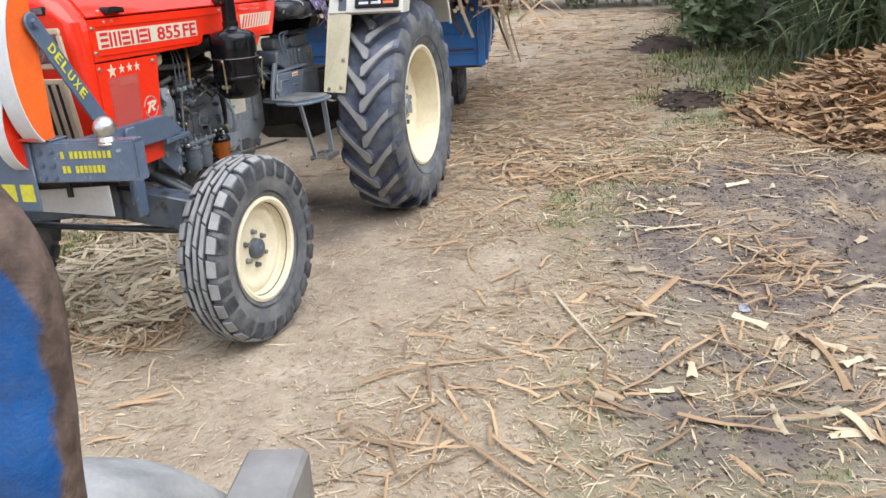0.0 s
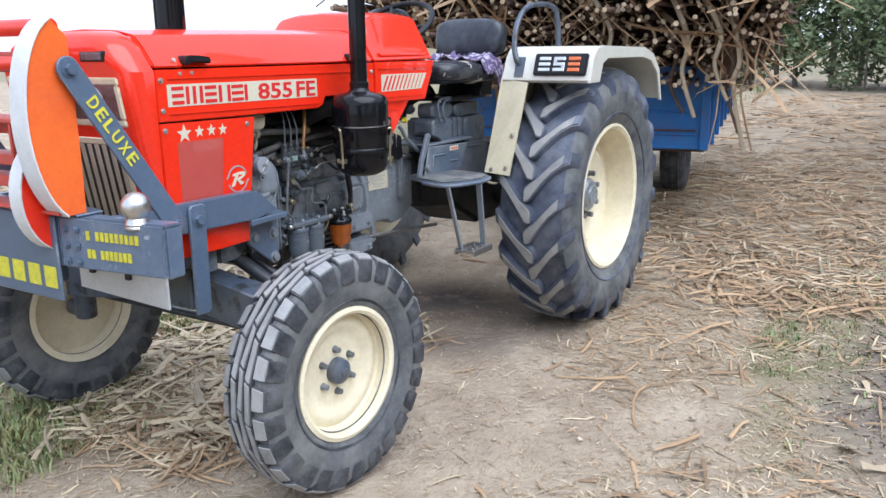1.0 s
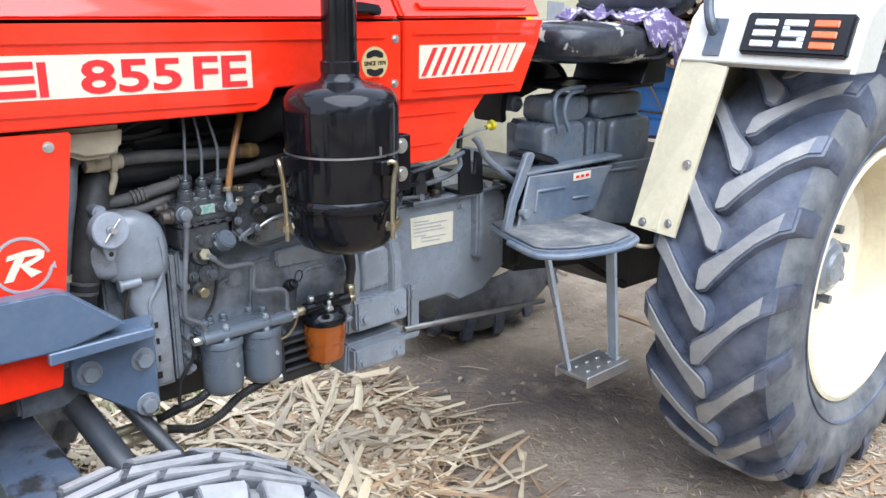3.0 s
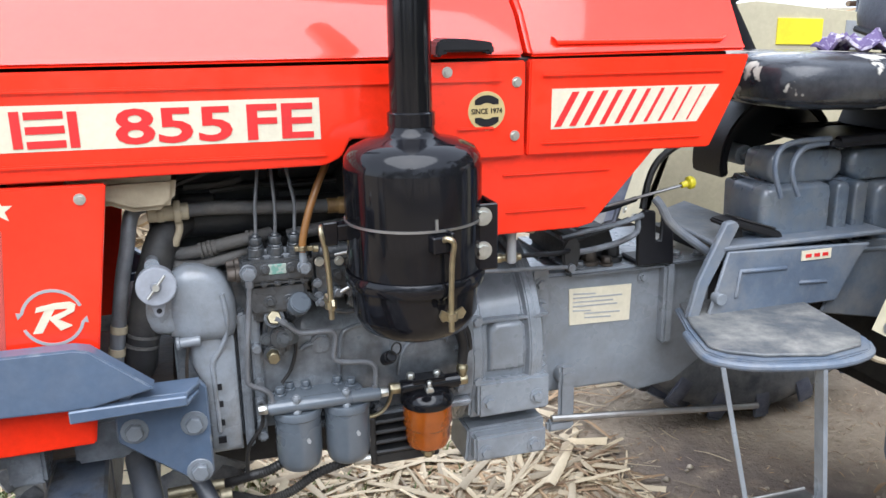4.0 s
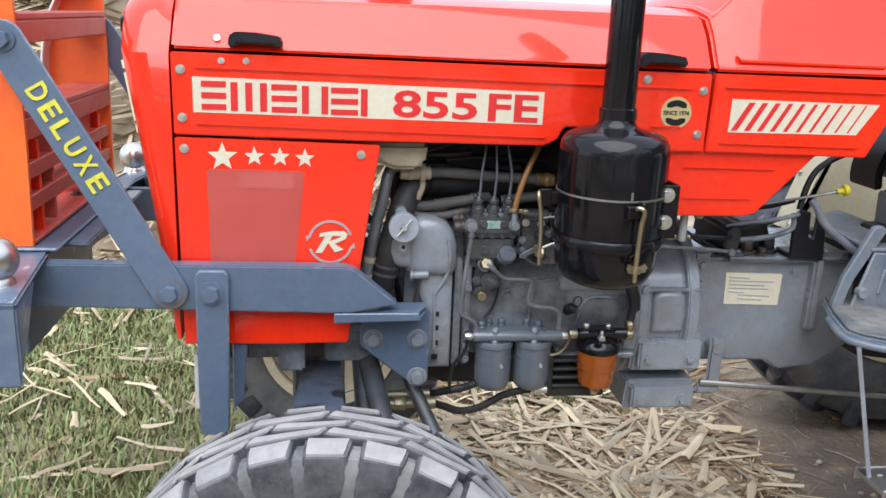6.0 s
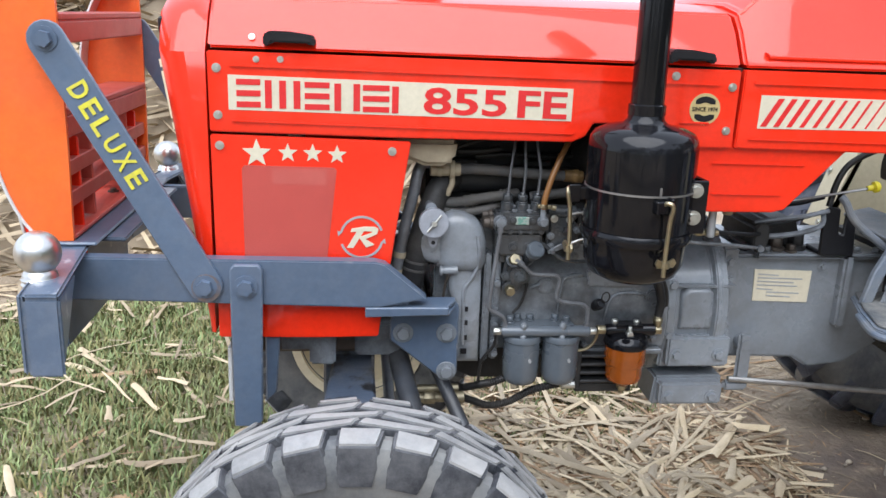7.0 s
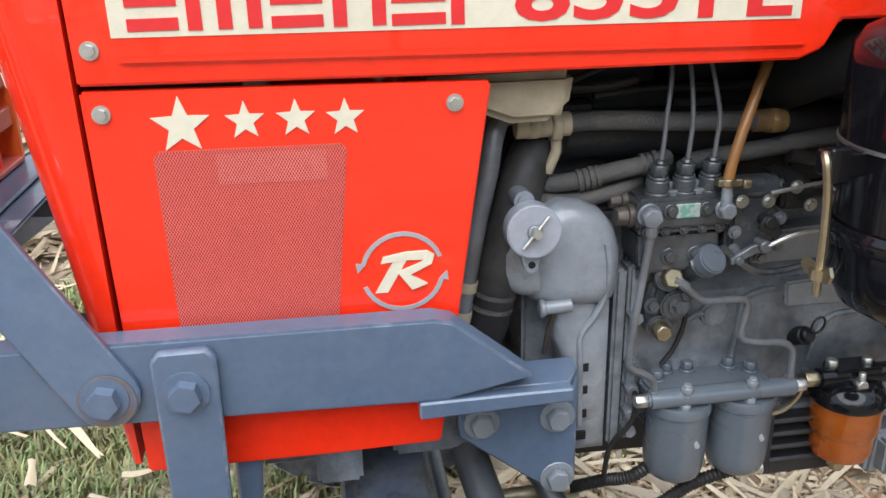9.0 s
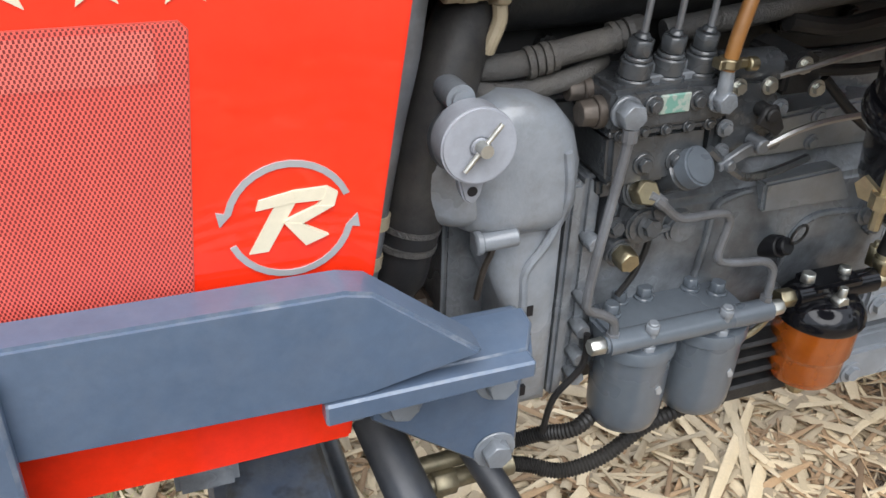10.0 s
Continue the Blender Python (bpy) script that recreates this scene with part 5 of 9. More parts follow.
# ---- air cleaner ----
ac = Matrix.Translation((0.60, -0.41, 0))
bm = B()
lathe(bm, [(0, 0.908), (0.06, 0.91), (0.082, 0.922), (0.094, 0.945), (0.097, 0.985), (0.1, 0.998), (0.1005, 1.084), (0.1005, 1.086), (0.101, 1.16), (0.0985, 1.178), (0.09, 1.19), (0.07, 1.199), (0.042, 1.204), (0.034, 1.212), (0.0325, 1.224), (0, 1.224)], ac, 56)
cleaner = part("air_cleaner", bm, BLACK, tractor, "glossy black oil-bath air cleaner canister", angle=50)
bm = B()
lathe(bm, [(0.099, 0.992), (0.1035, 0.990), (0.1055, 0.997), (0.1055, 1.004), (0.1025, 1.010), (0.099, 1.009)], ac, 56)
part("rim_band", bm, BLACK, cleaner, "", angle=60)
# bright steel ring and short upright tick on the seam
bm = B()
lathe(bm, [(0.1, 1.0845), (0.1022, 1.0845), (0.1022, 1.088), (0.1, 1.088)], ac, 56)
prism(bm, [(0.603, 1.087), (0.603, 1.103), (0.607, 1.103), (0.607, 1.087)], -0.513, -0.508)
part("seam_line", bm, STEEL, cleaner, "bright seam")
bm = B()
cyl(bm, (0.60, -0.41, 1.222), (0.60, -0.41, 1.95), 0.0305, seg=28)
part("intake_pipe", bm, BLACK, cleaner, "tall black air intake pipe")
bm = B()
lathe(bm, [(0.03, 1.22), (0.0345, 1.22), (0.0345, 1.238), (0.031, 1.24)], ac, 32)
part("pipe_collar", bm, BLACK, cleaner)
bm = B()
box(bm, 0.660, 0.713, -0.464, -0.458, 1.008, 1.108)
box(bm, 0.685, 0.713, -0.462, -0.29, 1.03, 1.036)
box(bm, 0.707, 0.713, -0.462, -0.28, 1.008, 1.108)
part("mount_bracket", bm, BLACK, cleaner, "", 0.002)
bm = B()
for z in (1.09, 1.039):
    bolt(bm, (0.689, -0.464, z), (0, -1, 0), 0.0095, 0.006)
part("bracket_bolt", bm, ZINC, cleaner)
for a, out_, up in ((-79, 0.0, 0.017), (-172, 0.02, 0.022)):
    c, s_ = math.cos(radians(a)), math.sin(radians(a))

    def at_(r, z, side=0.0):
        return (0.60 + (r + out_) * c - side * s_, -0.41 + (r + out_) * s_ + side * c, z + up)

    bm = B()
    tube(bm, [at_(0.106, 1.055, -0.012), at_(0.118, 1.062, -0.008), at_(0.122, 1.055), at_(0.117, 1.03), at_(0.114, 0.99), at_(0.113, 0.955), at_(0.113, 0.925)], 0.0042, 8)
    part("clamp_rod", bm, BRASS, cleaner, "plated clamp rod with a wing nut")
    bm = B()
    cyl(bm, at_(0.113, 0.942), at_(0.113, 0.953), 0.009, seg=10)
    for sd in (-1, 1):
        prism_pts = [at_(0.113, 0.943, 0), at_(0.113, 0.951, 0), at_(0.115, 0.960, sd * 0.016), at_(0.116, 0.952, sd * 0.021), at_(0.115, 0.943, sd * 0.016)]
        vs = [bm.verts.new(Vector(p) + Vector((0.002 * c, 0.002 * s_, 0))) for p in prism_pts] + [bm.verts.new(Vector(p) - Vector((0.002 * c, 0.002 * s_, 0))) for p in prism_pts]
        bm.faces.new(vs[:5])
        bm.faces.new(vs[:4:-1])
        for i in range(5):
            j = (i + 1) % 5
            bm.faces.new((vs[i], vs[j], vs[5 + j], vs[5 + i]))
    bmesh.ops.recalc_face_normals(bm, faces=bm.faces)
    part("wing_nut", bm, BRASS, cleaner)
    bm = B()
    m_ = Matrix.Translation(at_(0.098, 1.052, -0.012)) @ pose(0, 0, 0, 0, 0, a)
    box(bm, -0.02, 0.016, -0.014, 0.014, -0.012, 0.012, m_)
    box(bm, 0, 0.022, 0.010, 0.016, -0.016, 0.018, m_)
    part("clamp_lug", bm, BLACK, cleaner, "", 0.002)
bm = B()
tube(bm, [(0.60, -0.33, 1.14), (0.60, -0.28, 1.15), (0.58, -0.22, 1.13), (0.56, -0.16, 1.10)], 0.036, 16)
part("intake_elbow", bm, RUBBER, cleaner)

# ---- clutch housing and gearbox ----
bm = B()
m_ = pose(0.757, 0, 0.745, 0, 90, 0)
lathe(bm, [(0, 0), (0.19, 0), (0.2, 0.01), (0.2, 0.028), (0.185, 0.036), (0.188, 0.118), (0.204, 0.124), (0.204, 0.134), (0.2, 0.137), (0.2, 0.15), (0.186, 0.158), (0, 0.158)], m_, 48)
prism(bm, [(0.775, 0.812), (0.775, 0.818), (0.885, 0.818), (0.925, 0.82), (0.925, 0.81), (0.885, 0.811)], -0.19, -0.13)
housing = part("clutch_housing", bm, GREYLIGHT, tractor, "grey cast clutch housing", 0.008, 2)
bm = B()
dome(bm, [(0.80, 0.715), (0.80, 0.80), (0.815, 0.812), (0.862, 0.812), (0.874, 0.80), (0.874, 0.715)], -0.12, -0.198, 0.012)
part("housing_boss", bm, GREYLIGHT, housing, "", angle=60)
for x, z in ((0.765, 0.70), (0.763, 0.76), (0.764, 0.82)):
    bm = B()
    bolt(bm, (x + 0.012, -0.19, z), (0, -1, 0), 0.0085, 0.009)
    part("housing_bolt", bm, GREYLIGHT, housing)
for x0, x1, z0, z1 in ((0.775, 0.922, 0.627, 0.699), (0.768, 0.917, 0.533, 0.586)):
    bm = B()
    prism(bm, [(x0, z0), (x0, z1), (x1, z1), (x1, z0)], -0.203, -0.17)
    prism(bm, [(x0 - 0.012, z0 - 0.01), (x0 - 0.006, z1 + 0.008), (x1 + 0.006, z1 + 0.01), (x1 + 0.004, z0 - 0.004)], -0.18, -0.08)
    cover = part("cover_plate", bm, GREYLIGHT, housing, "bolted grey cover plate", 0.005, 2)
    for x in (x0 + 0.022, x1 - 0.026):
        bm = B()
        bolt(bm, (x, -0.203, (z0 + z1) / 2 - 0.006), (0, -1, 0), 0.0105, 0.008)
        part("cover_bolt", bm, GREYLIGHT, cover)
bm = B()
prism(bm, [(0.91, 0.62), (0.91, 0.885), (0.955, 0.872), (1.30, 0.868), (1.34, 0.84), (1.34, 0.66), (1.25, 0.60), (1.16, 0.59), (1.12, 0.615)], -0.125, 0.125)
box(bm, 0.905, 0.945, -0.145, 0.145, 0.60, 0.895)
box(bm, 0.985, 1.31, -0.15, 0.142, 0.868, 0.8805)
cyl(bm, (1.16, -0.12, 0.845), (1.16, -0.134, 0.845), 0.012, seg=14)
box(bm, 1.20, 1.225, -0.15, -0.1, 0.70, 0.88)
cyl(bm, (0.985, -0.12, 0.66), (0.985, -0.16, 0.66), 0.02, seg=16)
box(bm, 0.965, 1.0, -0.158, -0.145, 0.56, 0.69)
box(bm, 0.94, 1.0, -0.16, -0.14, 0.545, 0.57)
gearbox = part("gearbox", bm, GREYLIGHT, tractor, "grey gearbox casing with a printed label", 0.007, 2)
bm = B()
prism(bm, [(0.995, 0.838), (1.135, 0.834), (1.133, 0.757), (0.998, 0.761)], -0.1275, -0.12)
for x, z in ((0.925, 0.862), (0.928, 0.817), (0.928, 0.707), (0.925, 0.64)):
    bm_ = B()
    bolt(bm_, (x, -0.145, z), (0, -1, 0), 0.0095, 0.009)
    part("flange_bolt", bm_, GREYLIGHT, gearbox)
label_plate = part("instruction_label", bm, DECAL, gearbox, "white printed instruction label")
for i in range(7):
    bm = B()
    w = (0.05, 0.11, 0.09, 0.1, 0.04, 0.08, 0.06)[i]
    x0 = 1.004 if i < 5 else 1.03
    z = 0.828 - i * 0.0088
    prism(bm, [(x0, z), (x0 + w, z - 0.0035), (x0 + w, z - 0.0065), (x0, z - 0.003)], -0.1283, -0.126)
    part("printed_line", bm, SILVER, label_plate)
bm = B()
cyl(bm, (0.95, -0.155, 0.575), (1.42, -0.19, 0.545), 0.0075, seg=10)
part("brake_rod", bm, STEEL, tractor, "long thin steel rod under the gearbox")
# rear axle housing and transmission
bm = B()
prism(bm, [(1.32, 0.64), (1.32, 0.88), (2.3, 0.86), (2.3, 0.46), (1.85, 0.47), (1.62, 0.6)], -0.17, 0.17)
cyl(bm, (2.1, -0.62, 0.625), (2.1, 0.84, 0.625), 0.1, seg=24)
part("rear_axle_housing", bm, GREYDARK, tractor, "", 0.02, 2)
# levers and links over the gearbox
for pts, r, m_ in (([(0.835, -0.25, 0.957), (0.88, -0.235, 0.951), (0.925, -0.22, 0.945), (0.955, -0.203, 0.943)], 0.0045, PLASTIC),
                   ([(0.76, -0.245, 0.936), (0.80, -0.245, 0.932), (0.88, -0.225, 0.922), (0.957, -0.203, 0.91)], 0.0042, PIPEGREY),
                   ([(0.97, -0.197, 0.935), (1.02, -0.188, 0.936), (1.08, -0.178, 0.943), (1.118, -0.168, 0.958), (1.125, -0.15, 0.985)], 0.0062, GREY),
                   ([(0.945, -0.19, 0.965), (1.0, -0.185, 0.972), (1.07, -0.178, 0.978), (1.128, -0.168, 0.988)], 0.0055, GREY),
                   ([(0.99, -0.15, 0.945), (1.05, -0.14, 0.955), (1.12, -0.13, 0.972)], 0.0055, GREYDARK),
                   ([(0.98, -0.155, 0.998), (1.052, -0.15, 1.007), (1.13, -0.15, 1.02), (1.222, -0.15, 1.036)], 0.0032, STEEL),
                   ([(1.02, -0.12, 0.99), (1.08, -0.12, 0.995), (1.14, -0.12, 1.01)], 0.006, PLASTIC)):
    bm = B()
    tube(bm, pts, r, 8)
    part("control_rod", bm, m_, tractor, "thin control rod over the gearbox")
bm = B()
prism(bm, [(0.958, 0.897), (0.972, 0.905), (0.979, 0.935), (0.977, 0.957), (0.966, 0.968), (0.952, 0.966), (0.942, 0.952), (0.943, 0.925), (0.947, 0.903)], -0.205, -0.196)
lever = part("shift_blade", bm, GREYDARK, tractor, "dark drop-shaped lever blade", 0.003, 2)
bm = B()
cyl(bm, (0.959, -0.19, 0.91), (0.959, -0.213, 0.91), 0.008, seg=12)
part("lever_pin", bm, GREY, lever, "", 0.001)
bm = B()
cyl(bm, (0.785, -0.25, 0.957), (0.838, -0.25, 0.956), 0.0065, seg=12)
cyl(bm, (0.79, -0.25, 0.957), (0.802, -0.25, 0.957), 0.0095, seg=6)
cyl(bm, (0.812, -0.25, 0.957), (0.83, -0.25, 0.956), 0.0105, seg=6)
part("brass_union", bm, BRASS, tractor, "brass rod knuckle beside the air cleaner", 0.001)
bm = B()
cyl(bm, (0.816, -0.262, 0.95), (0.816, -0.262, 1.012), 0.0085, seg=14)
part("pipe_stub", bm, SILVER, tractor, "pale upright pipe stub", 0.0015)
bm = B()
cyl(bm, (0.868, -0.2, 0.995), (0.885, -0.2, 0.992), 0.011, seg=8)
part("hose_fitting", bm, BEIGE, tractor, "", 0.0015)
# upright black bracket with a slot, and the curved arm of the pedal
bm = B()
prism(bm, [(1.128, 0.88), (1.125, 0.985), (1.14, 0.995), (1.165, 0.99), (1.168, 0.93), (1.178, 0.93), (1.18, 0.985), (1.205, 0.975), (1.212, 0.88)], -0.158, -0.148)
box(bm, 1.128, 1.212, -0.15, -0.09, 0.88, 0.892)
part("linkage_bracket", bm, PLASTIC, tractor, "black upright linkage bracket", 0.003)
bm = B()
tube(bm, [(1.14, -0.19, 1.025), (1.148, -0.2, 1.012), (1.162, -0.204, 0.985), (1.185, -0.205, 0.962), (1.222, -0.205, 0.935), (1.262, -0.205, 0.908), (1.30, -0.205, 0.895)], 0.0085, 10)
part("clutch_arm", bm, DUSTY, tractor, "curved blue-grey pedal arm")
for x, y, z, r, h, m_ in ((1.015, -0.125, 0.8805, 0.012, 0.014, GREY), (1.045, -0.11, 0.8805, 0.016, 0.03, RUSTNUT), (1.075, -0.128, 0.8805, 0.011, 0.018, RUSTNUT), (1.10, -0.1, 0.8805, 0.018, 0.036, GREYDARK), (1.235, -0.125, 0.8805, 0.012, 0.014, GREY), (1.285, -0.13, 0.8805, 0.01, 0.012, GREY)):
    bm = B()
    cyl(bm, (x, y, z), (x, y, z + h * 0.3), r * 1.3, seg=16)
    cyl(bm, (x, y, z + h * 0.3), (x, y, z + h), r, r * 0.92, seg=6)
    part("top_nut", bm, m_, gearbox, "", 0.001)
bm = B()
prism(bm, [(1.0, 0.8805), (1.005, 0.93), (1.03, 0.95), (1.10, 0.95), (1.125, 0.8805)], -0.09, 0.1)
part("shift_tower", bm, GREYDARK, gearbox, "", 0.008, 2)
bm = B()
lathe(bm, [(0, -0.012), (0.006, -0.012), (0.007, 0), (0.013, 0.004), (0.013, 0.012), (0.01, 0.016), (0, 0.016)], pose(1.234, -0.15, 1.039, 0, 78, 0), 20)
part("stop_knob", bm, mat("yellow_plastic", (0.8, 0.68, 0.02), None, 0.35, bump=0.0), tractor, "yellow pull knob")
bm = B()
tube(bm, [(1.15, -0.13, 0.99), (1.165, -0.12, 1.04), (1.195, -0.1, 1.075), (1.235, -0.09, 1.10), (1.29, -0.08, 1.12)], 0.0075, 8)
part("black_cable", bm, RUBBER, tractor)

# ---- platform, step, seat ----
bm = B()
outline = [(1.20, -0.19), (1.155, -0.30), (1.125, -0.40), (1.14, -0.44), (1.19, -0.475), (1.31, -0.505), (1.40, -0.49), (1.435, -0.45), (1.47, -0.19)]
prism(bm, outline, 0.786, 0.796, "z")
platform = part("footplate", bm, DUSTY, tractor, "dusty metal footplate", 0.003, 2)
bm = B()
tube(bm, [(x, y, 0.785) for x, y in outline[1:8]], 0.0075, 10)
part("plate_rim", bm, DUSTY, platform)
bm = B()
prism(bm, [(outline[i][0] + (0.012 if i < 5 else -0.008), outline[i][1] + (0.004 if i < 3 else 0.012)) for i in range(9)], 0.7965, 0.803, "z")
part("rubber_mat", bm, MATGREY, platform, "dusty rubber mat on the footplate", 0.002)
for p, q in (((1.14, -0.435, 0.78), (1.195, -0.465, 0.5)), ((1.295, -0.495, 0.78), (1.325, -0.50, 0.5))):
    bm = B()
    w = (Vector(q) - Vector(p))
    box(bm, -0.014, 0.014, -0.004, 0.004, 0, w.length, Matrix.Translation(p) @ w.to_track_quat("Z", "Y").to_matrix().to_4x4())
    part("step_leg", bm, GREYLIGHT, platform)
bm = B()
box(bm, 1.18, 1.34, -0.535, -0.44, 0.494, 0.504)
box(bm, 1.18, 1.34, -0.537, -0.531, 0.48, 0.508)
box(bm, 1.18, 1.34, -0.444, -0.438, 0.48, 0.508)
for i in range(4):
    for j in range(2):
        box(bm, 1.205 + i * 0.04, 1.217 + i * 0.04, -0.515 + j * 0.035, -0.507 + j * 0.035, 0.504, 0.51)
part("step_tread", bm, STEEL, platform, "punched steel step tread", 0.002)
bm = B()
tube(bm, [(1.41, -0.43, 0.79), (1.45, -0.46, 0.757), (1.52, -0.47, 0.748), (1.58, -0.455, 0.77), (1.60, -0.43, 0.82)], 0.0055, 8)
part("pale_hose", bm, BEIGE, tractor, "pale hose looped behind the footplate")
bm = B()
prism(bm, [(1.182, 0.795), (1.20, 0.87), (1.253, 0.982), (1.272, 0.985), (1.285, 0.975), (1.225, 0.86), (1.207, 0.795)], -0.262, -0.246)
part("pedal_arm", bm, DUSTY, tractor, "", 0.003)
bm = B()
prism(bm, [(1.225, 0.796), (1.262, 0.926), (1.60, 0.912), (1.575, 0.885), (1.528, 0.796)], -0.264, -0.255)
prism(bm, [(1.288, 0.879), (1.29, 0.888), (1.40, 0.884), (1.40, 0.876)], -0.269, -0.26)
prism(bm, [(1.281, 0.83), (1.288, 0.888), (1.296, 0.888), (1.289, 0.83)], -0.269, -0.26)
prism(bm, [(1.43, 0.842), (1.432, 0.85), (1.50, 0.846), (1.50, 0.838)], -0.269, -0.26)
guard = part("heel_guard", bm, DUSTY, tractor, "dusty blue-grey pressed heel guard", 0.003)
bm = B()
prism(bm, [(1.25, -0.264), (1.64, -0.264), (1.64, -0.19), (1.41, -0.19), (1.41, 0.12), (1.30, 0.05), (1.265, -0.05)], 0.926, 0.936, "z")
part("ledge", bm, DUSTY, guard, "", 0.003)
bm = B()
prism(bm, [(1.52, 0.76), (1.58, 0.91), (1.83, 0.90), (1.83, 0.70)], -0.235, -0.225)
prism(bm, [(1.60, 0.885), (1.605, 0.894), (1.75, 0.888), (1.75, 0.878)], -0.24, -0.23)
part("recessed_panel", bm, DUSTY, guard, "", 0.003)
bm = B()
cyl(bm, (1.245, -0.255, 0.835), (1.245, -0.277, 0.835), 0.012, seg=12)
part("guard_bolt", bm, GREYLIGHT, guard, "", 0.001)
bm = B()
box(bm, 1.43, 1.50, -0.2665, -0.26, 0.891, 0.911)
sticker2 = part("warning_sticker", bm, DECAL, tractor, "small white and red sticker")
for i in range(3):
    bm = B()
    box(bm, 1.439 + i * 0.02, 1.452 + i * 0.02, -0.2677, -0.265, 0.897, 0.904)
    part("sticker_mark", bm, DECALRED, sticker2)
bm = B()
prism(bm, [(1.27, 0.966), (1.272, 0.975), (1.30, 0.978), (1.395, 0.948), (1.405, 0.936), (1.398, 0.93), (1.30, 0.964)], -0.24, -0.18)
pedal = part("brake_pedal", bm, PLASTIC, tractor, "worn black brake pedal", 0.003, 2)
bm = B()
prism(bm, [(1.30, 0.979), (1.302, 0.982), (1.392, 0.9535), (1.39, 0.95)], -0.232, -0.188)
part("pedal_pad", bm, RUBBER, pedal, "", 0.001)
bm = B()
prism(bm, [(1.30, 0.93), (1.305, 0.966), (1.325, 0.96), (1.33, 0.93)], -0.215, -0.2)
part("pedal_stem", bm, GREYDARK, pedal, "", 0.002)

bm = B()
prism(bm, [(1.385, 0.86), (1.38, 1.02), (1.39, 1.036), (1.84, 1.026), (1.84, 0.86)], -0.19, -0.06)
hydraulic = part("hydraulic_housing", bm, HOUSING, tractor, "lobed blue-grey housing under the seat", 0.012, 3)
for x0, x1, z0, z1, y1 in ((1.362, 1.53, 0.895, 1.034, -0.222), (1.548, 1.578, 0.90, 1.03, -0.214), (1.594, 1.624, 0.90, 1.028, -0.214), (1.642, 1.83, 0.893, 1.024, -0.222), (1.39, 1.57, 1.03, 1.10, -0.2), (1.59, 1.82, 1.026, 1.092, -0.196)):
    bm = B()
    c_ = min(0.02, (x1 - x0) * 0.3)
    dome(bm, [(x0, z0 + c_), (x0, z1 - c_), (x0 + c_ * 0.3, z1 - c_ * 0.3), (x0 + c_, z1), (x1 - c_, z1), (x1 - c_ * 0.3, z1 - c_ * 0.3), (x1, z1 - c_), (x1, z0 + c_), (x1 - c_, z0), (x0 + c_, z0)], -0.12, y1, min(0.016, (x1 - x0) * 0.3))
    part("housing_lobe", bm, HOUSING, hydraulic, "", angle=60)
for x, y, r in ((1.50, -0.145, 0.02), (1.60, -0.14, 0.024), (1.70, -0.145, 0.018)):
    bm = B()
    cyl(bm, (x, y, 1.085), (x, y, 1.108), r, seg=18)
    part("housing_plug", bm, HOUSING, hydraulic, "", 0.004, 2)
# black seat suspension: an arched cover with a pivot boss
bm = B()
arc = [(1.53 + 0.148 * math.cos(a), 1.055 + 0.14 * math.sin(a)) for a in np.linspace(0.3, math.pi + 0.25, 20)]
inn = [(1.53 + 0.128 * math.cos(a), 1.055 + 0.12 * math.sin(a)) for a in np.linspace(math.pi + 0.25, 0.3, 20)]
prism(bm, arc + inn, -0.05, 0.06)
prism(bm, arc, 0.045, 0.055)
suspension = part("seat_suspension", bm, PLASTIC, tractor, "black arched seat suspension cover", 0.004, 2)
bm = B()
cyl(bm, (1.432, 0.05, 1.07), (1.432, -0.06, 1.07), 0.022, seg=18)
cyl(bm, (1.432, -0.055, 1.07), (1.432, -0.072, 1.07), 0.012, seg=6)
part("pivot_boss", bm, GREYLIGHT, suspension, "", 0.002)
bm = B()
tube(bm, [(1.38, -0.25, 1.02), (1.36, -0.25, 1.08), (1.39, -0.24, 1.12), (1.50, -0.23, 1.125)], 0.0055, 8)
tube(bm, [(1.42, -0.25, 1.02), (1.40, -0.25, 1.07), (1.43, -0.24, 1.11), (1.52, -0.22, 1.115)], 0.0055, 8)
part("lever", bm, DUSTY, tractor)
bm = B()
box(bm, 1.50, 1.80, -0.24, -0.05, 1.108, 1.122)
prism(bm, [(1.68, 1.122), (1.71, 1.20), (1.80, 1.20), (1.79, 1.122)], -0.28, -0.04)
for y in (-0.23, -0.05):
    tube(bm, [(1.52, y, 1.116), (1.60, y, 1.118), (1.72, y, 1.12), (1.78, y, 1.16), (1.79, y, 1.30)], 0.012, 8)
seat = part("seat_base", bm, PLASTIC, tractor, "", 0.004)
bm = B()
pad(bm, Matrix.Translation((1.53, -0.145, 1.235)) @ pose(0, 0, 0, 0, 2, 0), 0.235, 0.205, 0.053, 0.5, 0.4, 40, 16)
cushion = part("seat_cushion", bm, VINYL, seat, "worn glossy black vinyl seat cushion with pale tears", angle=60)
bm = B()
pad(bm, Matrix.Translation((1.79, -0.165, 1.385)) @ pose(0, 0, 0, 0, 10, 0), 0.05, 0.185, 0.092, 0.55, 0.45, 36, 16)
backrest = part("backrest", bm, VINYLCLEAN, seat, "dark blue-black padded backrest", angle=60)
bm = B()
tube(bm, [(1.745, -0.33, 1.325), (1.735, -0.25, 1.312), (1.732, -0.165, 1.31), (1.735, -0.08, 1.312), (1.745, 0.0, 1.325)], 0.008, 8)
part("piping", bm, PLASTIC, backrest)
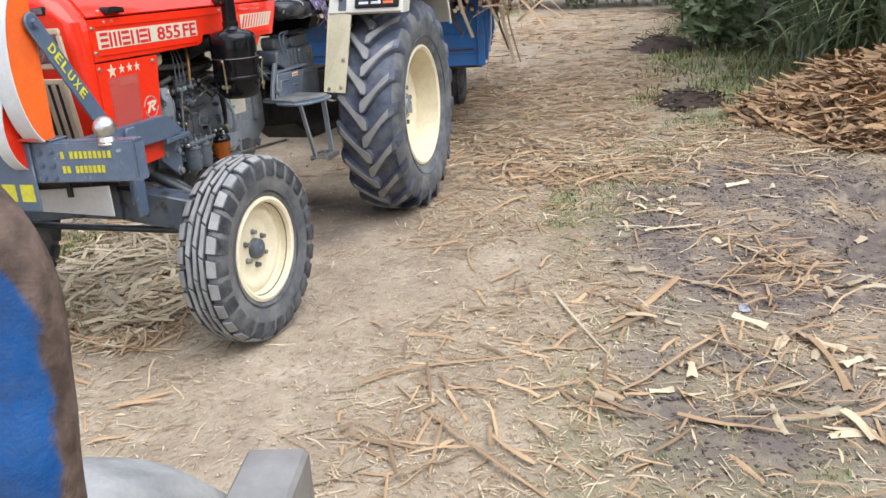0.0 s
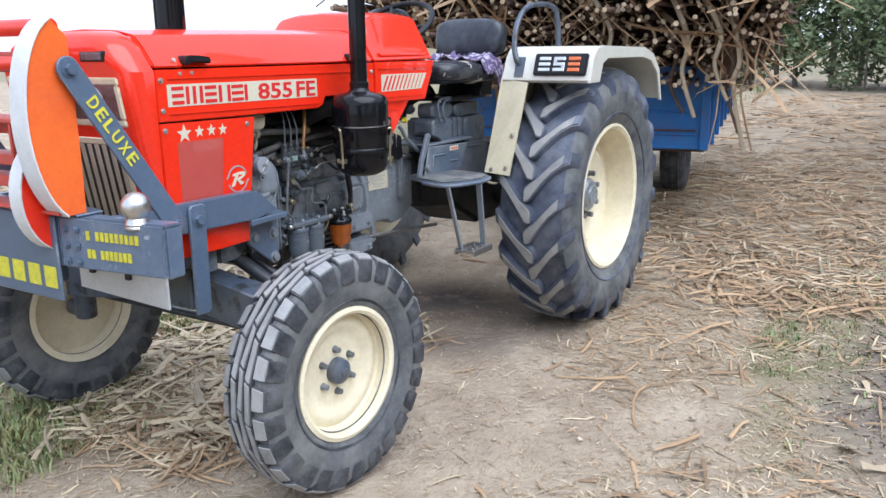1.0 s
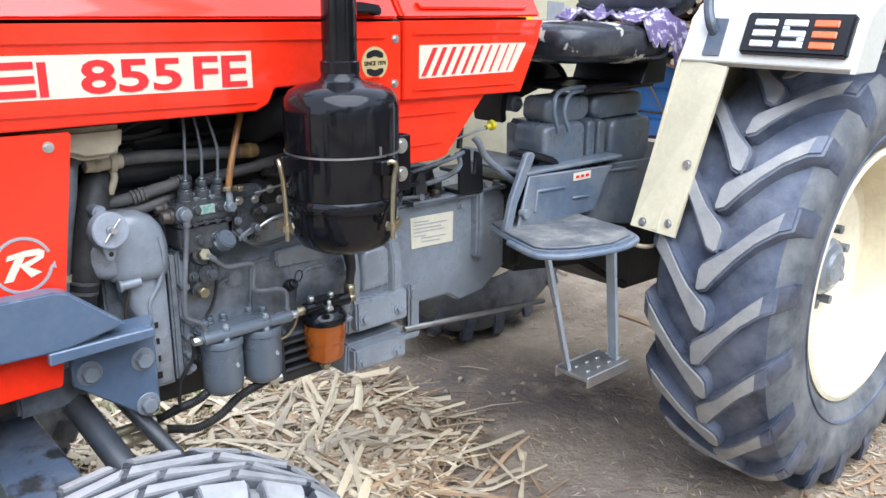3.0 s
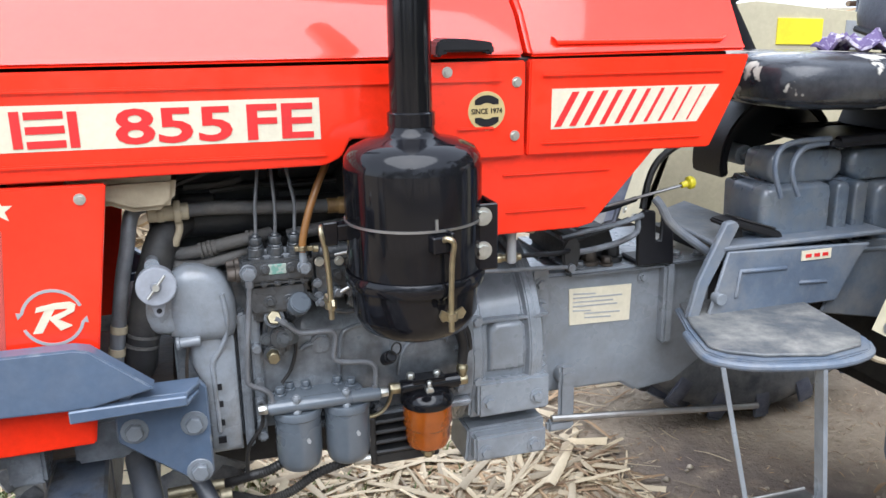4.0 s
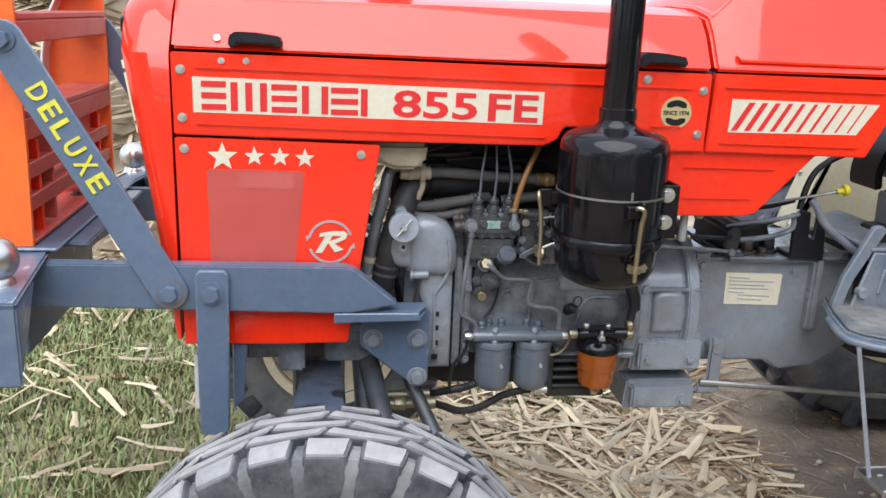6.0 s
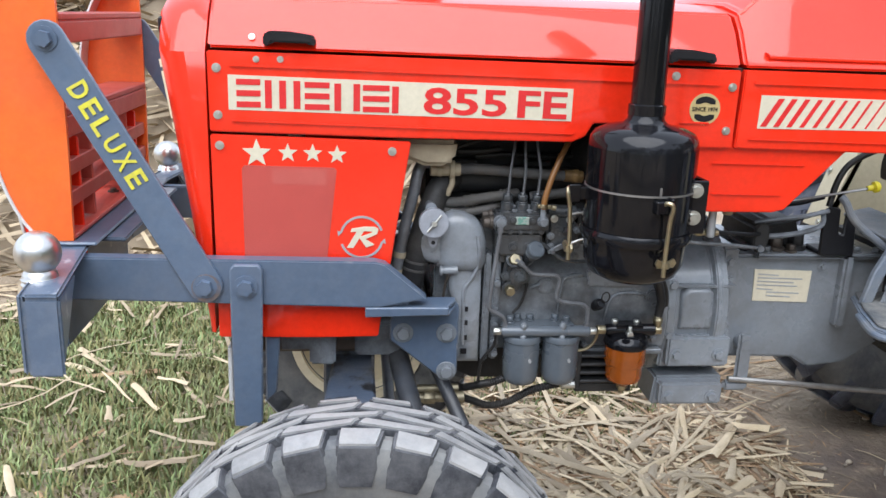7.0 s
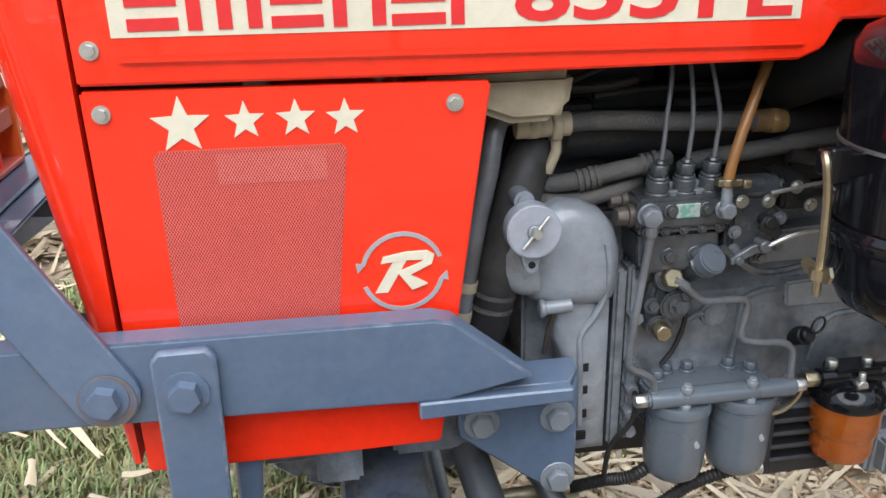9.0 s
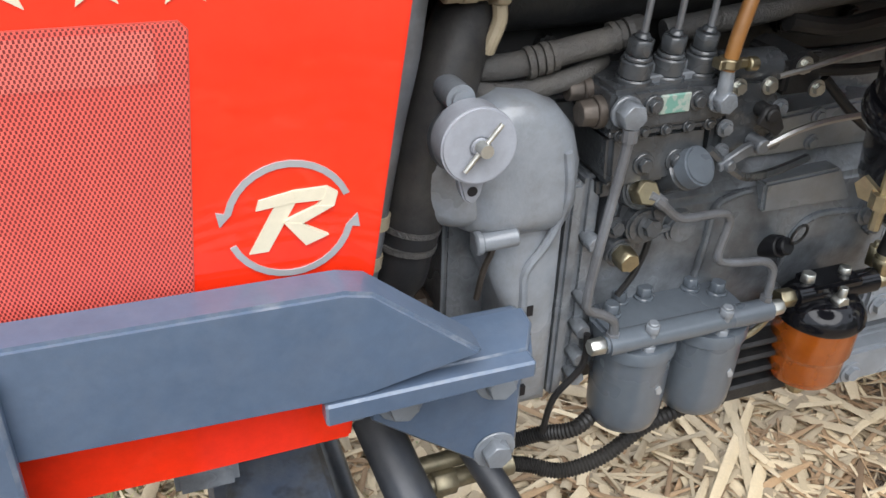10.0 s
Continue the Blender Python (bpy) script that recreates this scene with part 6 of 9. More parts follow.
# cloth lying on the seat
bm = B()
vs = {}
for i in range(22):
    for j in range(14):
        x, y = 1.585 + i * 0.0092, -0.362 + j * 0.0235
        z = 1.303 + 0.03 * noise.noise((x * 24, y * 24, 0)) + 0.022 * noise.noise((x * 55, y * 55, 3))
        if y < -0.335:
            z -= (-0.335 - y) * 2.6
        vs[i, j] = bm.verts.new((x, y + 0.015 * noise.noise((x * 9, y * 9, 5)), z))
for i in range(21):
    for j in range(13):
        bm.faces.new((vs[i, j], vs[i + 1, j], vs[i + 1, j + 1], vs[i, j + 1]))
low = [vs[i, 0] for i in range(12, 22)]   # it hangs down over the edge of the seat
for k in range(1, 6):
    row = [bm.verts.new((v.co.x + 0.006 * noise.noise((i * 0.9, k, 2)), v.co.y - 0.006 + 0.014 * noise.noise((i * 0.8, k * 0.4, 7)), v.co.z - 0.026)) for i, v in enumerate(low)]
    for i in range(len(row) - 1):
        bm.faces.new((low[i], low[i + 1], row[i + 1], row[i]))
    low = row
bmesh.ops.recalc_face_normals(bm, faces=bm.faces)
bmesh.ops.solidify(bm, geom=bm.faces[:], thickness=0.006)
part("cloth_cover", bm, CLOTH, seat, "crumpled purple and white cloth")

# ---- rear fenders ----
for s in (-1, 1):
    bm = B()
    path = [(1.62, 1.20), (1.66, 1.30), (1.70, 1.335), (1.76, 1.345), (2.3, 1.33), (2.42, 1.30), (2.52, 1.22), (2.57, 1.08)]
    inner = [(x + (0.02 if i < 2 else 0.0), z - 0.012) for i, (x, z) in enumerate(path)]
    out = 0.85 if s < 0 else 0.95   # the far wheel is set wider
    prism(bm, path + inner[::-1], s * 0.43, s * out)
    # outer lip, deeper at the front corner
    prism(bm, [(1.62, 1.19), (1.66, 1.30), (1.70, 1.335), (1.76, 1.346), (2.3, 1.331), (2.42, 1.30), (2.52, 1.22), (2.57, 1.06), (2.55, 1.06), (2.49, 1.2), (2.39, 1.265), (2.27, 1.285), (1.82, 1.29), (1.765, 1.27), (1.73, 1.19)], s * (out - 0.005), s * (out + 0.008))
    fender = part("fender", bm, FENDERWHITE, tractor, "off-white sheet-metal rear fender", 0.006, 2)
    bm = B()
    u = 0.05 if s > 0 else 0.0   # the far fender stands a little higher
    prism(bm, [(1.62, 1.20 + u), (1.70, 1.33 + u), (1.80, 1.34 + u), (2.4, 1.28 + u), (2.56, 1.05), (2.4, 0.8), (1.7, 0.74), (1.62, 0.765), (1.47, 0.80)], s * 0.425, s * 0.433)
    prism(bm, [(1.47, 0.80), (1.475, 0.812), (1.635, 1.205), (1.63, 1.19), (1.49, 0.80)], s * 0.425, s * 0.50)
    part("fender_side", bm, SKIRT, fender, "cream inner fender skirt", 0.003)
    bm = B()
    v = [(1.465, s * 0.425, 0.80), (1.475, s * 0.545, 0.79), (1.618, s * 0.562, 1.19), (1.63, s * 0.425, 1.205)]
    q = [bm.verts.new(p) for p in v] + [bm.verts.new((p[0] + 0.008, p[1], p[2] - 0.003)) for p in v]
    n_ = len(v)
    bm.faces.new(q[:n_])
    bm.faces.new(q[:n_ - 1:-1])
    for i in range(n_):
        j = (i + 1) % n_
        bm.faces.new((q[i], q[j], q[n_ + j], q[n_ + i]))
    bmesh.ops.recalc_face_normals(bm, faces=bm.faces)
    part("fender_front", bm, SKIRT, fender, "cream front edge of the fender")
    bm = B()
    for p in ((1.478, 0.455, 0.812), (1.488, 0.52, 0.818), (1.535, 0.53, 0.96)):
        bolt(bm, (p[0] - 0.004, s * p[1], p[2]), (-1, 0, 0.3), 0.008, 0.005)
    part("fender_bolt", bm, ZINC, fender)
    # lamp cluster on the front face
    m_ = Matrix.Translation((1.652, s * 0.71, 1.262)) @ pose(0, 0, 0, 0, 22, 0)
    bm = B()
    box(bm, -0.022, 0.01, -0.125, 0.125, -0.048, 0.05, m_)
    lamp = part("fender_lamp", bm, PLASTIC, fender, "black lamp cluster with clear and orange lenses", 0.005, 2)
    for k, (y0, y1) in enumerate(((-0.1, -0.045), (-0.03, 0.025), (0.04, 0.095))):
        y0, y1 = (-y1, -y0) if s > 0 else (y0, y1)
        y0, y1 = -y1, -y0
        for i in range(3):
            bm = B()
            box(bm, -0.027, -0.02, y0, y1, -0.034 + i * 0.025, -0.018 + i * 0.025, m_)
            part("lamp_lens", bm, LENSRED if (k == 2) and i < 3 else GLASS, lamp, "", 0.002)
        if k == 1:   # the middle lens runs through all three rows
            for za, zb, ya, yb in ((-0.018, -0.009, y0, y0 + 0.016), (0.007, 0.016, y1 - 0.016, y1)):
                bm = B()
                box(bm, -0.0265, -0.02, ya, yb, za, zb, m_)
                part("lamp_lens", bm, GLASS, lamp, "", 0.001)
    bm = B()
    tube(bm, [(1.655, s * 0.505, 1.262), (1.64, s * 0.495, 1.285), (1.655, s * 0.475, 1.35), (1.72, s * 0.46, 1.46), (1.86, s * 0.45, 1.53), (2.1, s * 0.45, 1.53), (2.16, s * 0.45, 1.45), (2.17, s * 0.45, 1.30)], 0.013, 10)
    box(bm, -0.006, 0.012, -0.022, 0.022, -0.046, 0.046, Matrix.Translation((1.644, s * 0.51, 1.255)) @ pose(0, 0, 0, 0, 22, 0))
    part("grab_rail", bm, OILYBLUE, fender, "dark blue-grey bent-tube grab rail on a welded foot")
bm = B()
prism(bm, [(1.87, 1.275), (1.87, 1.345), (2.02, 1.34), (2.02, 1.27)], 0.4215, 0.4265)
part("warning_sticker", bm, mat("yellow_sticker", (0.85, 0.72, 0.03), None, 0.4, bump=0.0), tractor, "yellow warning sticker on the far fender")
bm = B()
prism(bm, [(2.10, 1.255), (2.10, 1.335), (2.19, 1.33), (2.19, 1.25)], 0.4215, 0.4265)
part("grey_sticker", bm, SILVER, tractor, "pale grey sticker on the far fender")


# ---- wheels ----
def wheel_pose(x, y, z, s, steer=0.0, camber=0.0):
    """Local z points outward from the machine on side s."""
    return Matrix.Translation((x, y, z)) @ pose(0, 0, 0, 0, 0, steer) @ pose(0, 0, 0, 90 if s < 0 else -90, 0, 0)


def lug_strip(bm, m, stations):
    """A tread bar through stations (radius low, radius high, angle, half thickness, height across)."""
    rings = []
    for r0, r1, a, w, h in stations:
        ring = []
        for r, da in ((r0, -w * 1.25), (r1, -w), (r1, w), (r0, w * 1.25)):
            ang = a + da / r1
            ring.append(bm.verts.new(m @ Vector((r * math.cos(ang), r * math.sin(ang), h))))
        rings.append(ring)
    fs = [bm.faces.new(rings[0]), bm.faces.new(rings[-1][::-1])]
    for k, (a, b) in enumerate(zip(rings, rings[1:])):
        for i in range(4):
            j = (i + 1) % 4
            fs.append(bm.faces.new((a[i], b[i], b[j], a[j])))
            # tops take the lighter rubber, sides the one darkened for shade
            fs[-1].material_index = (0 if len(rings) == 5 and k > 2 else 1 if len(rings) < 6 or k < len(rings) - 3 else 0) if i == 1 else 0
    bmesh.ops.recalc_face_normals(bm, faces=fs)


def paint_side(bm, m, radius, height):
    """The third material for the side of a tyre."""
    back = m.inverted()
    for f in bm.faces:
        c = back @ f.calc_center_median()
        if math.hypot(c.x, c.y) < radius and abs(c.z) > height * 0.6:
            f.material_index = 2


def front_wheel(s, x, steer):
    made = []

    def lugs():
        made.append(B())
        return made[-1]

    m = wheel_pose(x, s * 0.668, 0.38, s, steer)
    mt = m @ Matrix.Diagonal((0.974, 0.974, 0.82, 1))   # the tyre
    R = 0.39
    bm = B()
    lathe(bm, [(0.0, 0.012), (0.05, 0.014), (0.105, 0.010), (0.125, 0.012), (0.14, 0.026), (0.16, 0.028), (0.180, 0.016), (0.196, 0.03), (0.20, 0.06), (0.213, 0.066), (0.213, 0.072), (0.2, 0.076), (0.19, 0.07), (0.188, -0.02), (0.188, -0.07), (0.213, -0.076), (0.21, -0.066), (0.19, -0.055), (0.18, 0.0), (0.15, 0.0), (0.0, 0.0)], m, 56)
    rim = part("front_wheel", bm, CREAM, tractor, "cream-painted steel front wheel with a ribbed tyre", angle=40)
    bm = B()
    lathe(bm, [(0, 0.010), (0.043, 0.010), (0.042, 0.028), (0.038, 0.040), (0.026, 0.047), (0.014, 0.049), (0.012, 0.054), (0, 0.055)], m, 28)
    part("hub_cap", bm, OILYBLUE, rim, "blue-grey hub cap")
    for i in range(6):
        a = math.pi * (i / 3 + 0.17)
        bm = B()
        p = Vector((0.069 * math.cos(a), 0.069 * math.sin(a), 0.010))
        cyl(bm, m @ p, m @ (p + Vector((0, 0, 0.005))), 0.0125, 0.0115, seg=14)
        cyl(bm, m @ (p + Vector((0, 0, 0.004))), m @ (p + Vector((0, 0, 0.022))), 0.0105, 0.0095, seg=6)
        part("wheel_nut", bm, GREY, rim)
    bm = B()
    cyl(bm, m @ Vector((-0.1, 0.165, 0.02)), m @ Vector((-0.102, 0.168, 0.06)), 0.005, seg=8)
    part("valve_stem", bm, RUBBER, rim)
    bm = B()
    lathe(bm, [(0.19, 0.06), (0.212, 0.074), (0.225, 0.088), (0.27, 0.1), (0.31, 0.107), (0.345, 0.105), (0.364, 0.094), (0.372, 0.075), (0.371, 0.056), (0.365, 0.05), (0.367, 0.0), (0.365, -0.05), (0.371, -0.056), (0.372, -0.075), (0.364, -0.094), (0.345, -0.105), (0.31, -0.107), (0.27, -0.1), (0.225, -0.088), (0.212, -0.074), (0.19, -0.06)], mt, 72)
    paint_side(bm, mt, 0.322, 0.075)
    back = mt.inverted()
    for f in bm.faces:   # dust lies on the shoulder between the lugs
        c = back @ f.calc_center_median()
        if math.hypot(c.x, c.y) > 0.32 and abs(c.z) > 0.055:
            f.material_index = 2
    n_ = 26
    da = 2 * math.pi / n_
    for i in range(n_):
        for side in (-1, 1):
            a = (i + 0.25 * (1 + side)) * da
            lug_strip(lugs(), mt, [(0.352, R - 0.003, a, 0.0365, side * 0.057), (0.35, R - 0.005, a + 0.004, 0.036, side * 0.074), (0.34, R - 0.011, a + 0.01, 0.0345, side * 0.090), (0.335, R - 0.017, a + 0.014, 0.032, side * 0.103), (0.30, R - 0.075, a + 0.022, 0.024, side * 0.1125)])
    n_ = 19
    da = 2 * math.pi / n_
    for i in range(n_):
        for h0, h1, sh in ((-0.05, -0.02, 0.3), (-0.013, 0.013, 0.0), (0.02, 0.05, 0.3)):
            a = (i + sh) * da
            w = R * da / 2 - 0.0022
            lug_strip(lugs(), mt, [(0.36, R - 0.002, a - 0.02, w, h0), (0.36, R, a, w, (h0 + h1) / 2), (0.36, R - 0.002, a + 0.02, w, h1)])
    lathe(bm, [(0.235, 0.091), (0.237, 0.095), (0.242, 0.097), (0.244, 0.093)], mt, 72)
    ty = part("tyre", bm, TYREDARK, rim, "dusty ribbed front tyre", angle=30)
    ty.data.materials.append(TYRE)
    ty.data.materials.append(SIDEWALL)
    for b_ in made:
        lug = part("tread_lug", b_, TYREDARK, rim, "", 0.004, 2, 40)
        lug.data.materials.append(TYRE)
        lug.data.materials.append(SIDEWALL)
    return rim


front_wheel(-1, 0.085, -4)
front_wheel(1, 0.085, -4)


def rear_wheel(s):
    made = []

    def lugs():
        made.append(B())
        return made[-1]

    m = wheel_pose(2.078, -0.642 if s < 0 else 0.78, 0.62, s)
    mr = m @ Matrix.Diagonal((0.955, 0.955, 1, 1))   # the rim
    R = 0.628
    bm = B()
    lathe(bm, [(0, -0.005), (0.10, -0.005), (0.115, 0.0), (0.2, 0.006), (0.245, 0.02), (0.262, 0.005), (0.30, -0.01), (0.335, 0.0), (0.345, 0.06), (0.352, 0.125), (0.372, 0.138), (0.374, 0.148), (0.36, 0.152), (0.345, 0.142), (0.338, 0.06), (0.328, -0.02), (0.338, -0.12), (0.37, -0.14), (0.372, -0.15), (0.34, -0.14), (0.318, -0.03), (0.27, -0.03), (0, -0.03)], mr, 64)
    rim = part("rear_wheel", bm, CREAM, tractor, "large cream-painted steel rear wheel with a lugged tyre", angle=40)
    bm = B()
    lathe(bm, [(0, -0.005), (0.084, -0.005), (0.082, 0.03), (0.07, 0.045), (0.05, 0.05), (0.045, 0.06), (0, 0.06)], m, 32)
    part("hub", bm, GREYLIGHT, rim, "grey wheel hub")
    for i in range(8):
        a = math.pi * (i / 4 + 0.1)
        p = Vector((0.112 * math.cos(a), 0.112 * math.sin(a), 0.0))
        bm = B()
        cyl(bm, m @ p, m @ (p + Vector((0, 0, 0.01))), 0.018, 0.016, seg=14)
        cyl(bm, m @ (p + Vector((0, 0, 0.008))), m @ (p + Vector((0, 0, 0.038))), 0.0145, seg=6)
        part("wheel_nut", bm, GREY, rim)
    bm = B()
    lathe(bm, [(0.335, 0.13), (0.372, 0.15), (0.39, 0.163), (0.44, 0.176), (0.50, 0.18), (0.545, 0.172), (0.572, 0.15), (0.588, 0.09), (0.592, 0.0), (0.588, -0.09), (0.572, -0.15), (0.545, -0.172), (0.5, -0.18), (0.44, -0.176), (0.39, -0.163), (0.372, -0.15), (0.335, -0.13)], m, 88)
    paint_side(bm, m, 0.57, 0.14)
    lathe(bm, [(0.405, 0.166), (0.407, 0.172), (0.413, 0.174), (0.415, 0.168)], m, 88)
    n_ = 20
    da = 2 * math.pi / n_
    turn = -1 if s < 0 else 1
    for i in range(n_):
        for side in (-1, 1):
            a0 = (i + (0.5 if side > 0 else 0)) * da
            st = []
            for f, h, ra, rb, w in ((-0.04, -0.022, 0.575, R - 0.003, 0.024), (-0.02, -0.012, 0.575, R - 0.001, 0.037), (0.06, 0.012, 0.575, R, 0.042), (0.2, 0.034, 0.575, R, 0.034), (0.42, 0.066, 0.575, R - 0.001, 0.029), (0.68, 0.105, 0.565, R - 0.004, 0.028), (0.9, 0.145, 0.55, R - 0.012, 0.029), (1.0, 0.170, 0.53, R - 0.028, 0.03), (1.06, 0.182, 0.50, R - 0.085, 0.026)):
                sweep = 0.29 * f
                st.append((ra, rb, a0 + turn * sweep, w, side * h))
            lug_strip(lugs(), m, st)
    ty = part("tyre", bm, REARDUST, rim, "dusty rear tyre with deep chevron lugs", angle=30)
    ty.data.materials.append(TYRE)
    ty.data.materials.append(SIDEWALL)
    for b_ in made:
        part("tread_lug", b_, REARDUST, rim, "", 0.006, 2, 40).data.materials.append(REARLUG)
    return rim


rear_wheel(-1)
rear_wheel(1)

# ---- front axle ----
bm = B()
for s in (-1, 1):
    v = [(0.024, s * 0.12, 0.64), (0.112, s * 0.12, 0.64), (0.118, s * 0.55, 0.59), (-0.01, s * 0.55, 0.59), (0.024, s * 0.12, 0.50), (0.112, s * 0.12, 0.50), (0.118, s * 0.55, 0.46), (-0.01, s * 0.55, 0.46)]
    q = [bm.verts.new(p) for p in v]
    for f in ((0, 1, 2, 3), (7, 6, 5, 4), (0, 4, 5, 1), (1, 5, 6, 2), (2, 6, 7, 3), (3, 7, 4, 0)):
        bm.faces.new([q[i] for i in f])
    cyl(bm, (0.075, s * 0.565, 0.35), (0.075, s * 0.565, 0.56), 0.04, seg=18)
    cyl(bm, (0.08, s * 0.565, 0.38), (0.085, s * 0.66, 0.38), 0.035, seg=18)
box(bm, 0.0, 0.115, -0.14, 0.14, 0.51, 0.665)
bmesh.ops.recalc_face_normals(bm, faces=bm.faces)
part("front_axle", bm, OILYBLUE, tractor, "blue-grey front axle beam", 0.006)
bm = B()
box(bm, -0.17, 0.24, -0.17, 0.17, 0.655, 0.76)
support = part("front_support", bm, mat("rusty_oily_casting", (0.03, 0.026, 0.023), (0.085, 0.055, 0.036), 0.5, bump=0.5, relief=60, scale=14, dirt=(0.14, 0.11, 0.08), dirt_amount=0.5, dirt_scale=10), tractor, "rusty, oily cast front axle support", 0.008)
bm = B()
box(bm, -0.025, 0.03, -0.25, -0.171, 0.66, 0.742)
part("support_lug", bm, GREY, support, "", 0.005, 2)
bm = B()
prism(bm, [(0.07, 0.665), (0.07, 0.735), (0.19, 0.745), (0.19, 0.70), (0.16, 0.665)], -0.215, -0.171)
part("support_rib", bm, GREY, support, "", 0.006, 2)
bm = B()
cyl(bm, (0.165, -0.20, 0.66), (0.23, -0.52, 0.47), 0.023, seg=16)
cyl(bm, (0.235, -0.19, 0.66), (0.312, -0.33, 0.52), 0.015, seg=12)
cyl(bm, (0.16, -0.55, 0.42), (0.16, 0.55, 0.42), 0.015, seg=12)
part("steering_rod", bm, mat("dark_rod_paint", (0.035, 0.041, 0.052), (0.02, 0.022, 0.027), 0.35, bump=0.1, scale=12, dirt=(0.1, 0.095, 0.085), dirt_amount=0.35, dirt_scale=14), tractor, "dark steering rods under the chassis", 0.002)
bm = B()
box(bm, -0.085, -0.012, -0.235, -0.15, 0.688, 0.738)
part("axle_pin", bm, GREY, tractor, "", 0.002)

# ---- bumper with ball ends and guard ----
def lean_in(bm, s):
    """The brace arms lean towards the middle with height."""
    for v in bm.verts:
        v.co.y -= s * 0.036 * max(0.0, (v.co.z - 0.872) / 0.443)
    return bm


BF = -0.463   # front face of the bumper


def sweep(y):
    """How far the bumper's front stands ahead of its tips, which are swept back."""
    return 0.136 * (0.605 - min(0.605, max(0.25, abs(y))))


bm = B()
C = sweep(0)
box(bm, BF - C, BF - C + 0.009, -0.25, 0.25, 0.798, 0.936)
box(bm, BF - C + 0.009, -0.383, -0.25, 0.25, 0.928, 0.936)
bumper = part("bumper", bm, SCUFFED, tractor, "blue-grey box-section front bumper with chipped paint", 0.003, 2)
for s in (-1, 1):
    bm = B()
    y0, y1 = sorted((s * 0.25, s * 0.605))
    box(bm, BF, BF + 0.009, y0, y1, 0.798, 0.936)
    box(bm, BF + 0.009, -0.398, y0, y1, 0.928, 0.936)
    box(bm, BF + 0.009, -0.398, s * 0.601 - 0.004, s * 0.601 + 0.004, 0.794, 0.928)
    prism(bm, [(s * 0.597, 0.928), (s * 0.45, 0.928), (s * 0.597, 0.81)], -0.406, -0.398, "x")
    for v in bm.verts:
        v.co.x -= sweep(v.co.y)
    part("bumper_wing", bm, SCUFFED, bumper, "", 0.004, 2)
bm = B()
box(bm, BF - C - 0.012, BF - C - 0.002, -0.245, 0.245, 0.70, 0.938)
part("bumper_plate", bm, BLUEGREY, bumper, "", 0.004)
bm = B()
for y in (-0.27, -0.31):
    for z in (0.815, 0.86, 0.905):
        bolt(bm, (BF - sweep(y), y, z), (-1, 0, 0), 0.009, 0.007)
        bolt(bm, (BF - sweep(y), -y, z), (-1, 0, 0), 0.009, 0.007)
part("bumper_bolt", bm, BLUEGREY, bumper)
for row, z in enumerate((0.892, 0.843)):
    n_ = 11 - row
    for i in range(n_):
        if (row, i) in ((0, 1), (1, 2)):
            continue
        y = -0.345 - i * (0.0168 if row == 0 else 0.0155)
        bm = B()
        box(bm, BF - sweep(y) - 0.002, BF - sweep(y) + 0.003, y - 0.0115, y, z - 0.012, z + 0.012)
        part("painted_bar", bm, YELLOW, bumper, "yellow stencilled mark")
for i in range(6):
    bm = B()
    y = 0.20 - i * 0.075
    box(bm, BF - C - 0.0135, BF - C - 0.011, y - 0.055, y, 0.735, 0.795)
    part("painted_bar", bm, YELLOW, bumper, "yellow painted mark")
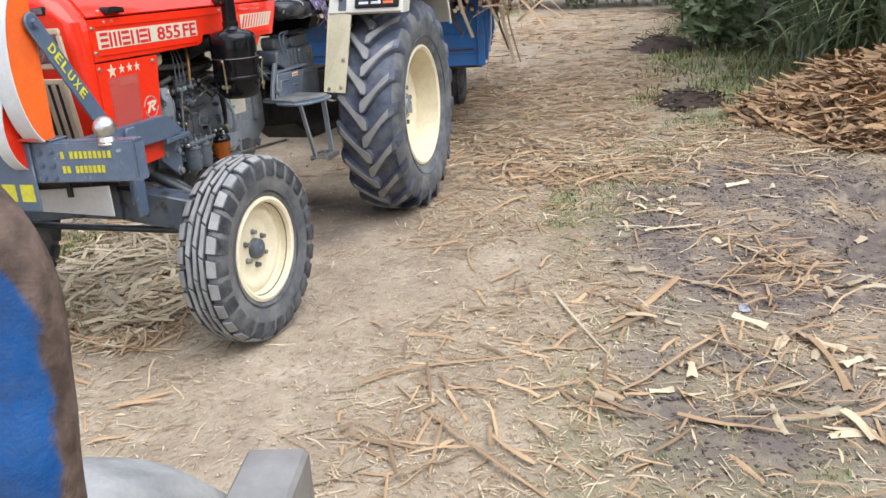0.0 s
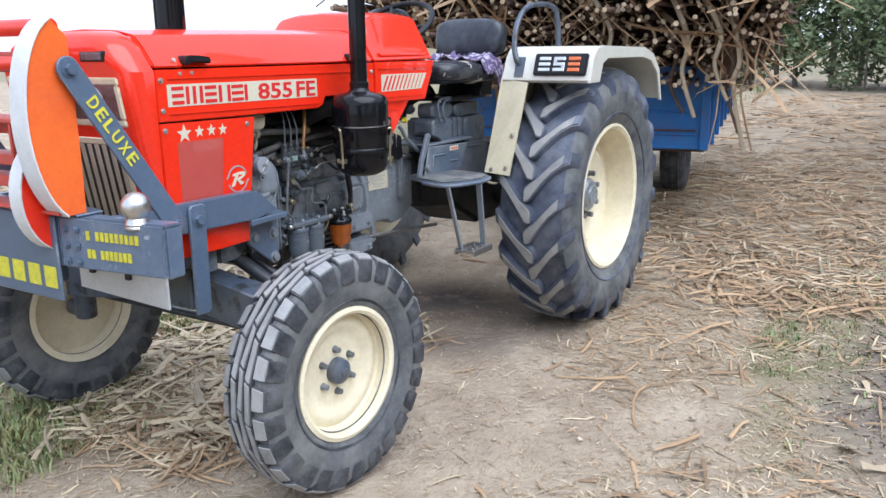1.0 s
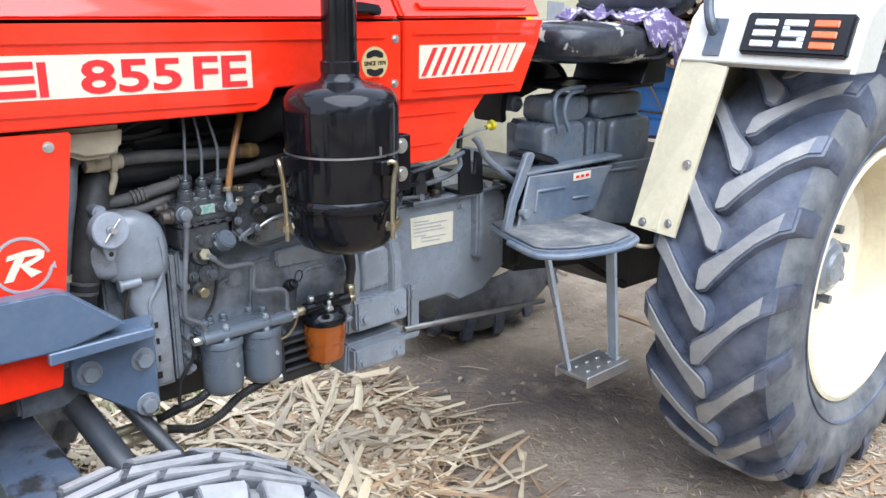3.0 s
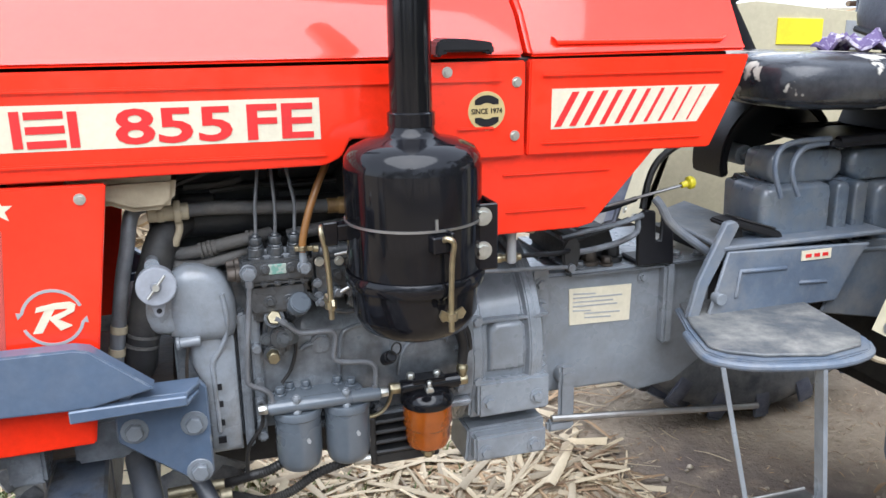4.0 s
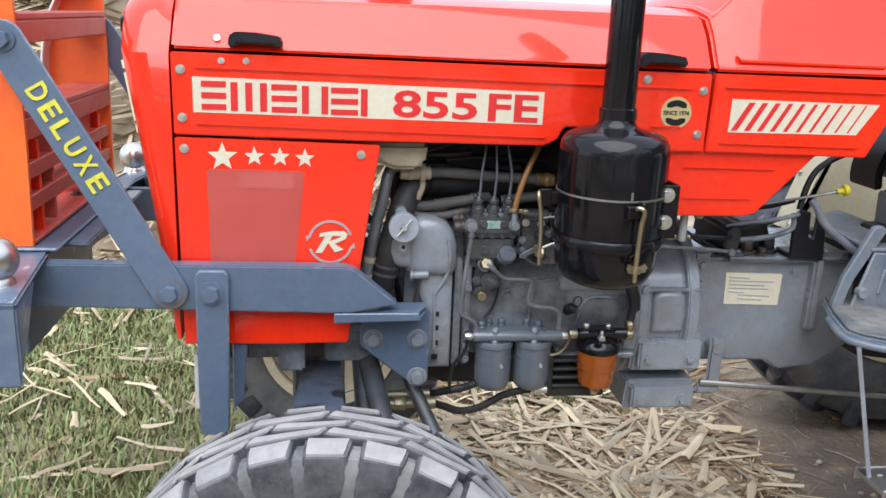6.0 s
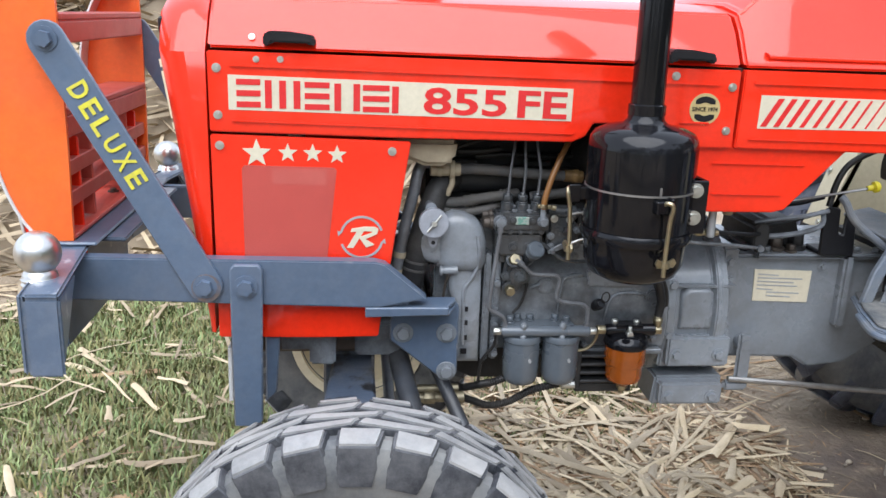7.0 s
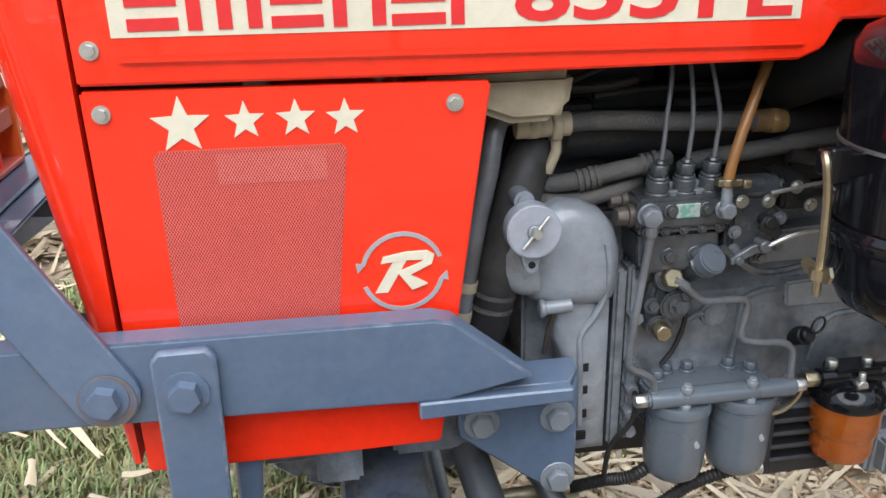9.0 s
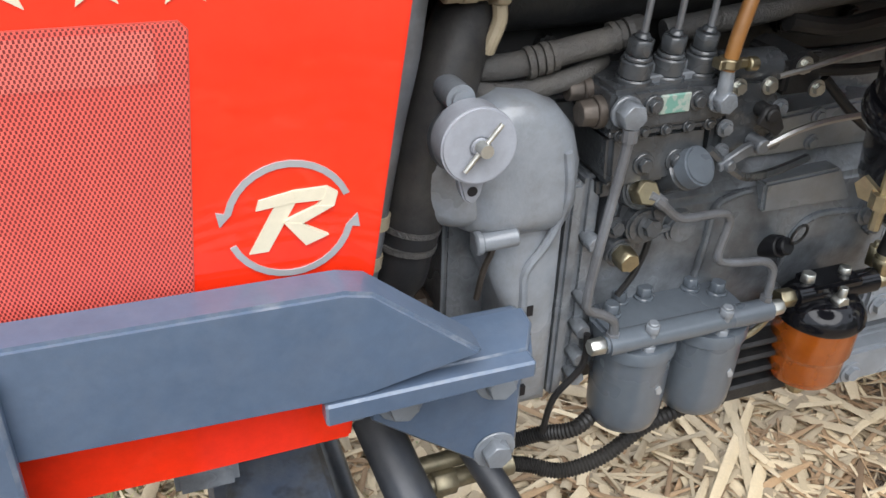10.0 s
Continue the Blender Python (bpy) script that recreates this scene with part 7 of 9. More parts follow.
for s in (-1, 1):
    bm = B()
    lathe(bm, [(0.028, 0.915), (0.031, 0.920), (0.028, 0.924), (0.031, 0.929), (0.028, 0.933), (0.028, 0.938), (0.024, 0.942), (0.022, 0.946)] + [(0.0375 * math.sin(a), 0.973 - 0.0375 * math.cos(a)) for a in np.linspace(0.63, math.pi, 16)], Matrix.Translation((-0.459, s * 0.507, 0.005)), 36)
    part("ball", bm, CHROME, bumper, "polished steel ball on the bumper end", angle=60)
    # side bar, post, arm
    bm = B()
    ya, yb = s * 0.319, s * 0.352
    prism(bm, [(BF - 0.022, 0.842), (BF - 0.022, 0.925), (0.108, 0.918), (0.128, 0.913), (0.213, 0.842), (0.12, 0.824), (0.09, 0.824)], ya, yb)
    bar = part("side_bar", bm, BLUEGREY, tractor, "blue-grey flat steel side bar bolted to the chassis", 0.003, 2)
    bm = B()
    prism(bm, [(0.09, 0.804), (0.09, 0.824), (0.2, 0.8245), (0.256, 0.824), (0.256, 0.808), (0.2, 0.807)], s * 0.354, s * 0.337)
    prism(bm, [(0.17, s * 0.336), (0.256, s * 0.336), (0.274, s * 0.305), (0.276, s * 0.282), (0.19, s * 0.282)], 0.813, 0.823, "z")
    prism(bm, [(0.256, s * 0.35), (0.274, s * 0.305), (0.266, s * 0.302), (0.248, s * 0.347)], 0.805, 0.8125, "z")
    part("bar_lip", bm, BLUEGREY, bar, "", 0.002)
    bm = B()
    prism(bm, [(0.155, 0.8), (0.17, 0.8125), (0.276, 0.8125), (0.286, 0.80), (0.286, 0.65), (0.276, 0.634), (0.258, 0.632), (0.143, 0.725), (0.143, 0.765)], s * 0.262, s * 0.276)
    part("chassis_bracket", bm, BLUEGREY, bar, "", 0.003)
    for x, z in ((0.170, 0.742), (0.261, 0.741), (0.263, 0.655)):
        bm = B()
        bolt(bm, (x, s * 0.276, z), (0, s, 0), 0.015, 0.013)
        part("bracket_bolt", bm, GREYLIGHT, bar, "", 0.001)
    bm = B()
    prism(bm, [(-0.168, 0.578), (-0.168, 0.905), (-0.16, 0.915), (-0.114, 0.915), (-0.106, 0.905), (-0.112, 0.59), (-0.12, 0.576)], s * 0.366, s * 0.353)
    prism(bm, [(-0.110, 0.83), (-0.074, 0.83), (-0.09, 0.62), (-0.112, 0.6)], s * 0.30, s * 0.292)
    part("upright_bar", bm, BLUEGREY, bar, "", 0.003)
    arm = Vector((-0.479, 0, 1.32)), Vector((-0.214, 0, 0.871))
    w = (arm[1] - arm[0]).normalized()
    nrm = Vector((-w.z, 0, w.x))
    pts = []
    for base, sg in ((arm[0], -1), (arm[1], 1)):
        for a in np.linspace(-math.pi / 2, math.pi / 2, 9):
            d = base + 0.033 * (sg * math.cos(a) * w + (math.sin(a) if sg > 0 else -math.sin(a)) * (-nrm))
            pts.append((d.x, d.z))
    bm = B()
    prism(bm, pts, s * 0.353, s * 0.363)
    lean_in(bm, s)
    brace = part("brace_arm", bm, BLUEGREY, bar, "slanting blue-grey brace arm with yellow lettering", 0.002)
    for x, z, y, r in ((-0.479, 1.32, 0.328, 0.0155), (-0.214, 0.871, 0.363, 0.016), (-0.138, 0.871, 0.366, 0.016)):
        bm = B()
        bolt(bm, (x, s * y, z), (0, s, 0), r, 0.014)
        part("bar_bolt", bm, BLUEGREY, bar)
    bm = B()
    cyl(bm, (-0.212, s * 0.3625, 0.868), (-0.212, s * 0.3645, 0.868), 0.0275, seg=24)
    part("rust_ring", bm, mat("rust_stain", (0.16, 0.10, 0.06), (0.09, 0.105, 0.14), 0.6, scale=45, bump=0.2), bar, "rust-stained washer mark round the bolt")
    if s < 0:
        c = arm[0] + (arm[1] - arm[0]) * 0.372
        tm = side_face(c.x + 0.002, -0.3635, c.z, math.degrees(math.atan2(w.z, w.x)))
        for i, ch in enumerate("DELUXE"):
            d = (i - 2.5) * 0.0365
            part("lettering", lean_in(words(ch, 0.027, 0.036, tm @ pose(d, 0, 0)), s), YELLOW, brace, "yellow stencilled letter")

    # guard plates with white rims
    yo, yi = s * 0.309, s * 0.299
    bm = B()
    pts = [(-0.465, 0.945), (-0.4615, 1.12), (-0.461, 1.28), (-0.463, 1.40)]
    for a in np.linspace(0.25, math.pi - 0.35, 18):
        pts.append((-0.474 - 0.124 * math.sin(a), 1.19 + 0.262 * math.cos(a)))
    prism(bm, pts, yi, yo)
    bmesh.ops.triangulate(bm, faces=[f for f in bm.faces if len(f.verts) > 4])
    guard = part("guard_plate", bm, ORANGE, bumper, "orange curved guard plate with a white rim")
    bm = B()
    edge = pts[4:]
    outer = []
    for i in range(len(edge)):
        p, q = Vector(edge[max(i - 1, 0)]), Vector(edge[min(i + 1, len(edge) - 1)])
        d = (q - p).normalized()
        outer.append((edge[i][0] - 0.005 * abs(d.y) if d.y < 0 else edge[i][0] + 0.005 * d.y, edge[i][1] + (0.005 * abs(d.x) if edge[i][1] > 1.19 else -0.005 * abs(d.x))))
    prism(bm, edge + outer[::-1], s * 0.314, s * 0.244)
    part("guard_rim", bm, WHITE, guard, "", 0.001)
    bm = B()
    pts = [(-0.47, 0.85), (-0.47, 1.13)] + [(-0.475 - 0.115 * math.sin(a), 0.99 + 0.155 * math.cos(a)) for a in np.linspace(0.15, math.pi - 0.1, 16)]
    prism(bm, pts, s * 0.215, s * 0.225)
    small = part("guard_plate", bm, RED, bumper, "small red curved guard plate with a white rim", 0.002)
    bm = B()
    edge = pts[2:]
    prism(bm, edge + [(x - 0.005, z) for x, z in edge[::-1]], s * 0.228, s * 0.175)
    part("guard_rim", bm, WHITE, small, "", 0.001)
# red cross pieces of the guard
bm = B()
cyl(bm, (-0.50, -0.30, 1.425), (-0.50, 0.30, 1.425), 0.022, seg=18)
cyl(bm, (-0.52, -0.30, 1.335), (-0.52, 0.30, 1.335), 0.018, seg=16)
part("guard_tube", bm, RED, bumper, "red steel tubes across the guard")
for z, x0 in ((1.195, -0.55), (1.365, -0.5)):
    bm = B()
    box(bm, x0, -0.459, -0.2985, 0.2985, z - 0.014, z)
    box(bm, -0.466, -0.46, -0.2985, 0.2985, z - 0.055, z - 0.0145)
    part("guard_shelf", bm, DARKRED, bumper, "dull red cross shelf", 0.003)
for z in (1.005, 1.065):
    bm = B()
    box(bm, -0.53, -0.468, -0.298, 0.298, z, z + 0.03)
    part("guard_slat", bm, DARKRED, bumper, "dull red slat", 0.002)
for y in (-0.14, 0.14):
    bm = B()
    box(bm, -0.55, -0.47, y - 0.005, y + 0.005, 0.96, 1.18)
    part("guard_web", bm, DARKRED, bumper, "", 0.002)
bm = B()
box(bm, -0.50, -0.42, -0.32, 0.32, 0.937, 0.944)
part("guard_base", bm, BLUEGREY, bumper, "", 0.003)
bm = B()
box(bm, -0.54, -0.462, -0.297, 0.297, 0.946, 0.955)
part("guard_floor", bm, DARKRED, bumper, "dull red floor plate of the guard", 0.002)
for y in (-0.24, -0.1, 0.1, 0.24):
    bm = B()
    bolt(bm, (-0.50, y, 0.955), (0, 0, 1), 0.009, 0.007)
    part("guard_bolt", bm, RUST, bumper)
# number board
bm = B()
prism(bm, [(0.17, 0.60), (0.17, 0.675), (-0.262, 0.705), (-0.264, 0.585)], -0.192, -0.184, "x")
part("number_board", bm, WHITE, tractor, "blank white number board under the bumper", 0.001)
bm = B()
box(bm, -0.204, -0.192, -0.1, -0.08, 0.66, 0.78)
box(bm, -0.204, -0.192, 0.08, 0.1, 0.66, 0.78)
box(bm, -0.39, -0.16, -0.05, 0.05, 0.74, 0.78)
part("board_hanger", bm, GREYDARK, tractor)


# ---- loose pieces of a part become parts of their own ----
def separate(ob, name):
    """Leaves the largest piece of a mesh in place and links every other piece as an object beside or under it."""
    bm_ = bmesh.new()
    bm_.from_mesh(ob.data)
    seen, pieces = set(), []
    for v in bm_.verts:
        if v.index in seen:
            continue
        stack, found = [v], set()
        seen.add(v.index)
        while stack:
            w_ = stack.pop()
            found.add(w_.index)
            for e in w_.link_edges:
                o = e.other_vert(w_)
                if o.index not in seen:
                    seen.add(o.index)
                    stack.append(o)
        pieces.append(found)
    pieces.sort(key=lambda p: -len(p))
    deep = ob.parent and ob.parent.type != "EMPTY"
    for found in pieces[1:]:
        nb = bm_.copy()
        nb.verts.ensure_lookup_table()
        bmesh.ops.delete(nb, geom=[v for v in nb.verts if v.index not in found], context="VERTS")
        me_ = bpy.data.meshes.new(name)
        nb.to_mesh(me_)
        nb.free()
        for m_ in ob.data.materials:
            me_.materials.append(m_)
        kid = new(name, me_)
        kid.parent = ob.parent if deep else ob
    if len(pieces) > 1:
        bmesh.ops.delete(bm_, geom=[v for v in bm_.verts if v.index not in pieces[0]], context="VERTS")
        bm_.to_mesh(ob.data)
    bm_.free()


PIECES = {"intake_manifold": "manifold_port", "linkage_bracket": "linkage_plate", "brass_nut": "brass_nut", "feed_boss": "feed_boss", "bar_lip": "gusset", "bumper_bolt": "bumper_bolt", "hose_fitting": "hose_fitting", "starter_motor": "cooling_fin",
          "fender_bolt": "fender_bolt", "cylinder_head": "rocker_cover", "engine_block": "block_bolt", 
          "steering_rod": "steering_rod", "front_axle": "axle_pivot", "step_tread": "tread_stud", "bracket_bolt": "bracket_bolt", "screw": "screw", "board_hanger": "board_hanger", "hose_union": "hose_union", "brass_union": "brass_union",
          "bleed_screw": "bleed_screw", "hose_clip": "hose_clip", "heel_guard": "pressed_rib", "grab_rail": "rail_bracket", "seat_base": "seat_support", "guard_tube": "guard_tube", "lever": "lever"}
for ob in list(tractor.children_recursive):
    base = ob.name.split(".")[0]
    if ob.type == "MESH" and base in PIECES:
        separate(ob, PIECES[base])

# ---- ground ----
def lumps(x, y):
    """The lie of the land: gentle undulation, ruts and small clods, flat under the wheels."""
    h = 0.05 * noise.noise((x * 0.35, y * 0.35, 1.7)) + 0.022 * noise.noise((x * 1.7, y * 1.7, 4.1)) + 0.010 * noise.noise((x * 6.5, y * 6.5, 2.2)) + 0.005 * noise.noise((x * 17, y * 17, 8.2))
    h += 0.05 * max(0.0, min(1.0, (y - 0.9) / 1.5))
    h -= 0.09 * blob(x, y, 1.45, -3.28, 0.34, 0.16) + 0.05 * blob(x, y, 2.2, -3.3, 0.4, 0.15)
    flat = 1.0
    for wx, wy, r in ((0.075, -0.7, 0.55), (0.075, 0.7, 0.55), (2.1, -0.69, 0.8), (2.1, 0.69, 0.8), (5.95, 0.1, 0.6), (5.65, 1.5, 0.6), (-2.26, -1.92, 0.9)):
        d = math.hypot(x - wx, y - wy) / r
        flat = min(flat, max(0.12, min(1.0, d * d)))
    return h * flat


def spaced(lo, hi, near0, near1, step, grow):
    out = list(np.arange(near0, near1 + 1e-6, step))
    s, v = step, near1
    while v < hi:
        s *= grow
        v += s
        out.append(v)
    s, v = step, near0
    while v > lo:
        s *= grow
        v -= s
        out.insert(0, v)
    return out


def blob(x, y, cx, cy, rx, ry, soft=0.6):
    d = ((x - cx) / rx) ** 2 + ((y - cy) / ry) ** 2
    return max(0.0, min(1.0, (1.35 - d) / soft))


def grass_cover(x, y):
    n_ = 0.5 + 0.9 * noise.noise((x * 1.1, y * 1.1, 7.7))
    verge = max(0.0, min(1.0, (-2.3 + 0.09 * max(0.0, x - 11) - y) / 0.8)) if x > 6 else 0.0
    g = max(verge, blob(x, y, -0.5, 1.15, 1.6, 0.85), blob(x, y, 0.1, 0.55, 0.5, 0.35) * 0.6, blob(x, y, 4.4, -2.1, 1.2, 0.6), blob(x, y, 8.0, -2.3, 2.4, 0.95), blob(x, y, 8.5, -3.0, 4, 1.1), blob(x, y, 18, 3.5, 5, 1.6), blob(x, y, 2.6, -1.9, 1.6, 0.4) * 0.6, blob(x, y, -0.2, -2.4, 0.9, 0.5) * 0.55, blob(x, y, 13, -3.2, 6, 1.5))
    return max(0.0, min(1.0, g * ((0.15 + 1.25 * n_) if y < 0 or x > 1 else (0.25 + 1.2 * n_ + 0.7 * noise.noise((x * 4.0, y * 4.0, 2.9)))) if x < 5.6 else g * (0.1 + 0.8 * n_ + 0.5 * noise.noise((x * 0.5, y * 0.5, 1.1)))))


def soil_shade_cover(x, y):
    # second blob: dark damp soil and shade under the tractor, put into the colour
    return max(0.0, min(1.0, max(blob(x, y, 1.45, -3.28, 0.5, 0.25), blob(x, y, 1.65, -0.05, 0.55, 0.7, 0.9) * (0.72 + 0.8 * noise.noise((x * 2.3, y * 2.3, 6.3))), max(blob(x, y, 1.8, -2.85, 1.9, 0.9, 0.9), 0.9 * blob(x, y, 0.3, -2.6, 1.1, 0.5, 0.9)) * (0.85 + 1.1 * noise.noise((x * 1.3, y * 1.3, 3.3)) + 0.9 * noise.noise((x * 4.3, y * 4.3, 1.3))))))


def straw_cover(x, y):
    n_ = 0.5 + 0.8 * noise.noise((x * 0.8 + 3, y * 0.8, 5.5))
    s_ = max(blob(x, y, 0.72, 0.36, 0.72, 0.5) * 1.0, blob(x, y, 4.0, -1.2, 2.6, 0.75) * 0.95, blob(x, y, -0.9, -0.1, 1.2, 0.7) * 0.42, blob(x, y, 0.8, -2.5, 1.6, 0.8) * 0.85, blob(x, y, 2.6, -3.0, 2.2, 1.2), blob(x, y, -0.3, -2.0, 1.4, 0.8) * 0.6, blob(x, y, 8, -0.8, 5, 1.2) * 0.6, blob(x, y, 15, -0.2, 8, 2.0) * 0.6, blob(x, y, 1.0, 2.2, 4.0, 1.2) * 0.8)
    s_ *= (1 - 0.8 * blob(x, y, -0.7, 1.1, 1.4, 0.85)) * (1 - 0.72 * soil_shade_cover(x, y))
    return max(0.04, min(1.0, s_ * (0.45 + n_)))


xs = spaced(-260, 420, -4.2, 9.0, 0.065, 1.16)
ys = spaced(-300, 300, -5.2, 3.6, 0.065, 1.16)
verts, cover = [], []
for x in xs:
    for y in ys:
        near = abs(x) < 30 and abs(y) < 30
        verts.append((x, y, lumps(x, y)))
        cover.append((grass_cover(x, y), soil_shade_cover(x, y), straw_cover(x, y), 1.0) if near else (0.7, 0.2, 0.2, 1.0))
ny = len(ys)
faces = [(i * ny + j, (i + 1) * ny + j, (i + 1) * ny + j + 1, i * ny + j + 1) for i in range(len(xs) - 1) for j in range(ny - 1)]
me = bpy.data.meshes.new("ground")
me.from_pydata(verts, [], faces)
att = me.color_attributes.new("cover", "FLOAT_COLOR", "POINT")
att.data.foreach_set("color", np.array(cover, dtype=np.float32).ravel())
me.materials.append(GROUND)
for p in me.polygons:
    p.use_smooth = True
tagged(new("ground", me), "trodden sandy earth track with straw, grass and soil patches", "ground", kind="structure")


# ---- loose cover: straw, grass, clods ----
def stuff(name, verts_, faces_, material, label, category):
    me_ = bpy.data.meshes.new(name)
    me_.from_pydata(verts_, [], faces_)
    me_.materials.append(material)
    for p in me_.polygons:
        p.use_smooth = True
    return tagged(new(name, me_), label, category, kind="stuff")


rng = random.Random(5)


def ribbon(V, F, c, yaw, length, width, bend, lift, pitch=0.0, roll=0.0, ground_h=None):
    """A dry leaf or split stalk: a bent, slightly troughed strip of four pieces."""
    base = len(V)
    n_ = 4
    d = Vector((math.cos(yaw), math.sin(yaw), 0))
    sd = Vector((-math.sin(yaw), math.cos(yaw), 0))
    for i in range(n_ + 1):
        t = i / n_ - 0.5
        off = d * (t * length) + sd * (bend * (t * t * 4 - 0.33) * length)
        z = lift + pitch * t * length + 0.02 * length * math.sin(t * 6 + yaw * 3)
        wd = width * (1 - 0.55 * abs(t * 2) ** 2) if width < 0.014 else width * (0.85 - 0.25 * math.sin(t * 5 + yaw * 7))
        p = Vector(c) + off
        g = lumps(p.x, p.y) if ground_h is None else ground_h
        for k in (-1, 0, 1):
            q = p + sd * (k * wd / 2)
            V.append((q.x, q.y, g + z + roll * k * wd * 0.5 + (0.12 * wd if k else 0.35 * wd)))
    for i in range(n_):
        for k in range(2):
            a = base + i * 3 + k
            F.append((a, a + 3, a + 4, a + 1))


def litter(count, region, density, length, width, lift, V, F):
    x0, x1, y0, y1 = region
    made = 0
    tries = 0
    while made < count and tries < count * 14:
        tries += 1
        x, y = rng.uniform(x0, x1), rng.uniform(y0, y1)
        if rng.random() > density(x, y):
            continue
        made += 1
        L = rng.uniform(*length) * (1.6 if rng.random() < 0.12 else 1.0)
        ribbon(V, F, (x, y, 0), rng.uniform(0, math.pi * 2), L, rng.uniform(*width), rng.gauss(0, 0.02), rng.uniform(*lift), rng.uniform(-0.12, 0.12), rng.uniform(-0.5, 0.5))


V, F = [], []
litter(2000, (-0.2, 1.5, -0.2, 1.1), straw_cover, (0.05, 0.30), (0.004, 0.016), (0.0, 0.03), V, F)
litter(230, (0.0, 1.4, -0.2, 0.95), straw_cover, (0.2, 0.5), (0.014, 0.03), (0.01, 0.04), V, F)
stuff("fresh_cane_litter", V, F, STRAWPALE, "pale cane trash strewn under the tractor, brightened in its colour", "litter")
V, F = [], []
litter(1500, (-2.4, 3.2, -3.2, 1.4), straw_cover, (0.03, 0.18), (0.003, 0.010), (0.0, 0.006), V, F)
litter(70, (-0.6, 3.0, -3.3, -2.0), straw_cover, (0.06, 0.16), (0.018, 0.04), (0.0, 0.02), V, F)
litter(170, (-2.0, 0.3, 0.3, 1.9), lambda x, y: 0.5, (0.05, 0.3), (0.004, 0.024), (0.02, 0.06), V, F)
litter(420, (0.0, 1.4, -0.2, 0.95), straw_cover, (0.05, 0.30), (0.008, 0.03), (0.0, 0.035), V, F)
litter(2000, (3.0, 9.0, -3.4, 0.6), straw_cover, (0.06, 0.34), (0.005, 0.018), (0.0, 0.03), V, F)
litter(1500, (-3.0, 3.5, 1.0, 4.5), straw_cover, (0.08, 0.4), (0.006, 0.025), (0.0, 0.03), V, F)
stuff("dry_cane_leaf_litter", V, F, STRAW, "pale dry cane leaves scattered over the ground", "litter")
V, F = [], []
litter(1500, (-0.2, 1.6, -0.3, 1.1), straw_cover, (0.05, 0.30), (0.004, 0.014), (0.0, 0.035), V, F)
litter(1100, (-2.4, 3.2, -3.4, 1.4), straw_cover, (0.05, 0.22), (0.004, 0.016), (0.0, 0.018), V, F)
litter(900, (9.0, 20.0, -2.6, 2.5), straw_cover, (0.15, 0.5), (0.015, 0.04), (0.0, 0.04), V, F)
litter(3600, (2.6, 9.0, -3.2, 0.4), straw_cover, (0.06, 0.36), (0.005, 0.02), (0.0, 0.03), V, F)
stuff("brown_leaf_litter", V, F, STRAWRED, "reddish brown dry leaves trodden into the earth", "litter")
# fine chaff
V, F = [], []
VB, FB = [], []
for _ in range(120000):
    x, y = rng.uniform(-2.6, 4.6), rng.uniform(-3.6, 1.2)
    if rng.random() > (0.25 + straw_cover(x, y)) * (1 - 0.85 * soil_shade_cover(x, y)):
        continue
    g, a, L, w = lumps(x, y) + 0.003, rng.uniform(0, 6.3), rng.uniform(0.010, 0.055), rng.uniform(0.0015, 0.006)
    dx, dy = math.cos(a) * L / 2, math.sin(a) * L / 2
    V_, F_ = (V, F) if rng.random() < 0.6 else (VB, FB)
    b = len(V_)
    V_ += [(x - dx, y - dy, g), (x + dy / L * w, y - dx / L * w, g + 0.004), (x + dx, y + dy, g + rng.uniform(0, 0.008)), (x - dy / L * w, y + dx / L * w, g + 0.003)]
    F_.append((b, b + 1, b + 2, b + 3))
stuff("chaff", V, F, STRAW, "fine straw chaff strewn on the soil", "litter")
stuff("brown_chaff", VB, FB, STRAWRED, "fine brown chaff trodden into the soil", "litter")

# a tangle of larger pale leaves on the turned soil
V, F = [], []
for cx, cy, n_, r_ in ((1.25, -2.80, 60, 0.15), (0.95, -2.62, 20, 0.12), (0.72, -2.9, 16, 0.2), (0.3, -2.85, 14, 0.25), (1.6, -2.6, 12, 0.25), (-0.1, -2.65, 10, 0.2)):
    for _ in range(n_):
        ribbon(V, F, (cx + rng.gauss(0, r_), cy + rng.gauss(0, r_ * 0.7), 0), rng.gauss(2.3, 0.6), rng.uniform(0.06, 0.34), rng.uniform(0.004, 0.016), rng.gauss(0, 0.05), rng.uniform(0.0, 0.05), rng.gauss(0, 0.15), rng.uniform(-0.6, 0.6))
stuff("tangled_cane_leaves", V, F, STRAWRED, "tangle of broad dry cane leaves on the dark soil", "litter")

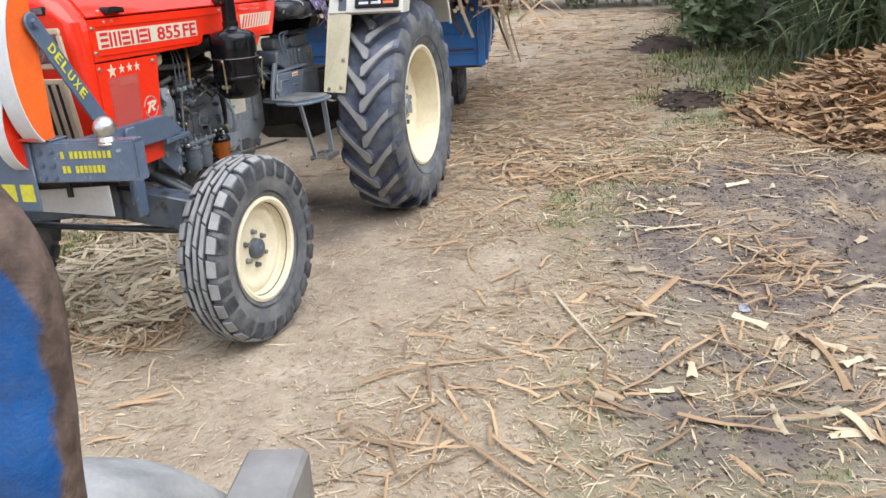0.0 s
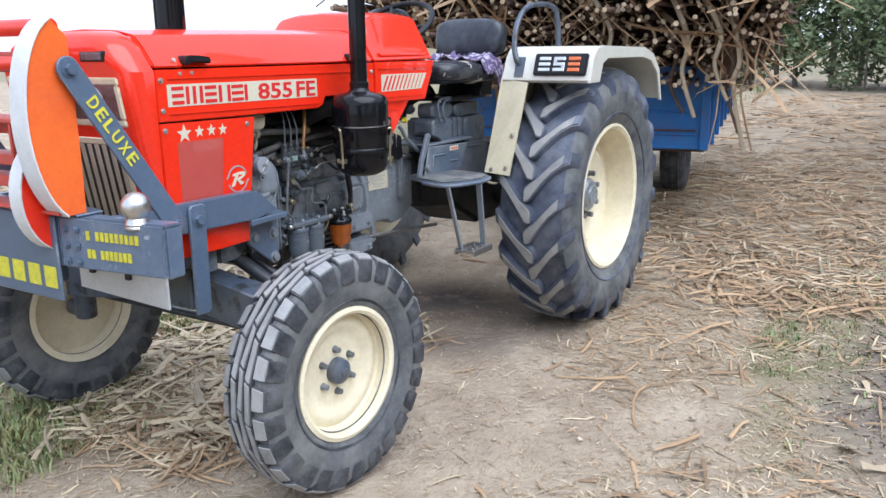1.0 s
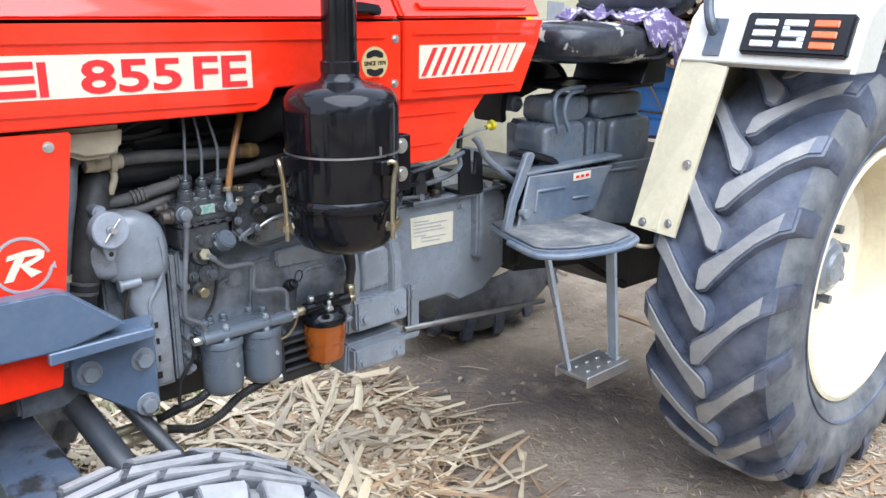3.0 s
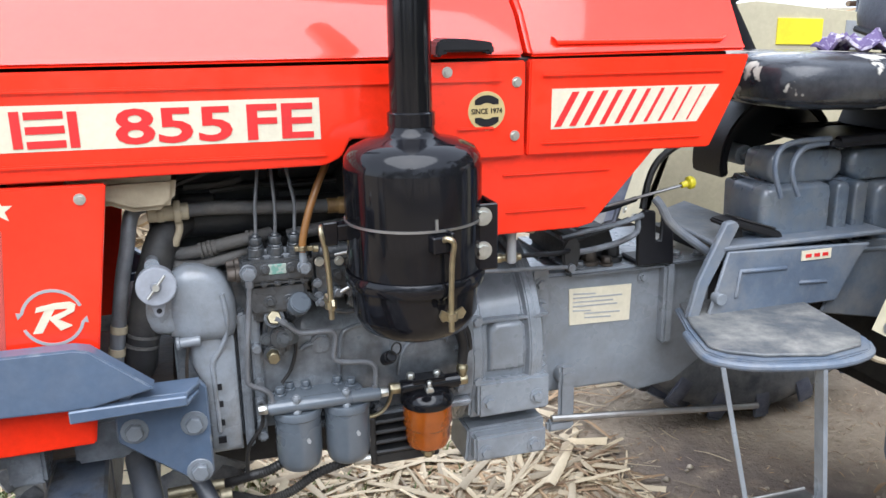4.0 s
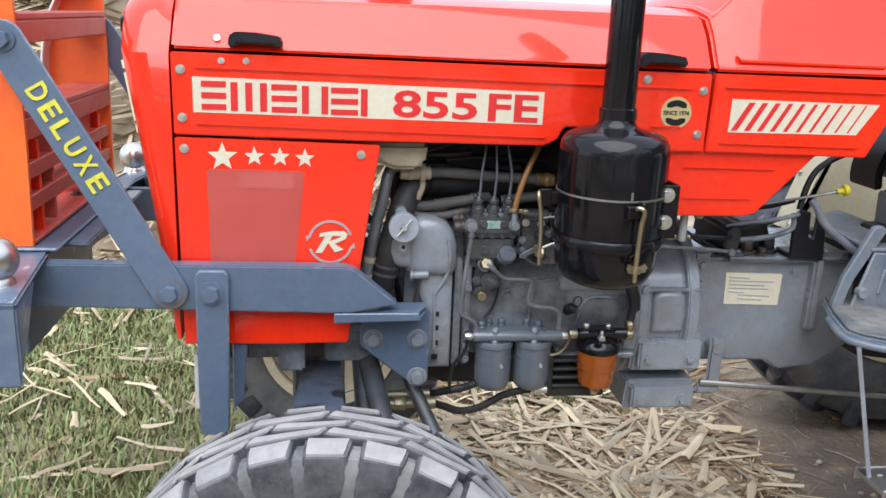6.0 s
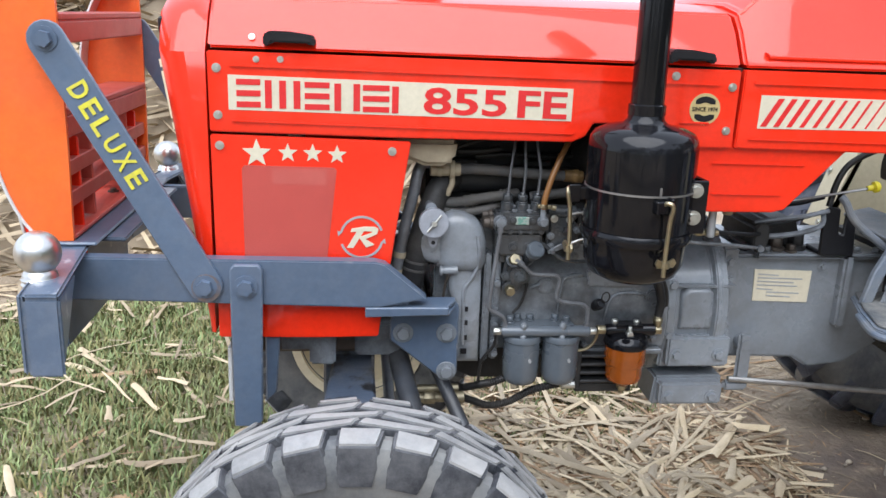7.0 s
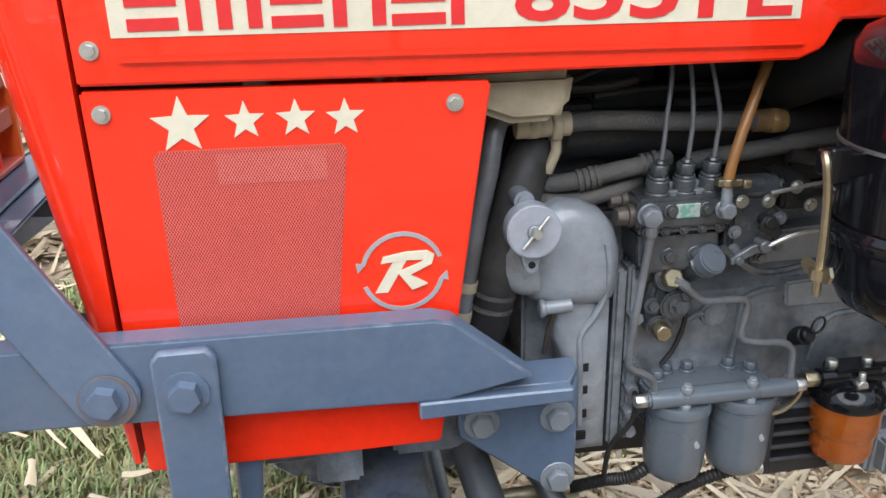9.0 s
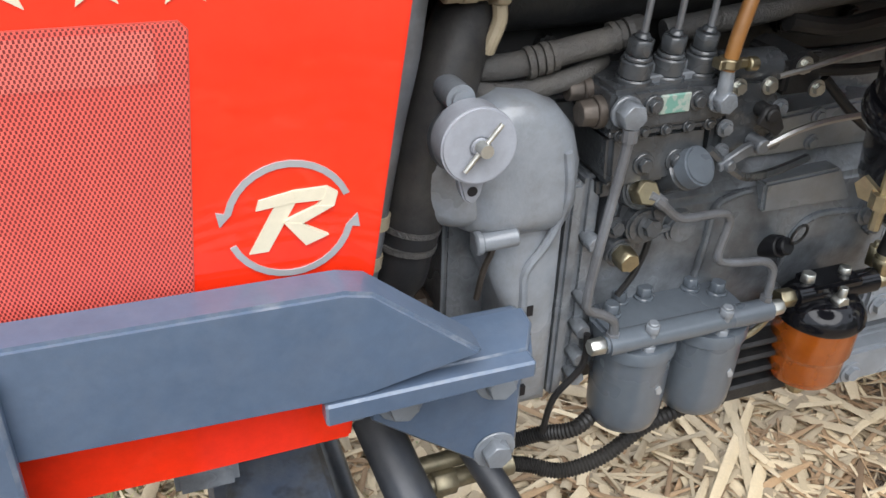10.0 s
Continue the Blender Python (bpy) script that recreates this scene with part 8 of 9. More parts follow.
# single stalks and larger leaves lying about
LONG = [(-0.58, -1.70, 50, 0.85, 0.014), (-0.12, -1.55, -62, 0.55, 0.013), (0.35, -1.95, 28, 0.75, 0.016), (0.1, -2.35, 150, 0.9, 0.02), (0.62, -2.2, -24, 0.6, 0.03), (0.9, -2.4, 60, 0.5, 0.03), (1.1, -1.3, 15, 0.4, 0.014),
        (2.0, -1.25, -20, 0.55, 0.02), (2.9, -1.1, 8, 0.7, 0.03), (-1.3, -0.3, 70, 0.7, 0.02), (-0.9, 0.15, 20, 0.8, 0.03), (-0.75, -0.1, 110, 0.5, 0.025), (0.72, 0.25, 95, 0.42, 0.03), (0.98, 0.3, 70, 0.3, 0.025), (1.45, 0.25, 120, 0.35, 0.02),
        (0.86, -0.15, 100, 0.3, 0.02), (-0.4, 0.95, 25, 0.4, 0.03), (-0.95, 1.15, 5, 0.55, 0.035), (-0.75, 0.72, 60, 0.5, 0.012), (0.2, -2.85, 15, 0.5, 0.04), (-0.35, -2.5, 80, 0.3, 0.03), (1.7, -2.2, 100, 0.45, 0.03), (1.25, -2.75, 35, 0.6, 0.025)]
for x, y, a, L, w in LONG:
    V, F = [], []
    ribbon(V, F, (x, y, 0), radians(a), L, w, rng.uniform(-0.08, 0.08), 0.012, 0.02, 0.2)
    me_ = bpy.data.meshes.new("dry_cane_leaf")
    me_.from_pydata(V, [], F)
    me_.materials.append(rng.choice((STRAW, STRAWRED, STRAWRED)))
    tagged(new("dry_cane_leaf", me_), "long dry cane leaf lying on the earth", "leaf", "dry cane leaves on the ground")


def blades(V, F, x, y, g, n_, height, width, spread):
    for _ in range(n_):
        a, h = rng.uniform(0, 6.28), rng.uniform(*height)
        bx, by = x + rng.gauss(0, spread), y + rng.gauss(0, spread)
        lx, ly = math.cos(a) * h * rng.uniform(0.2, 0.9), math.sin(a) * h * rng.uniform(0.2, 0.9)
        w = rng.uniform(*width)
        px, py = -math.sin(a) * w / 2, math.cos(a) * w / 2
        b = len(V)
        V += [(bx - px, by - py, g), (bx + px, by + py, g), (bx + lx * 0.45 + px * 0.8, by + ly * 0.45 + py * 0.8, g + h * 0.65), (bx + lx * 0.45 - px * 0.8, by + ly * 0.45 - py * 0.8, g + h * 0.65), (bx + lx, by + ly, g + h * 0.85)]
        F += [(b, b + 1, b + 2, b + 3), (b + 3, b + 2, b + 4)]


V, F, VD, FD = [], [], [], []
for region, count, hgt in (((-2.3, 1.6, -0.1, 2.6), 24000, (0.016, 0.07)), ((2.0, 6.5, -3.1, -1.5), 2000, (0.015, 0.05)), ((5.6, 12, -5.5, -1.8), 3600, (0.03, 0.13)), ((12, 24, -7, -1), 2200, (0.06, 0.25)), ((12, 26, 1, 6), 900, (0.08, 0.25)), ((-1.4, 2.5, -2.8, -1.5), 500, (0.01, 0.04))):
    for _ in range(count):
        x, y = rng.uniform(*region[:2]), rng.uniform(*region[2:])
        if rng.random() < grass_cover(x, y):
            t = (V, F) if rng.random() < 0.52 else (VD, FD)
            blades(*t, x, y, lumps(x, y) - 0.004, 5, hgt, (0.004, 0.009) if region[0] < 3 else (0.008, 0.018), 0.02 if region[0] < 3 else 0.08)
stuff("grass", V, F, GRASS, "short green grass growing through the earth", "grass")
stuff("dry_grass", VD, FD, DRYGRASS, "yellowing dry grass", "grass")

# crumbs of dark turned soil
V, F = [], []
for _ in range(26000):
    x, y = rng.uniform(-1.8, 4.6), rng.uniform(-4.2, -1.7)
    if rng.random() > soil_shade_cover(x, y):
        continue
    r = 0.003 + 0.010 * rng.random() ** 2
    g = lumps(x, y)
    b = len(V)
    V += [(x + r * rng.uniform(0.6, 1.3) * dx, y + r * rng.uniform(0.6, 1.3) * dy, g + r * 0.1 + r * rng.uniform(0.3, 0.7) * dz) for dx, dy, dz in ((1, 0, 0), (0, 1, 0), (-1, 0, 0), (0, -1, 0), (0, 0, 1), (0, 0, -1))]
    F += [(b + i, b + (i + 1) % 4, b + 4) for i in range(4)] + [(b + (i + 1) % 4, b + i, b + 5) for i in range(4)]
stuff("soil_crumbs", V, F, SOILPURPLE, "dark purplish crumbs of turned soil", "soil")
# clods and crumbs
V, F = [], []
for _ in range(900):
    x, y = rng.uniform(-2.2, 5.5), rng.uniform(-3.6, 1.0)
    r = 0.004 + 0.012 * rng.random() ** 3
    g = lumps(x, y)
    b = len(V)
    V += [(x + r * rng.uniform(0.7, 1.2) * dx, y + r * rng.uniform(0.7, 1.2) * dy, g + r * 0.5 + r * 0.7 * dz) for dx, dy, dz in ((1, 0, 0), (0, 1, 0), (-1, 0, 0), (0, -1, 0), (0, 0, 1), (0, 0, -1))]
    F += [(b + i, b + (i + 1) % 4, b + 4) for i in range(4)] + [(b + (i + 1) % 4, b + i, b + 5) for i in range(4)]
stuff("clods", V, F, STONE, "small pale clods of earth", "soil")


def heap(name, cx, cy, rx, ry, h, count, length, width, material, label, category, seed):
    """A heap of trash: an uneven mound under a thatch of stalks and leaves."""
    r_ = random.Random(seed)
    V, F = [], []
    n1, n2 = 14, 36
    V.append((cx, cy, lumps(cx, cy) + h * 0.82))

    def top(u, a):
        k = 1 + 0.25 * noise.noise((math.cos(a) * 2, math.sin(a) * 2, seed))
        x, y = cx + rx * u * k * math.cos(a), cy + ry * u * k * math.sin(a)
        return x, y, lumps(x, y) + h * 0.85 * max(0, 1 - u ** 1.7) * (1 + 0.35 * noise.noise((x * 2, y * 2, seed))) - (0.03 if u > 0.95 else 0)

    for i in range(1, n1 + 1):
        for j in range(n2):
            V.append(top(i / n1, 2 * math.pi * j / n2))
    F += [(0, 1 + j, 1 + (j + 1) % n2) for j in range(n2)]
    for i in range(n1 - 1):
        for j in range(n2):
            a, b = 1 + i * n2 + j, 1 + i * n2 + (j + 1) % n2
            F.append((a, a + n2, b + n2, b))
    for _ in range(count):
        u, a = math.sqrt(r_.random()) * 1.08, r_.uniform(0, 6.283)
        x, y, z = top(min(u, 1), a)
        ribbon(V, F, (x, y, 0), r_.uniform(0, 6.283), r_.uniform(*length), r_.uniform(*width), r_.uniform(-0.12, 0.12), r_.uniform(0.0, 0.05), r_.uniform(-0.45, 0.45), r_.uniform(-0.8, 0.8), ground_h=z)
    return stuff(name, V, F, material, label, category)


heap("cane_trash_heap", 5.0, -4.0, 1.6, 1.15, 0.56, 3400, (0.14, 0.5), (0.014, 0.042), MULCH, "brown heap of dry cane trash beside the track", "heap", 3)
heap("cane_trash_heap", 2.9, -4.15, 0.9, 0.55, 0.12, 500, (0.1, 0.4), (0.008, 0.025), STRAWRED, "low spread of brownish cane trash", "heap", 4)
heap("soil_heap", 5.85, -2.3, 0.5, 0.36, 0.13, 90, (0.05, 0.2), (0.01, 0.03), SOILDARK, "small heap of dark dug soil", "soil", 6)
heap("soil_heap", 10.8, -1.85, 0.9, 0.5, 0.26, 90, (0.1, 0.3), (0.01, 0.03), SOILDARK, "small heap of dark dug soil", "soil", 8)
heap("cane_stack", -0.6, 3.3, 1.9, 0.9, 2.4, 4200, (0.3, 0.9), (0.012, 0.035), STRAW, "tall stack of dry cane and leaves behind the tractor", "stack", 11)

# crumpled wrapper
bm = B()
vs = {}
for i in range(6):
    for j in range(4):
        vs[i, j] = bm.verts.new((0.59 + i * 0.016, -2.62 + j * 0.016, lumps(0.62, -2.59) + 0.012 + 0.012 * noise.noise((i * 0.7, j * 0.9, 1))))
for i in range(5):
    for j in range(3):
        bm.faces.new((vs[i, j], vs[i + 1, j], vs[i + 1, j + 1], vs[i, j + 1]))
bmesh.ops.solidify(bm, geom=bm.faces[:], thickness=0.003)
tagged(part("wrapper", bm, PAPER), "crumpled pale foil wrapper lying on the ground", "wrapper")

# ---- trailer with its load ----
trailer = thing("trailer", (4.2, -0.86, 0), "blue steel farm trailer hitched behind the tractor", "trailer")
TM = pose(4.2, -0.67, 0.02, 0, 0, 12) @ pose(-4.2, 0.86, 0)   # where the trailer and its load stand
TX, TL_, TR_ = 4.2, -0.86, 1.26
bm = B()
box(bm, TX, TX + 0.04, TL_, TR_, 0.60, 1.18)
headboard = part("headboard", bm, TRAILERBLUE, trailer, "blue steel headboard with rust streaks", 0.006)
for z in (0.70, 0.73, 0.86):
    bm = B()
    box(bm, TX - 0.012, TX, TL_ + 0.09, TR_ - 0.09, z, z + 0.012)
    part("rail", bm, RUST if z == 0.73 else TRAILERBLUE, headboard, "", 0.003)
for y in (TL_, TL_ + 0.95, TR_ - 0.06):
    bm = B()
    box(bm, TX - 0.03, TX, y, y + 0.06, 0.60, 1.18)
    part("corner_post", bm, TRAILERBLUE, headboard, "", 0.004)
for y0, y1, o in ((TL_, TL_ + 0.03, -0.03), (TR_ - 0.03, TR_, 0.03)):
    bm = B()
    box(bm, TX + 0.04, TX + 3.6, y0, y1, 0.63, 1.16)
    board = part("side_board", bm, TRAILERBLUE, trailer, "", 0.006)
    for i in range(6):
        bm = B()
        box(bm, TX + 0.1 + i * 0.65, TX + 0.16 + i * 0.65, y0 + o, y1 + o, 0.63, 1.16)
        part("stake", bm, TRAILERBLUE, board, "", 0.004)
bm = B()
box(bm, TX + 0.04, TX + 3.6, TL_ + 0.03, TR_ - 0.03, 0.58, 0.63)
box(bm, TX, TX + 3.6, -0.25, -0.15, 0.46, 0.58)
box(bm, TX, TX + 3.6, 0.55, 0.65, 0.46, 0.58)
part("chassis", bm, RUST, trailer, "", 0.005)
bm = B()
for y in (-0.1, 0.5):
    cyl(bm, (TX + 0.1, y, 0.52), TM.inverted() @ Vector((2.6, 0.0, 0.5)), 0.045, seg=10)
part("drawbar", bm, TRAILERBLUE, trailer)
for s, y in ((-1, -0.47), (1, 0.95)):
    m = wheel_pose(6.07, y, 0.40, s)
    bm = B()
    lathe(bm, [(0, 0.0), (0.12, 0.0), (0.17, 0.02), (0.2, 0.05), (0.225, 0.07), (0.22, 0.08), (0.19, 0.06), (0.19, -0.08), (0, -0.08)], m, 32)
    w = part("trailer_wheel", bm, RUST, trailer, "worn trailer wheel", angle=40)
    bm = B()
    lathe(bm, [(0.2, 0.07), (0.24, 0.1), (0.32, 0.115), (0.38, 0.105), (0.41, 0.08), (0.425, 0.03), (0.425, -0.03), (0.41, -0.08), (0.38, -0.105), (0.3, -0.11), (0.2, -0.07)], m, 40)
    for k in (-0.05, 0, 0.05):
        lathe(bm, [(0.41, k - 0.012), (0.43, k - 0.01), (0.43, k + 0.01), (0.41, k + 0.012)], m, 40)
    part("tyre", bm, TYREDARK, w, "worn black tyre")
bm = B()
cyl(bm, (6.07, -0.47, 0.40), (6.07, 0.95, 0.40), 0.05, seg=12)
part("axle", bm, RUST, trailer)
trailer.location, trailer.rotation_euler = (4.2, -0.67, 0), (0, 0, radians(12))   # swung into line behind the tractor


def stalk(V, F, p, q, r, sides=6):
    p, q = Vector(p), Vector(q)
    w = (q - p).normalized()
    u = w.orthogonal().normalized()
    v = w.cross(u)
    b = len(V)
    for c in (p, (p + q) / 2 + Vector((rng.gauss(0, 0.015), rng.gauss(0, 0.015), rng.gauss(0, 0.015))), q):
        for k in range(sides):
            a = 2 * math.pi * k / sides
            V.append(tuple(c + r * (math.cos(a) * u + math.sin(a) * v)))
    for i in range(2):
        for k in range(sides):
            F.append((b + i * sides + k, b + i * sides + (k + 1) % sides, b + (i + 1) * sides + (k + 1) % sides, b + (i + 1) * sides + k))
    return [tuple(range(b + sides - 1, b - 1, -1)), tuple(range(b + 2 * sides, b + 3 * sides))]


V, F, VE, FE = [], [], [], []
for _ in range(2600):
    y = rng.uniform(-1.3, 1.7)
    z = 1.02 + 1.9 * rng.random() ** 1.05
    if z < 1.3 and (y < -0.98 or y > 1.4):
        continue
    x = TX - 0.25 + rng.gauss(0, 0.16) - 0.16 * max(0.0, min(1.0, (z - 1.2) / 0.6))
    L = rng.uniform(0.8, 1.6)
    yaw, pit = rng.gauss(0, 0.07), rng.gauss(0, 0.05)
    r = rng.uniform(0.012, 0.02)
    p = Vector((x, y, z))
    q = p + Vector((math.cos(yaw), math.sin(yaw), pit)) * L
    ends = stalk(V, F, p, q, r)
    d = (p - q).normalized()
    u = d.orthogonal().normalized()
    v = d.cross(u)
    b = len(VE)
    VE += [tuple(p + d * 0.002 + r * 0.96 * (math.cos(math.pi * k / 3) * u + math.sin(math.pi * k / 3) * v)) for k in range(6)]
    FE.append(tuple(range(b, b + 6)))
    F += ends
for _ in range(700):
    x, s_ = rng.uniform(TX - 0.1, TX + 3.4), rng.choice((-1, 1))
    z = 1.1 + 1.8 * rng.random()
    y = (-1.05 if s_ < 0 else 1.45) + rng.gauss(0, 0.12)
    a = rng.gauss(0, 0.08)
    F += stalk(V, F, (x, y, z), (x + math.cos(a) * 1.2, y + math.sin(a) * 1.2 * 0.4, z + rng.gauss(0, 0.15)), rng.uniform(0.012, 0.02))
for k in range(3):
    b = len(V)
    V += [(TX + 0.12, -1.0, 1.1), (TX + 0.12, 1.4, 1.1), (TX + 0.12, 1.4, 2.7), (TX + 0.12, -1.0, 2.7), (TX + 3.5, -1.0, 1.1), (TX + 3.5, 1.4, 1.1), (TX + 3.5, 1.4, 2.7), (TX + 3.5, -1.0, 2.7)] if k == 0 else []
    F += [(b, b + 1, b + 2, b + 3), (b + 7, b + 6, b + 5, b + 4), (b + 3, b + 2, b + 6, b + 7), (b, b + 3, b + 7, b + 4), (b + 1, b + 5, b + 6, b + 2)] if k == 0 else []
stuff("cane_load", V, F, CANE, "dark brown sugarcane stalks piled high on the trailer", "cane").matrix_world = TM
stuff("cut_cane_ends", VE, FE, CANEEND, "pale cut ends of the stacked cane", "cane").matrix_world = TM
V, F = [], []
for _ in range(500):
    y, z = rng.uniform(-1.35, 1.6), 1.02 + 1.8 * rng.random()
    x = TX - 0.35 + rng.gauss(0, 0.12) - 0.12 * max(0.0, min(1.0, (z - 1.2) / 0.6))
    a = rng.uniform(0, 6.28)
    ribbon(V, F, (x, y, 0), math.pi / 2 + rng.gauss(0, 0.9), rng.uniform(0.2, 0.8), rng.uniform(0.008, 0.03), rng.uniform(-0.3, 0.3), 0, rng.gauss(0, 0.9), rng.uniform(-1, 1), ground_h=z)
stuff("cane_leaves", V, F, STRAWRED, "dry leaves sticking out of the cane load", "cane").matrix_world = TM
for y, z0, z1, x, r in ((-0.62, 1.45, 0.86, 3.95, 0.018), (-0.48, 1.5, 1.05, 3.9, 0.012), (-0.98, 1.5, 0.72, 4.0, 0.016), (-1.07, 1.55, 0.62, 3.95, 0.011), (-0.30, 1.45, 1.1, 3.9, 0.012), (-1.2, 1.5, 1.05, 4.0, 0.012), (0.1, 1.5, 1.1, 3.9, 0.012), (-0.15, 1.55, 1.15, 3.88, 0.012), (-0.78, 1.5, 1.1, 3.95, 0.010), (-0.70, 1.62, 0.84, 3.86, 0.0225), (-1.02, 1.66, 0.62, 3.92, 0.0215), (-0.90, 1.6, 0.95, 3.88, 0.0205), (-0.2, 1.6, 1.0, 3.86, 0.0202)):
    bm = B()
    tube(bm, [(x + 0.25, y + 0.2, z0 + 0.1), (x, y + 0.1, z0), (x - 0.05, y - 0.02, (z0 + z1) / 2 + 0.1), (x - 0.04, y + 0.01, (z0 + z1) / 2 - 0.1), (x - 0.02, y - 0.08, z1)], lambda t, r=r: r * (1.1 - 0.5 * t), 8)
    tagged(part("hanging_cane", bm, STRAWRED if r < 0.013 else STRAW if r > 0.02 else CANE), "loose cane stalk hanging down the trailer front", "cane", "hanging cane stalks").matrix_world = TM

# ---- parked frame beside the first stand of the camera ----
rig = thing("parked_implement", (-2.363, -1.921, 0.000), "rusty blue steel implement frame parked on the earth", "implement")
bm = B()
tube(bm, [(-2.481, -2.006, 0.000), (-2.466, -1.996, 0.626), (-2.451, -1.991, 1.076), (-2.425, -1.978, 1.186), (-2.406, -1.963, 1.261), (-2.413, -1.921, 1.316), (-2.443, -1.841, 1.351), (-2.513, -1.641, 1.376)], 0.031, 18)
part("bent_post", bm, RUSTBLUE, rig, "thick bent tube with flaking blue paint and rust")
bm = B()
tube(bm, [(-2.583, -1.471, 0.000), (-2.583, -1.481, 0.926), (-2.563, -1.521, 1.276), (-2.513, -1.641, 1.376)], 0.034, 16)
part("bent_post", bm, RUST, rig)
bm = B()
m_ = Matrix.Translation((-2.193, -2.011, 0.976)) @ pose(0, 0, 0, 0, 0, 13)
box(bm, -0.42, 0.0, -0.032, 0.026, -0.05, 0.035, m_)
part("steel_bar", bm, DUSTSTEEL, rig, "square bare-steel bar", 0.004)
bm = B()
box(bm, -2.263, -2.223, -2.051, -2.011, 0.000, 0.931)
box(bm, -2.323, -2.163, -2.111, -1.951, -0.010, 0.012)
part("prop", bm, RUST, rig, "", 0.004)
bm = B()
m_ = Matrix.Translation((-2.093, -1.541, 0.400)) @ pose(0, 0, 0, 0, 0, -10) @ pose(0, 0, 0, 90, 0, 0)
lathe(bm, [(0.19, 0.07), (0.23, 0.1), (0.31, 0.112), (0.37, 0.1), (0.4, 0.07), (0.41, 0.0), (0.4, -0.07), (0.37, -0.1), (0.31, -0.112), (0.23, -0.1), (0.19, -0.07), (0.19, 0.07)], m_, 40)
part("tyre", bm, TYRE, rig, "dusty grey tyre", angle=50)
bm = B()
cyl(bm, (-2.583, -1.491, 0.400), (-2.093, -1.621, 0.400), 0.04, seg=12)
cyl(bm, (-2.093, -1.621, 0.400), (-2.093, -1.461, 0.400), 0.19, seg=24)
part("axle", bm, RUST, rig)


# ---- trees, hedge, reeds ----
def leaf_cloud(V, F, c, rad, count, size, r_):
    for _ in range(count):
        d = Vector((r_.gauss(0, 1), r_.gauss(0, 1), r_.gauss(0, 1)))
        d.normalize()
        p = Vector(c) + Vector((d.x * rad[0], d.y * rad[1], d.z * rad[2])) * (0.45 + 0.6 * r_.random())
        s = r_.uniform(*size)
        u = Vector((r_.gauss(0, 1), r_.gauss(0, 1), r_.gauss(0, 0.6))).normalized()
        v = u.orthogonal().normalized()
        v = (v * math.cos(s * 50) + u.cross(v) * math.sin(s * 50)) * 0.42
        b = len(V)
        V += [tuple(p - u * s), tuple(p + v * s), tuple(p + u * s), tuple(p - v * s)]
        F.append((b, b + 1, b + 2, b + 3))


def tree(x, y, h, spread, seed, leafy=10, bushy=False):
    r_ = random.Random(seed)
    t = thing("tree", (x, y, lumps(x, y)), r_.choice(("slender grey-trunked tree with dull green foliage", "tall thin tree with a ragged green crown")) if not bushy else "dense dark green roadside bush", "bush" if bushy else "tree", "bushes by the track" if bushy else "trees beyond the track")
    bm = B()
    lean = (r_.gauss(0, 0.04) * h, r_.gauss(0, 0.04) * h)
    r0 = 0.025 + 0.0075 * h
    tube(bm, [(x, y, -0.1), (x + lean[0] * 0.3, y + lean[1] * 0.3, h * 0.35), (x + lean[0] * 0.7, y + lean[1] * 0.6, h * 0.7), (x + lean[0], y + lean[1], h)], lambda k: r0 * (1 - 0.85 * k), 8, 4)
    V, F = [], []
    for i in range(leafy):
        z = h * r_.uniform(0.12 if bushy else 0.3, 0.98)
        a = r_.uniform(0, 6.28)
        rr = spread * r_.uniform(0.35, 1.0) * (1 - 0.4 * z / h)
        k = z / h
        p = (x + lean[0] * k, y + lean[1] * k, z * 0.88)
        q = (x + lean[0] * k + rr * math.cos(a), y + lean[1] * k + rr * math.sin(a), z + 0.25 * rr)
        tube(bm, [p, ((p[0] + q[0]) / 2, (p[1] + q[1]) / 2, (p[2] + q[2]) / 2 + 0.05), q], lambda m: r0 * 0.3 * (1 - 0.8 * m), 5, 3)
        leaf_cloud(V, F, q, (spread * 0.5, spread * 0.5, spread * 0.42), 150 if bushy else 190, (0.05, 0.13) if bushy else (0.09, 0.22), r_)
    part("trunk", bm, BARK, t)
    me_ = bpy.data.meshes.new("crown")
    me_.from_pydata(V, [], F)
    me_.materials.append(LEAF)
    ob = new("crown", me_)
    ob.parent = t
    ob.matrix_parent_inverse = Matrix.Translation(-t.location)


rt = random.Random(21)
for i in range(26):
    y = -16 + i * 1.05 + rt.uniform(-0.4, 0.4)
    tree(23 + rt.uniform(-1.5, 4) + 0.1 * abs(y), y, rt.uniform(5.5, 8.5), rt.uniform(0.8, 1.4), 100 + i, 12)
for i in range(12):
    tree(22.5 + rt.uniform(-1, 2), -8 + i * 1.3 + rt.uniform(-0.4, 0.4), rt.uniform(1.8, 3.2), 1.1, 600 + i, 9, True)
for i, (x, y, h, s) in enumerate(((10.2, -3.2, 2.4, 1.0), (11.4, -3.0, 2.7, 1.1), (12.8, -3.6, 2.8, 1.2), (14.8, -3.6, 2.8, 1.3), (8.8, -4.4, 3.0, 1.2), (10.0, -4.9, 3.4, 1.4), (11.6, -4.8, 3.6, 1.4), (17.0, -4.6, 2.8, 1.4), (20, -5.0, 2.8, 1.4), (7.4, -5.6, 3.2, 1.3), (6.2, -6.6, 3.2, 1.3), (5.2, -7.6, 3.4, 1.4))):
    tree(x, y, h, s, 300 + i, 16, True)
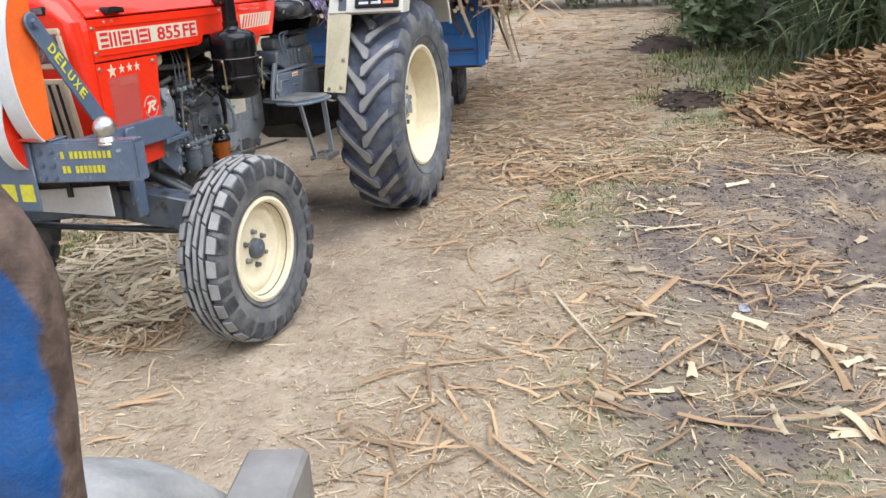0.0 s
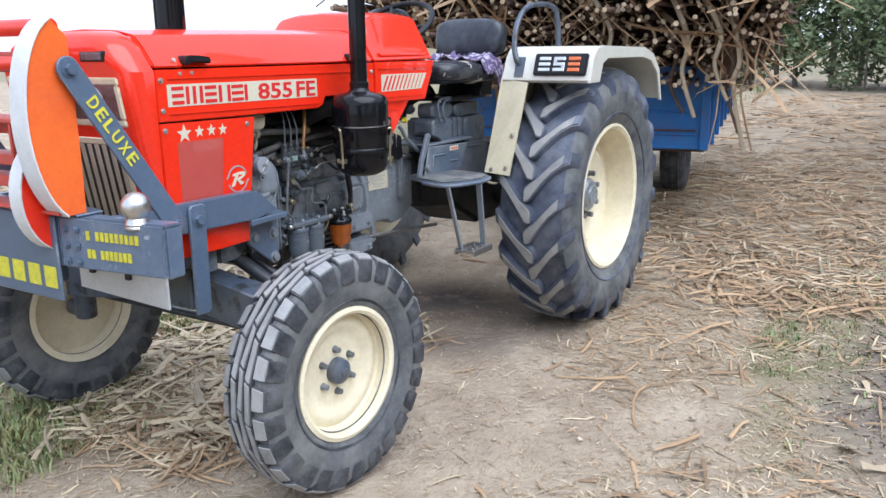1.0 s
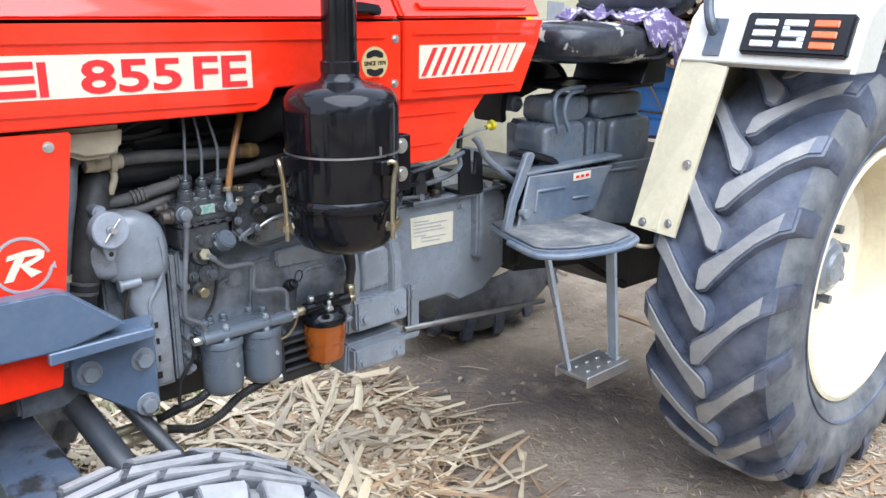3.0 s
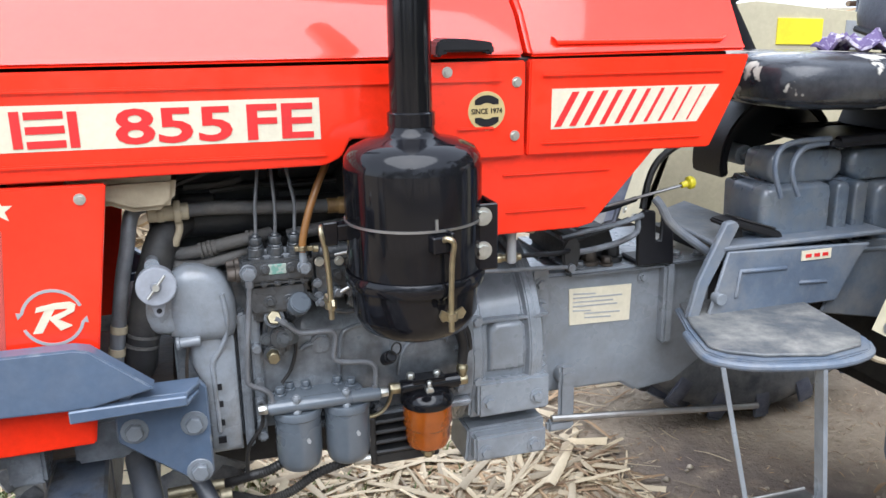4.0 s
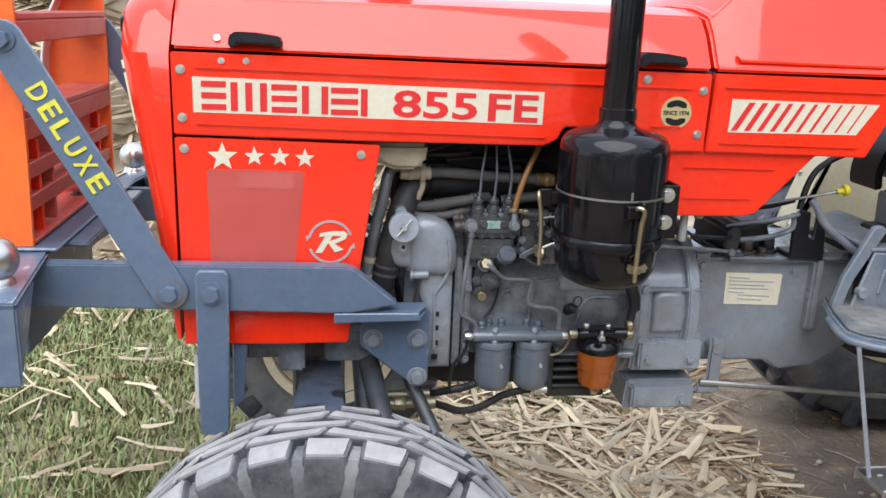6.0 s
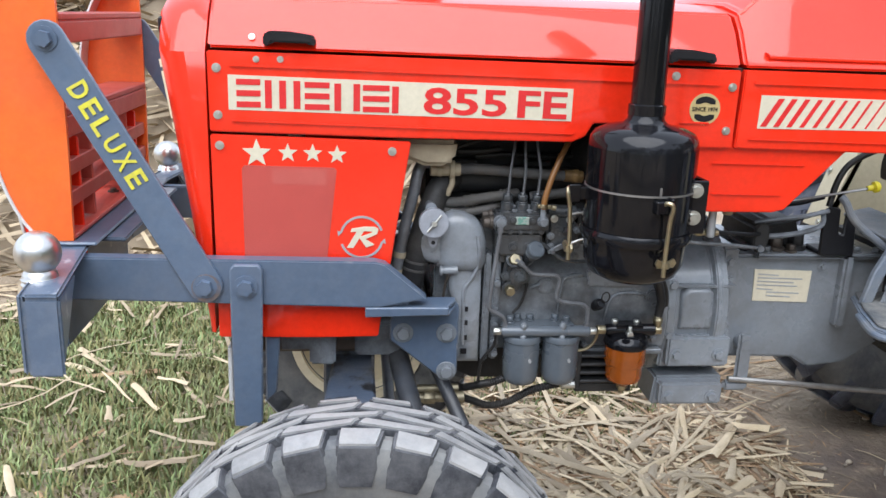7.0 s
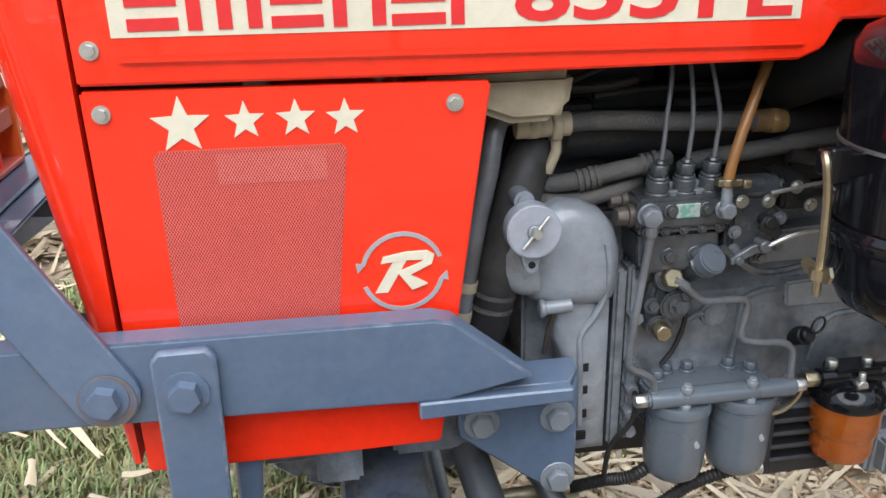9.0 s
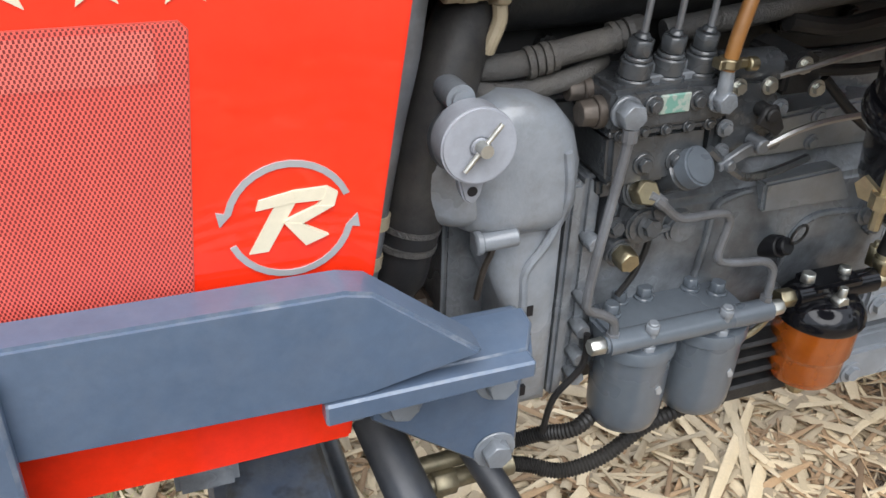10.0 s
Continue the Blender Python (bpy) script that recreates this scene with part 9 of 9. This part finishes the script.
# added, unseen hedge behind the camera: darkens reflections and low side light
for i in range(13):
    tree(-13 + i * 1.7 + rt.uniform(-0.4, 0.4), -8.2 + rt.uniform(-1, 0.6), rt.uniform(3.4, 4.8), 1.7, 500 + i, 13, True)
for i, (x, y) in enumerate(((8.3, -3.6), (9.2, -3.9), (11.0, -3.9), (6.9, -4.9), (13.5, -5.0))):
    tree(x, y, 6.0 + i * 0.3, 0.9, 400 + i, 9)

for i, (x, y, h) in enumerate(((15.5, -3.6, 1.3), (17.5, -2.9, 1.5), (19.5, -2.3, 1.7), (21.0, -1.2, 1.9), (22.0, 0.4, 2.0), (22.6, 2.2, 2.2), (23.0, 4.0, 2.2), (13.6, -4.2, 1.3), (21.5, -3.4, 2.2), (19.0, -4.0, 1.9))):
    tree(x, y, h, 1.0, 800 + i, 12, True)

# reeds and standing cane by the trash heap
for k, (cx, cy, n_, h) in enumerate(((6.0, -4.3, 34, 2.7), (6.9, -3.75, 34, 2.6), (7.5, -4.2, 30, 2.6), (5.0, -5.1, 30, 2.8), (6.2, -5.2, 30, 2.8), (4.0, -5.6, 30, 2.8), (7.8, -3.75, 14, 1.2))):
    r_ = random.Random(50 + k)
    clump = thing("reed_clump", (cx, cy, 0), "tall clump of pale green reed-like cane leaves", "reeds", "reeds by the heap")
    V, F = [], []
    bm = B()
    for _ in range(n_):
        x, y = cx + r_.gauss(0, 0.28), cy + r_.gauss(0, 0.25)
        hh = h * r_.uniform(0.5, 1.0)
        if r_.random() < 0.4:
            tube(bm, [(x, y, -0.05), (x + r_.gauss(0, 0.06), y + r_.gauss(0, 0.06), hh * 0.5), (x + r_.gauss(0, 0.15), y + r_.gauss(0, 0.15), hh)], 0.011, 6, 3)
        for _ in range(4):
            a, L = r_.uniform(0, 6.28), r_.uniform(0.5, 1.2) * h * 0.45
            z0 = hh * r_.uniform(0.1, 0.75)
            d = Vector((math.cos(a), math.sin(a), 0))
            sd = Vector((-d.y, d.x, 0))
            w = r_.uniform(0.012, 0.028)
            b = len(V)
            for i in range(6):
                t = i / 5
                p = Vector((x, y, z0)) + d * (L * (0.25 * t + 0.75 * t * t)) + Vector((0, 0, L * (1.25 * t - 1.05 * t * t)))
                wd = w * (1 - t ** 2) + 0.001
                V += [tuple(p - sd * wd), tuple(p + sd * wd)]
            F += [(b + 2 * i, b + 2 * i + 1, b + 2 * i + 3, b + 2 * i + 2) for i in range(5)]
    part("stem", bm, LEAFPALE, clump)
    me_ = bpy.data.meshes.new("leaf_spray")
    me_.from_pydata(V, [], F)
    me_.materials.append(LEAFPALE)
    ob = new("leaf_spray", me_)
    ob.parent = clump
    ob.matrix_parent_inverse = Matrix.Translation(-clump.location)
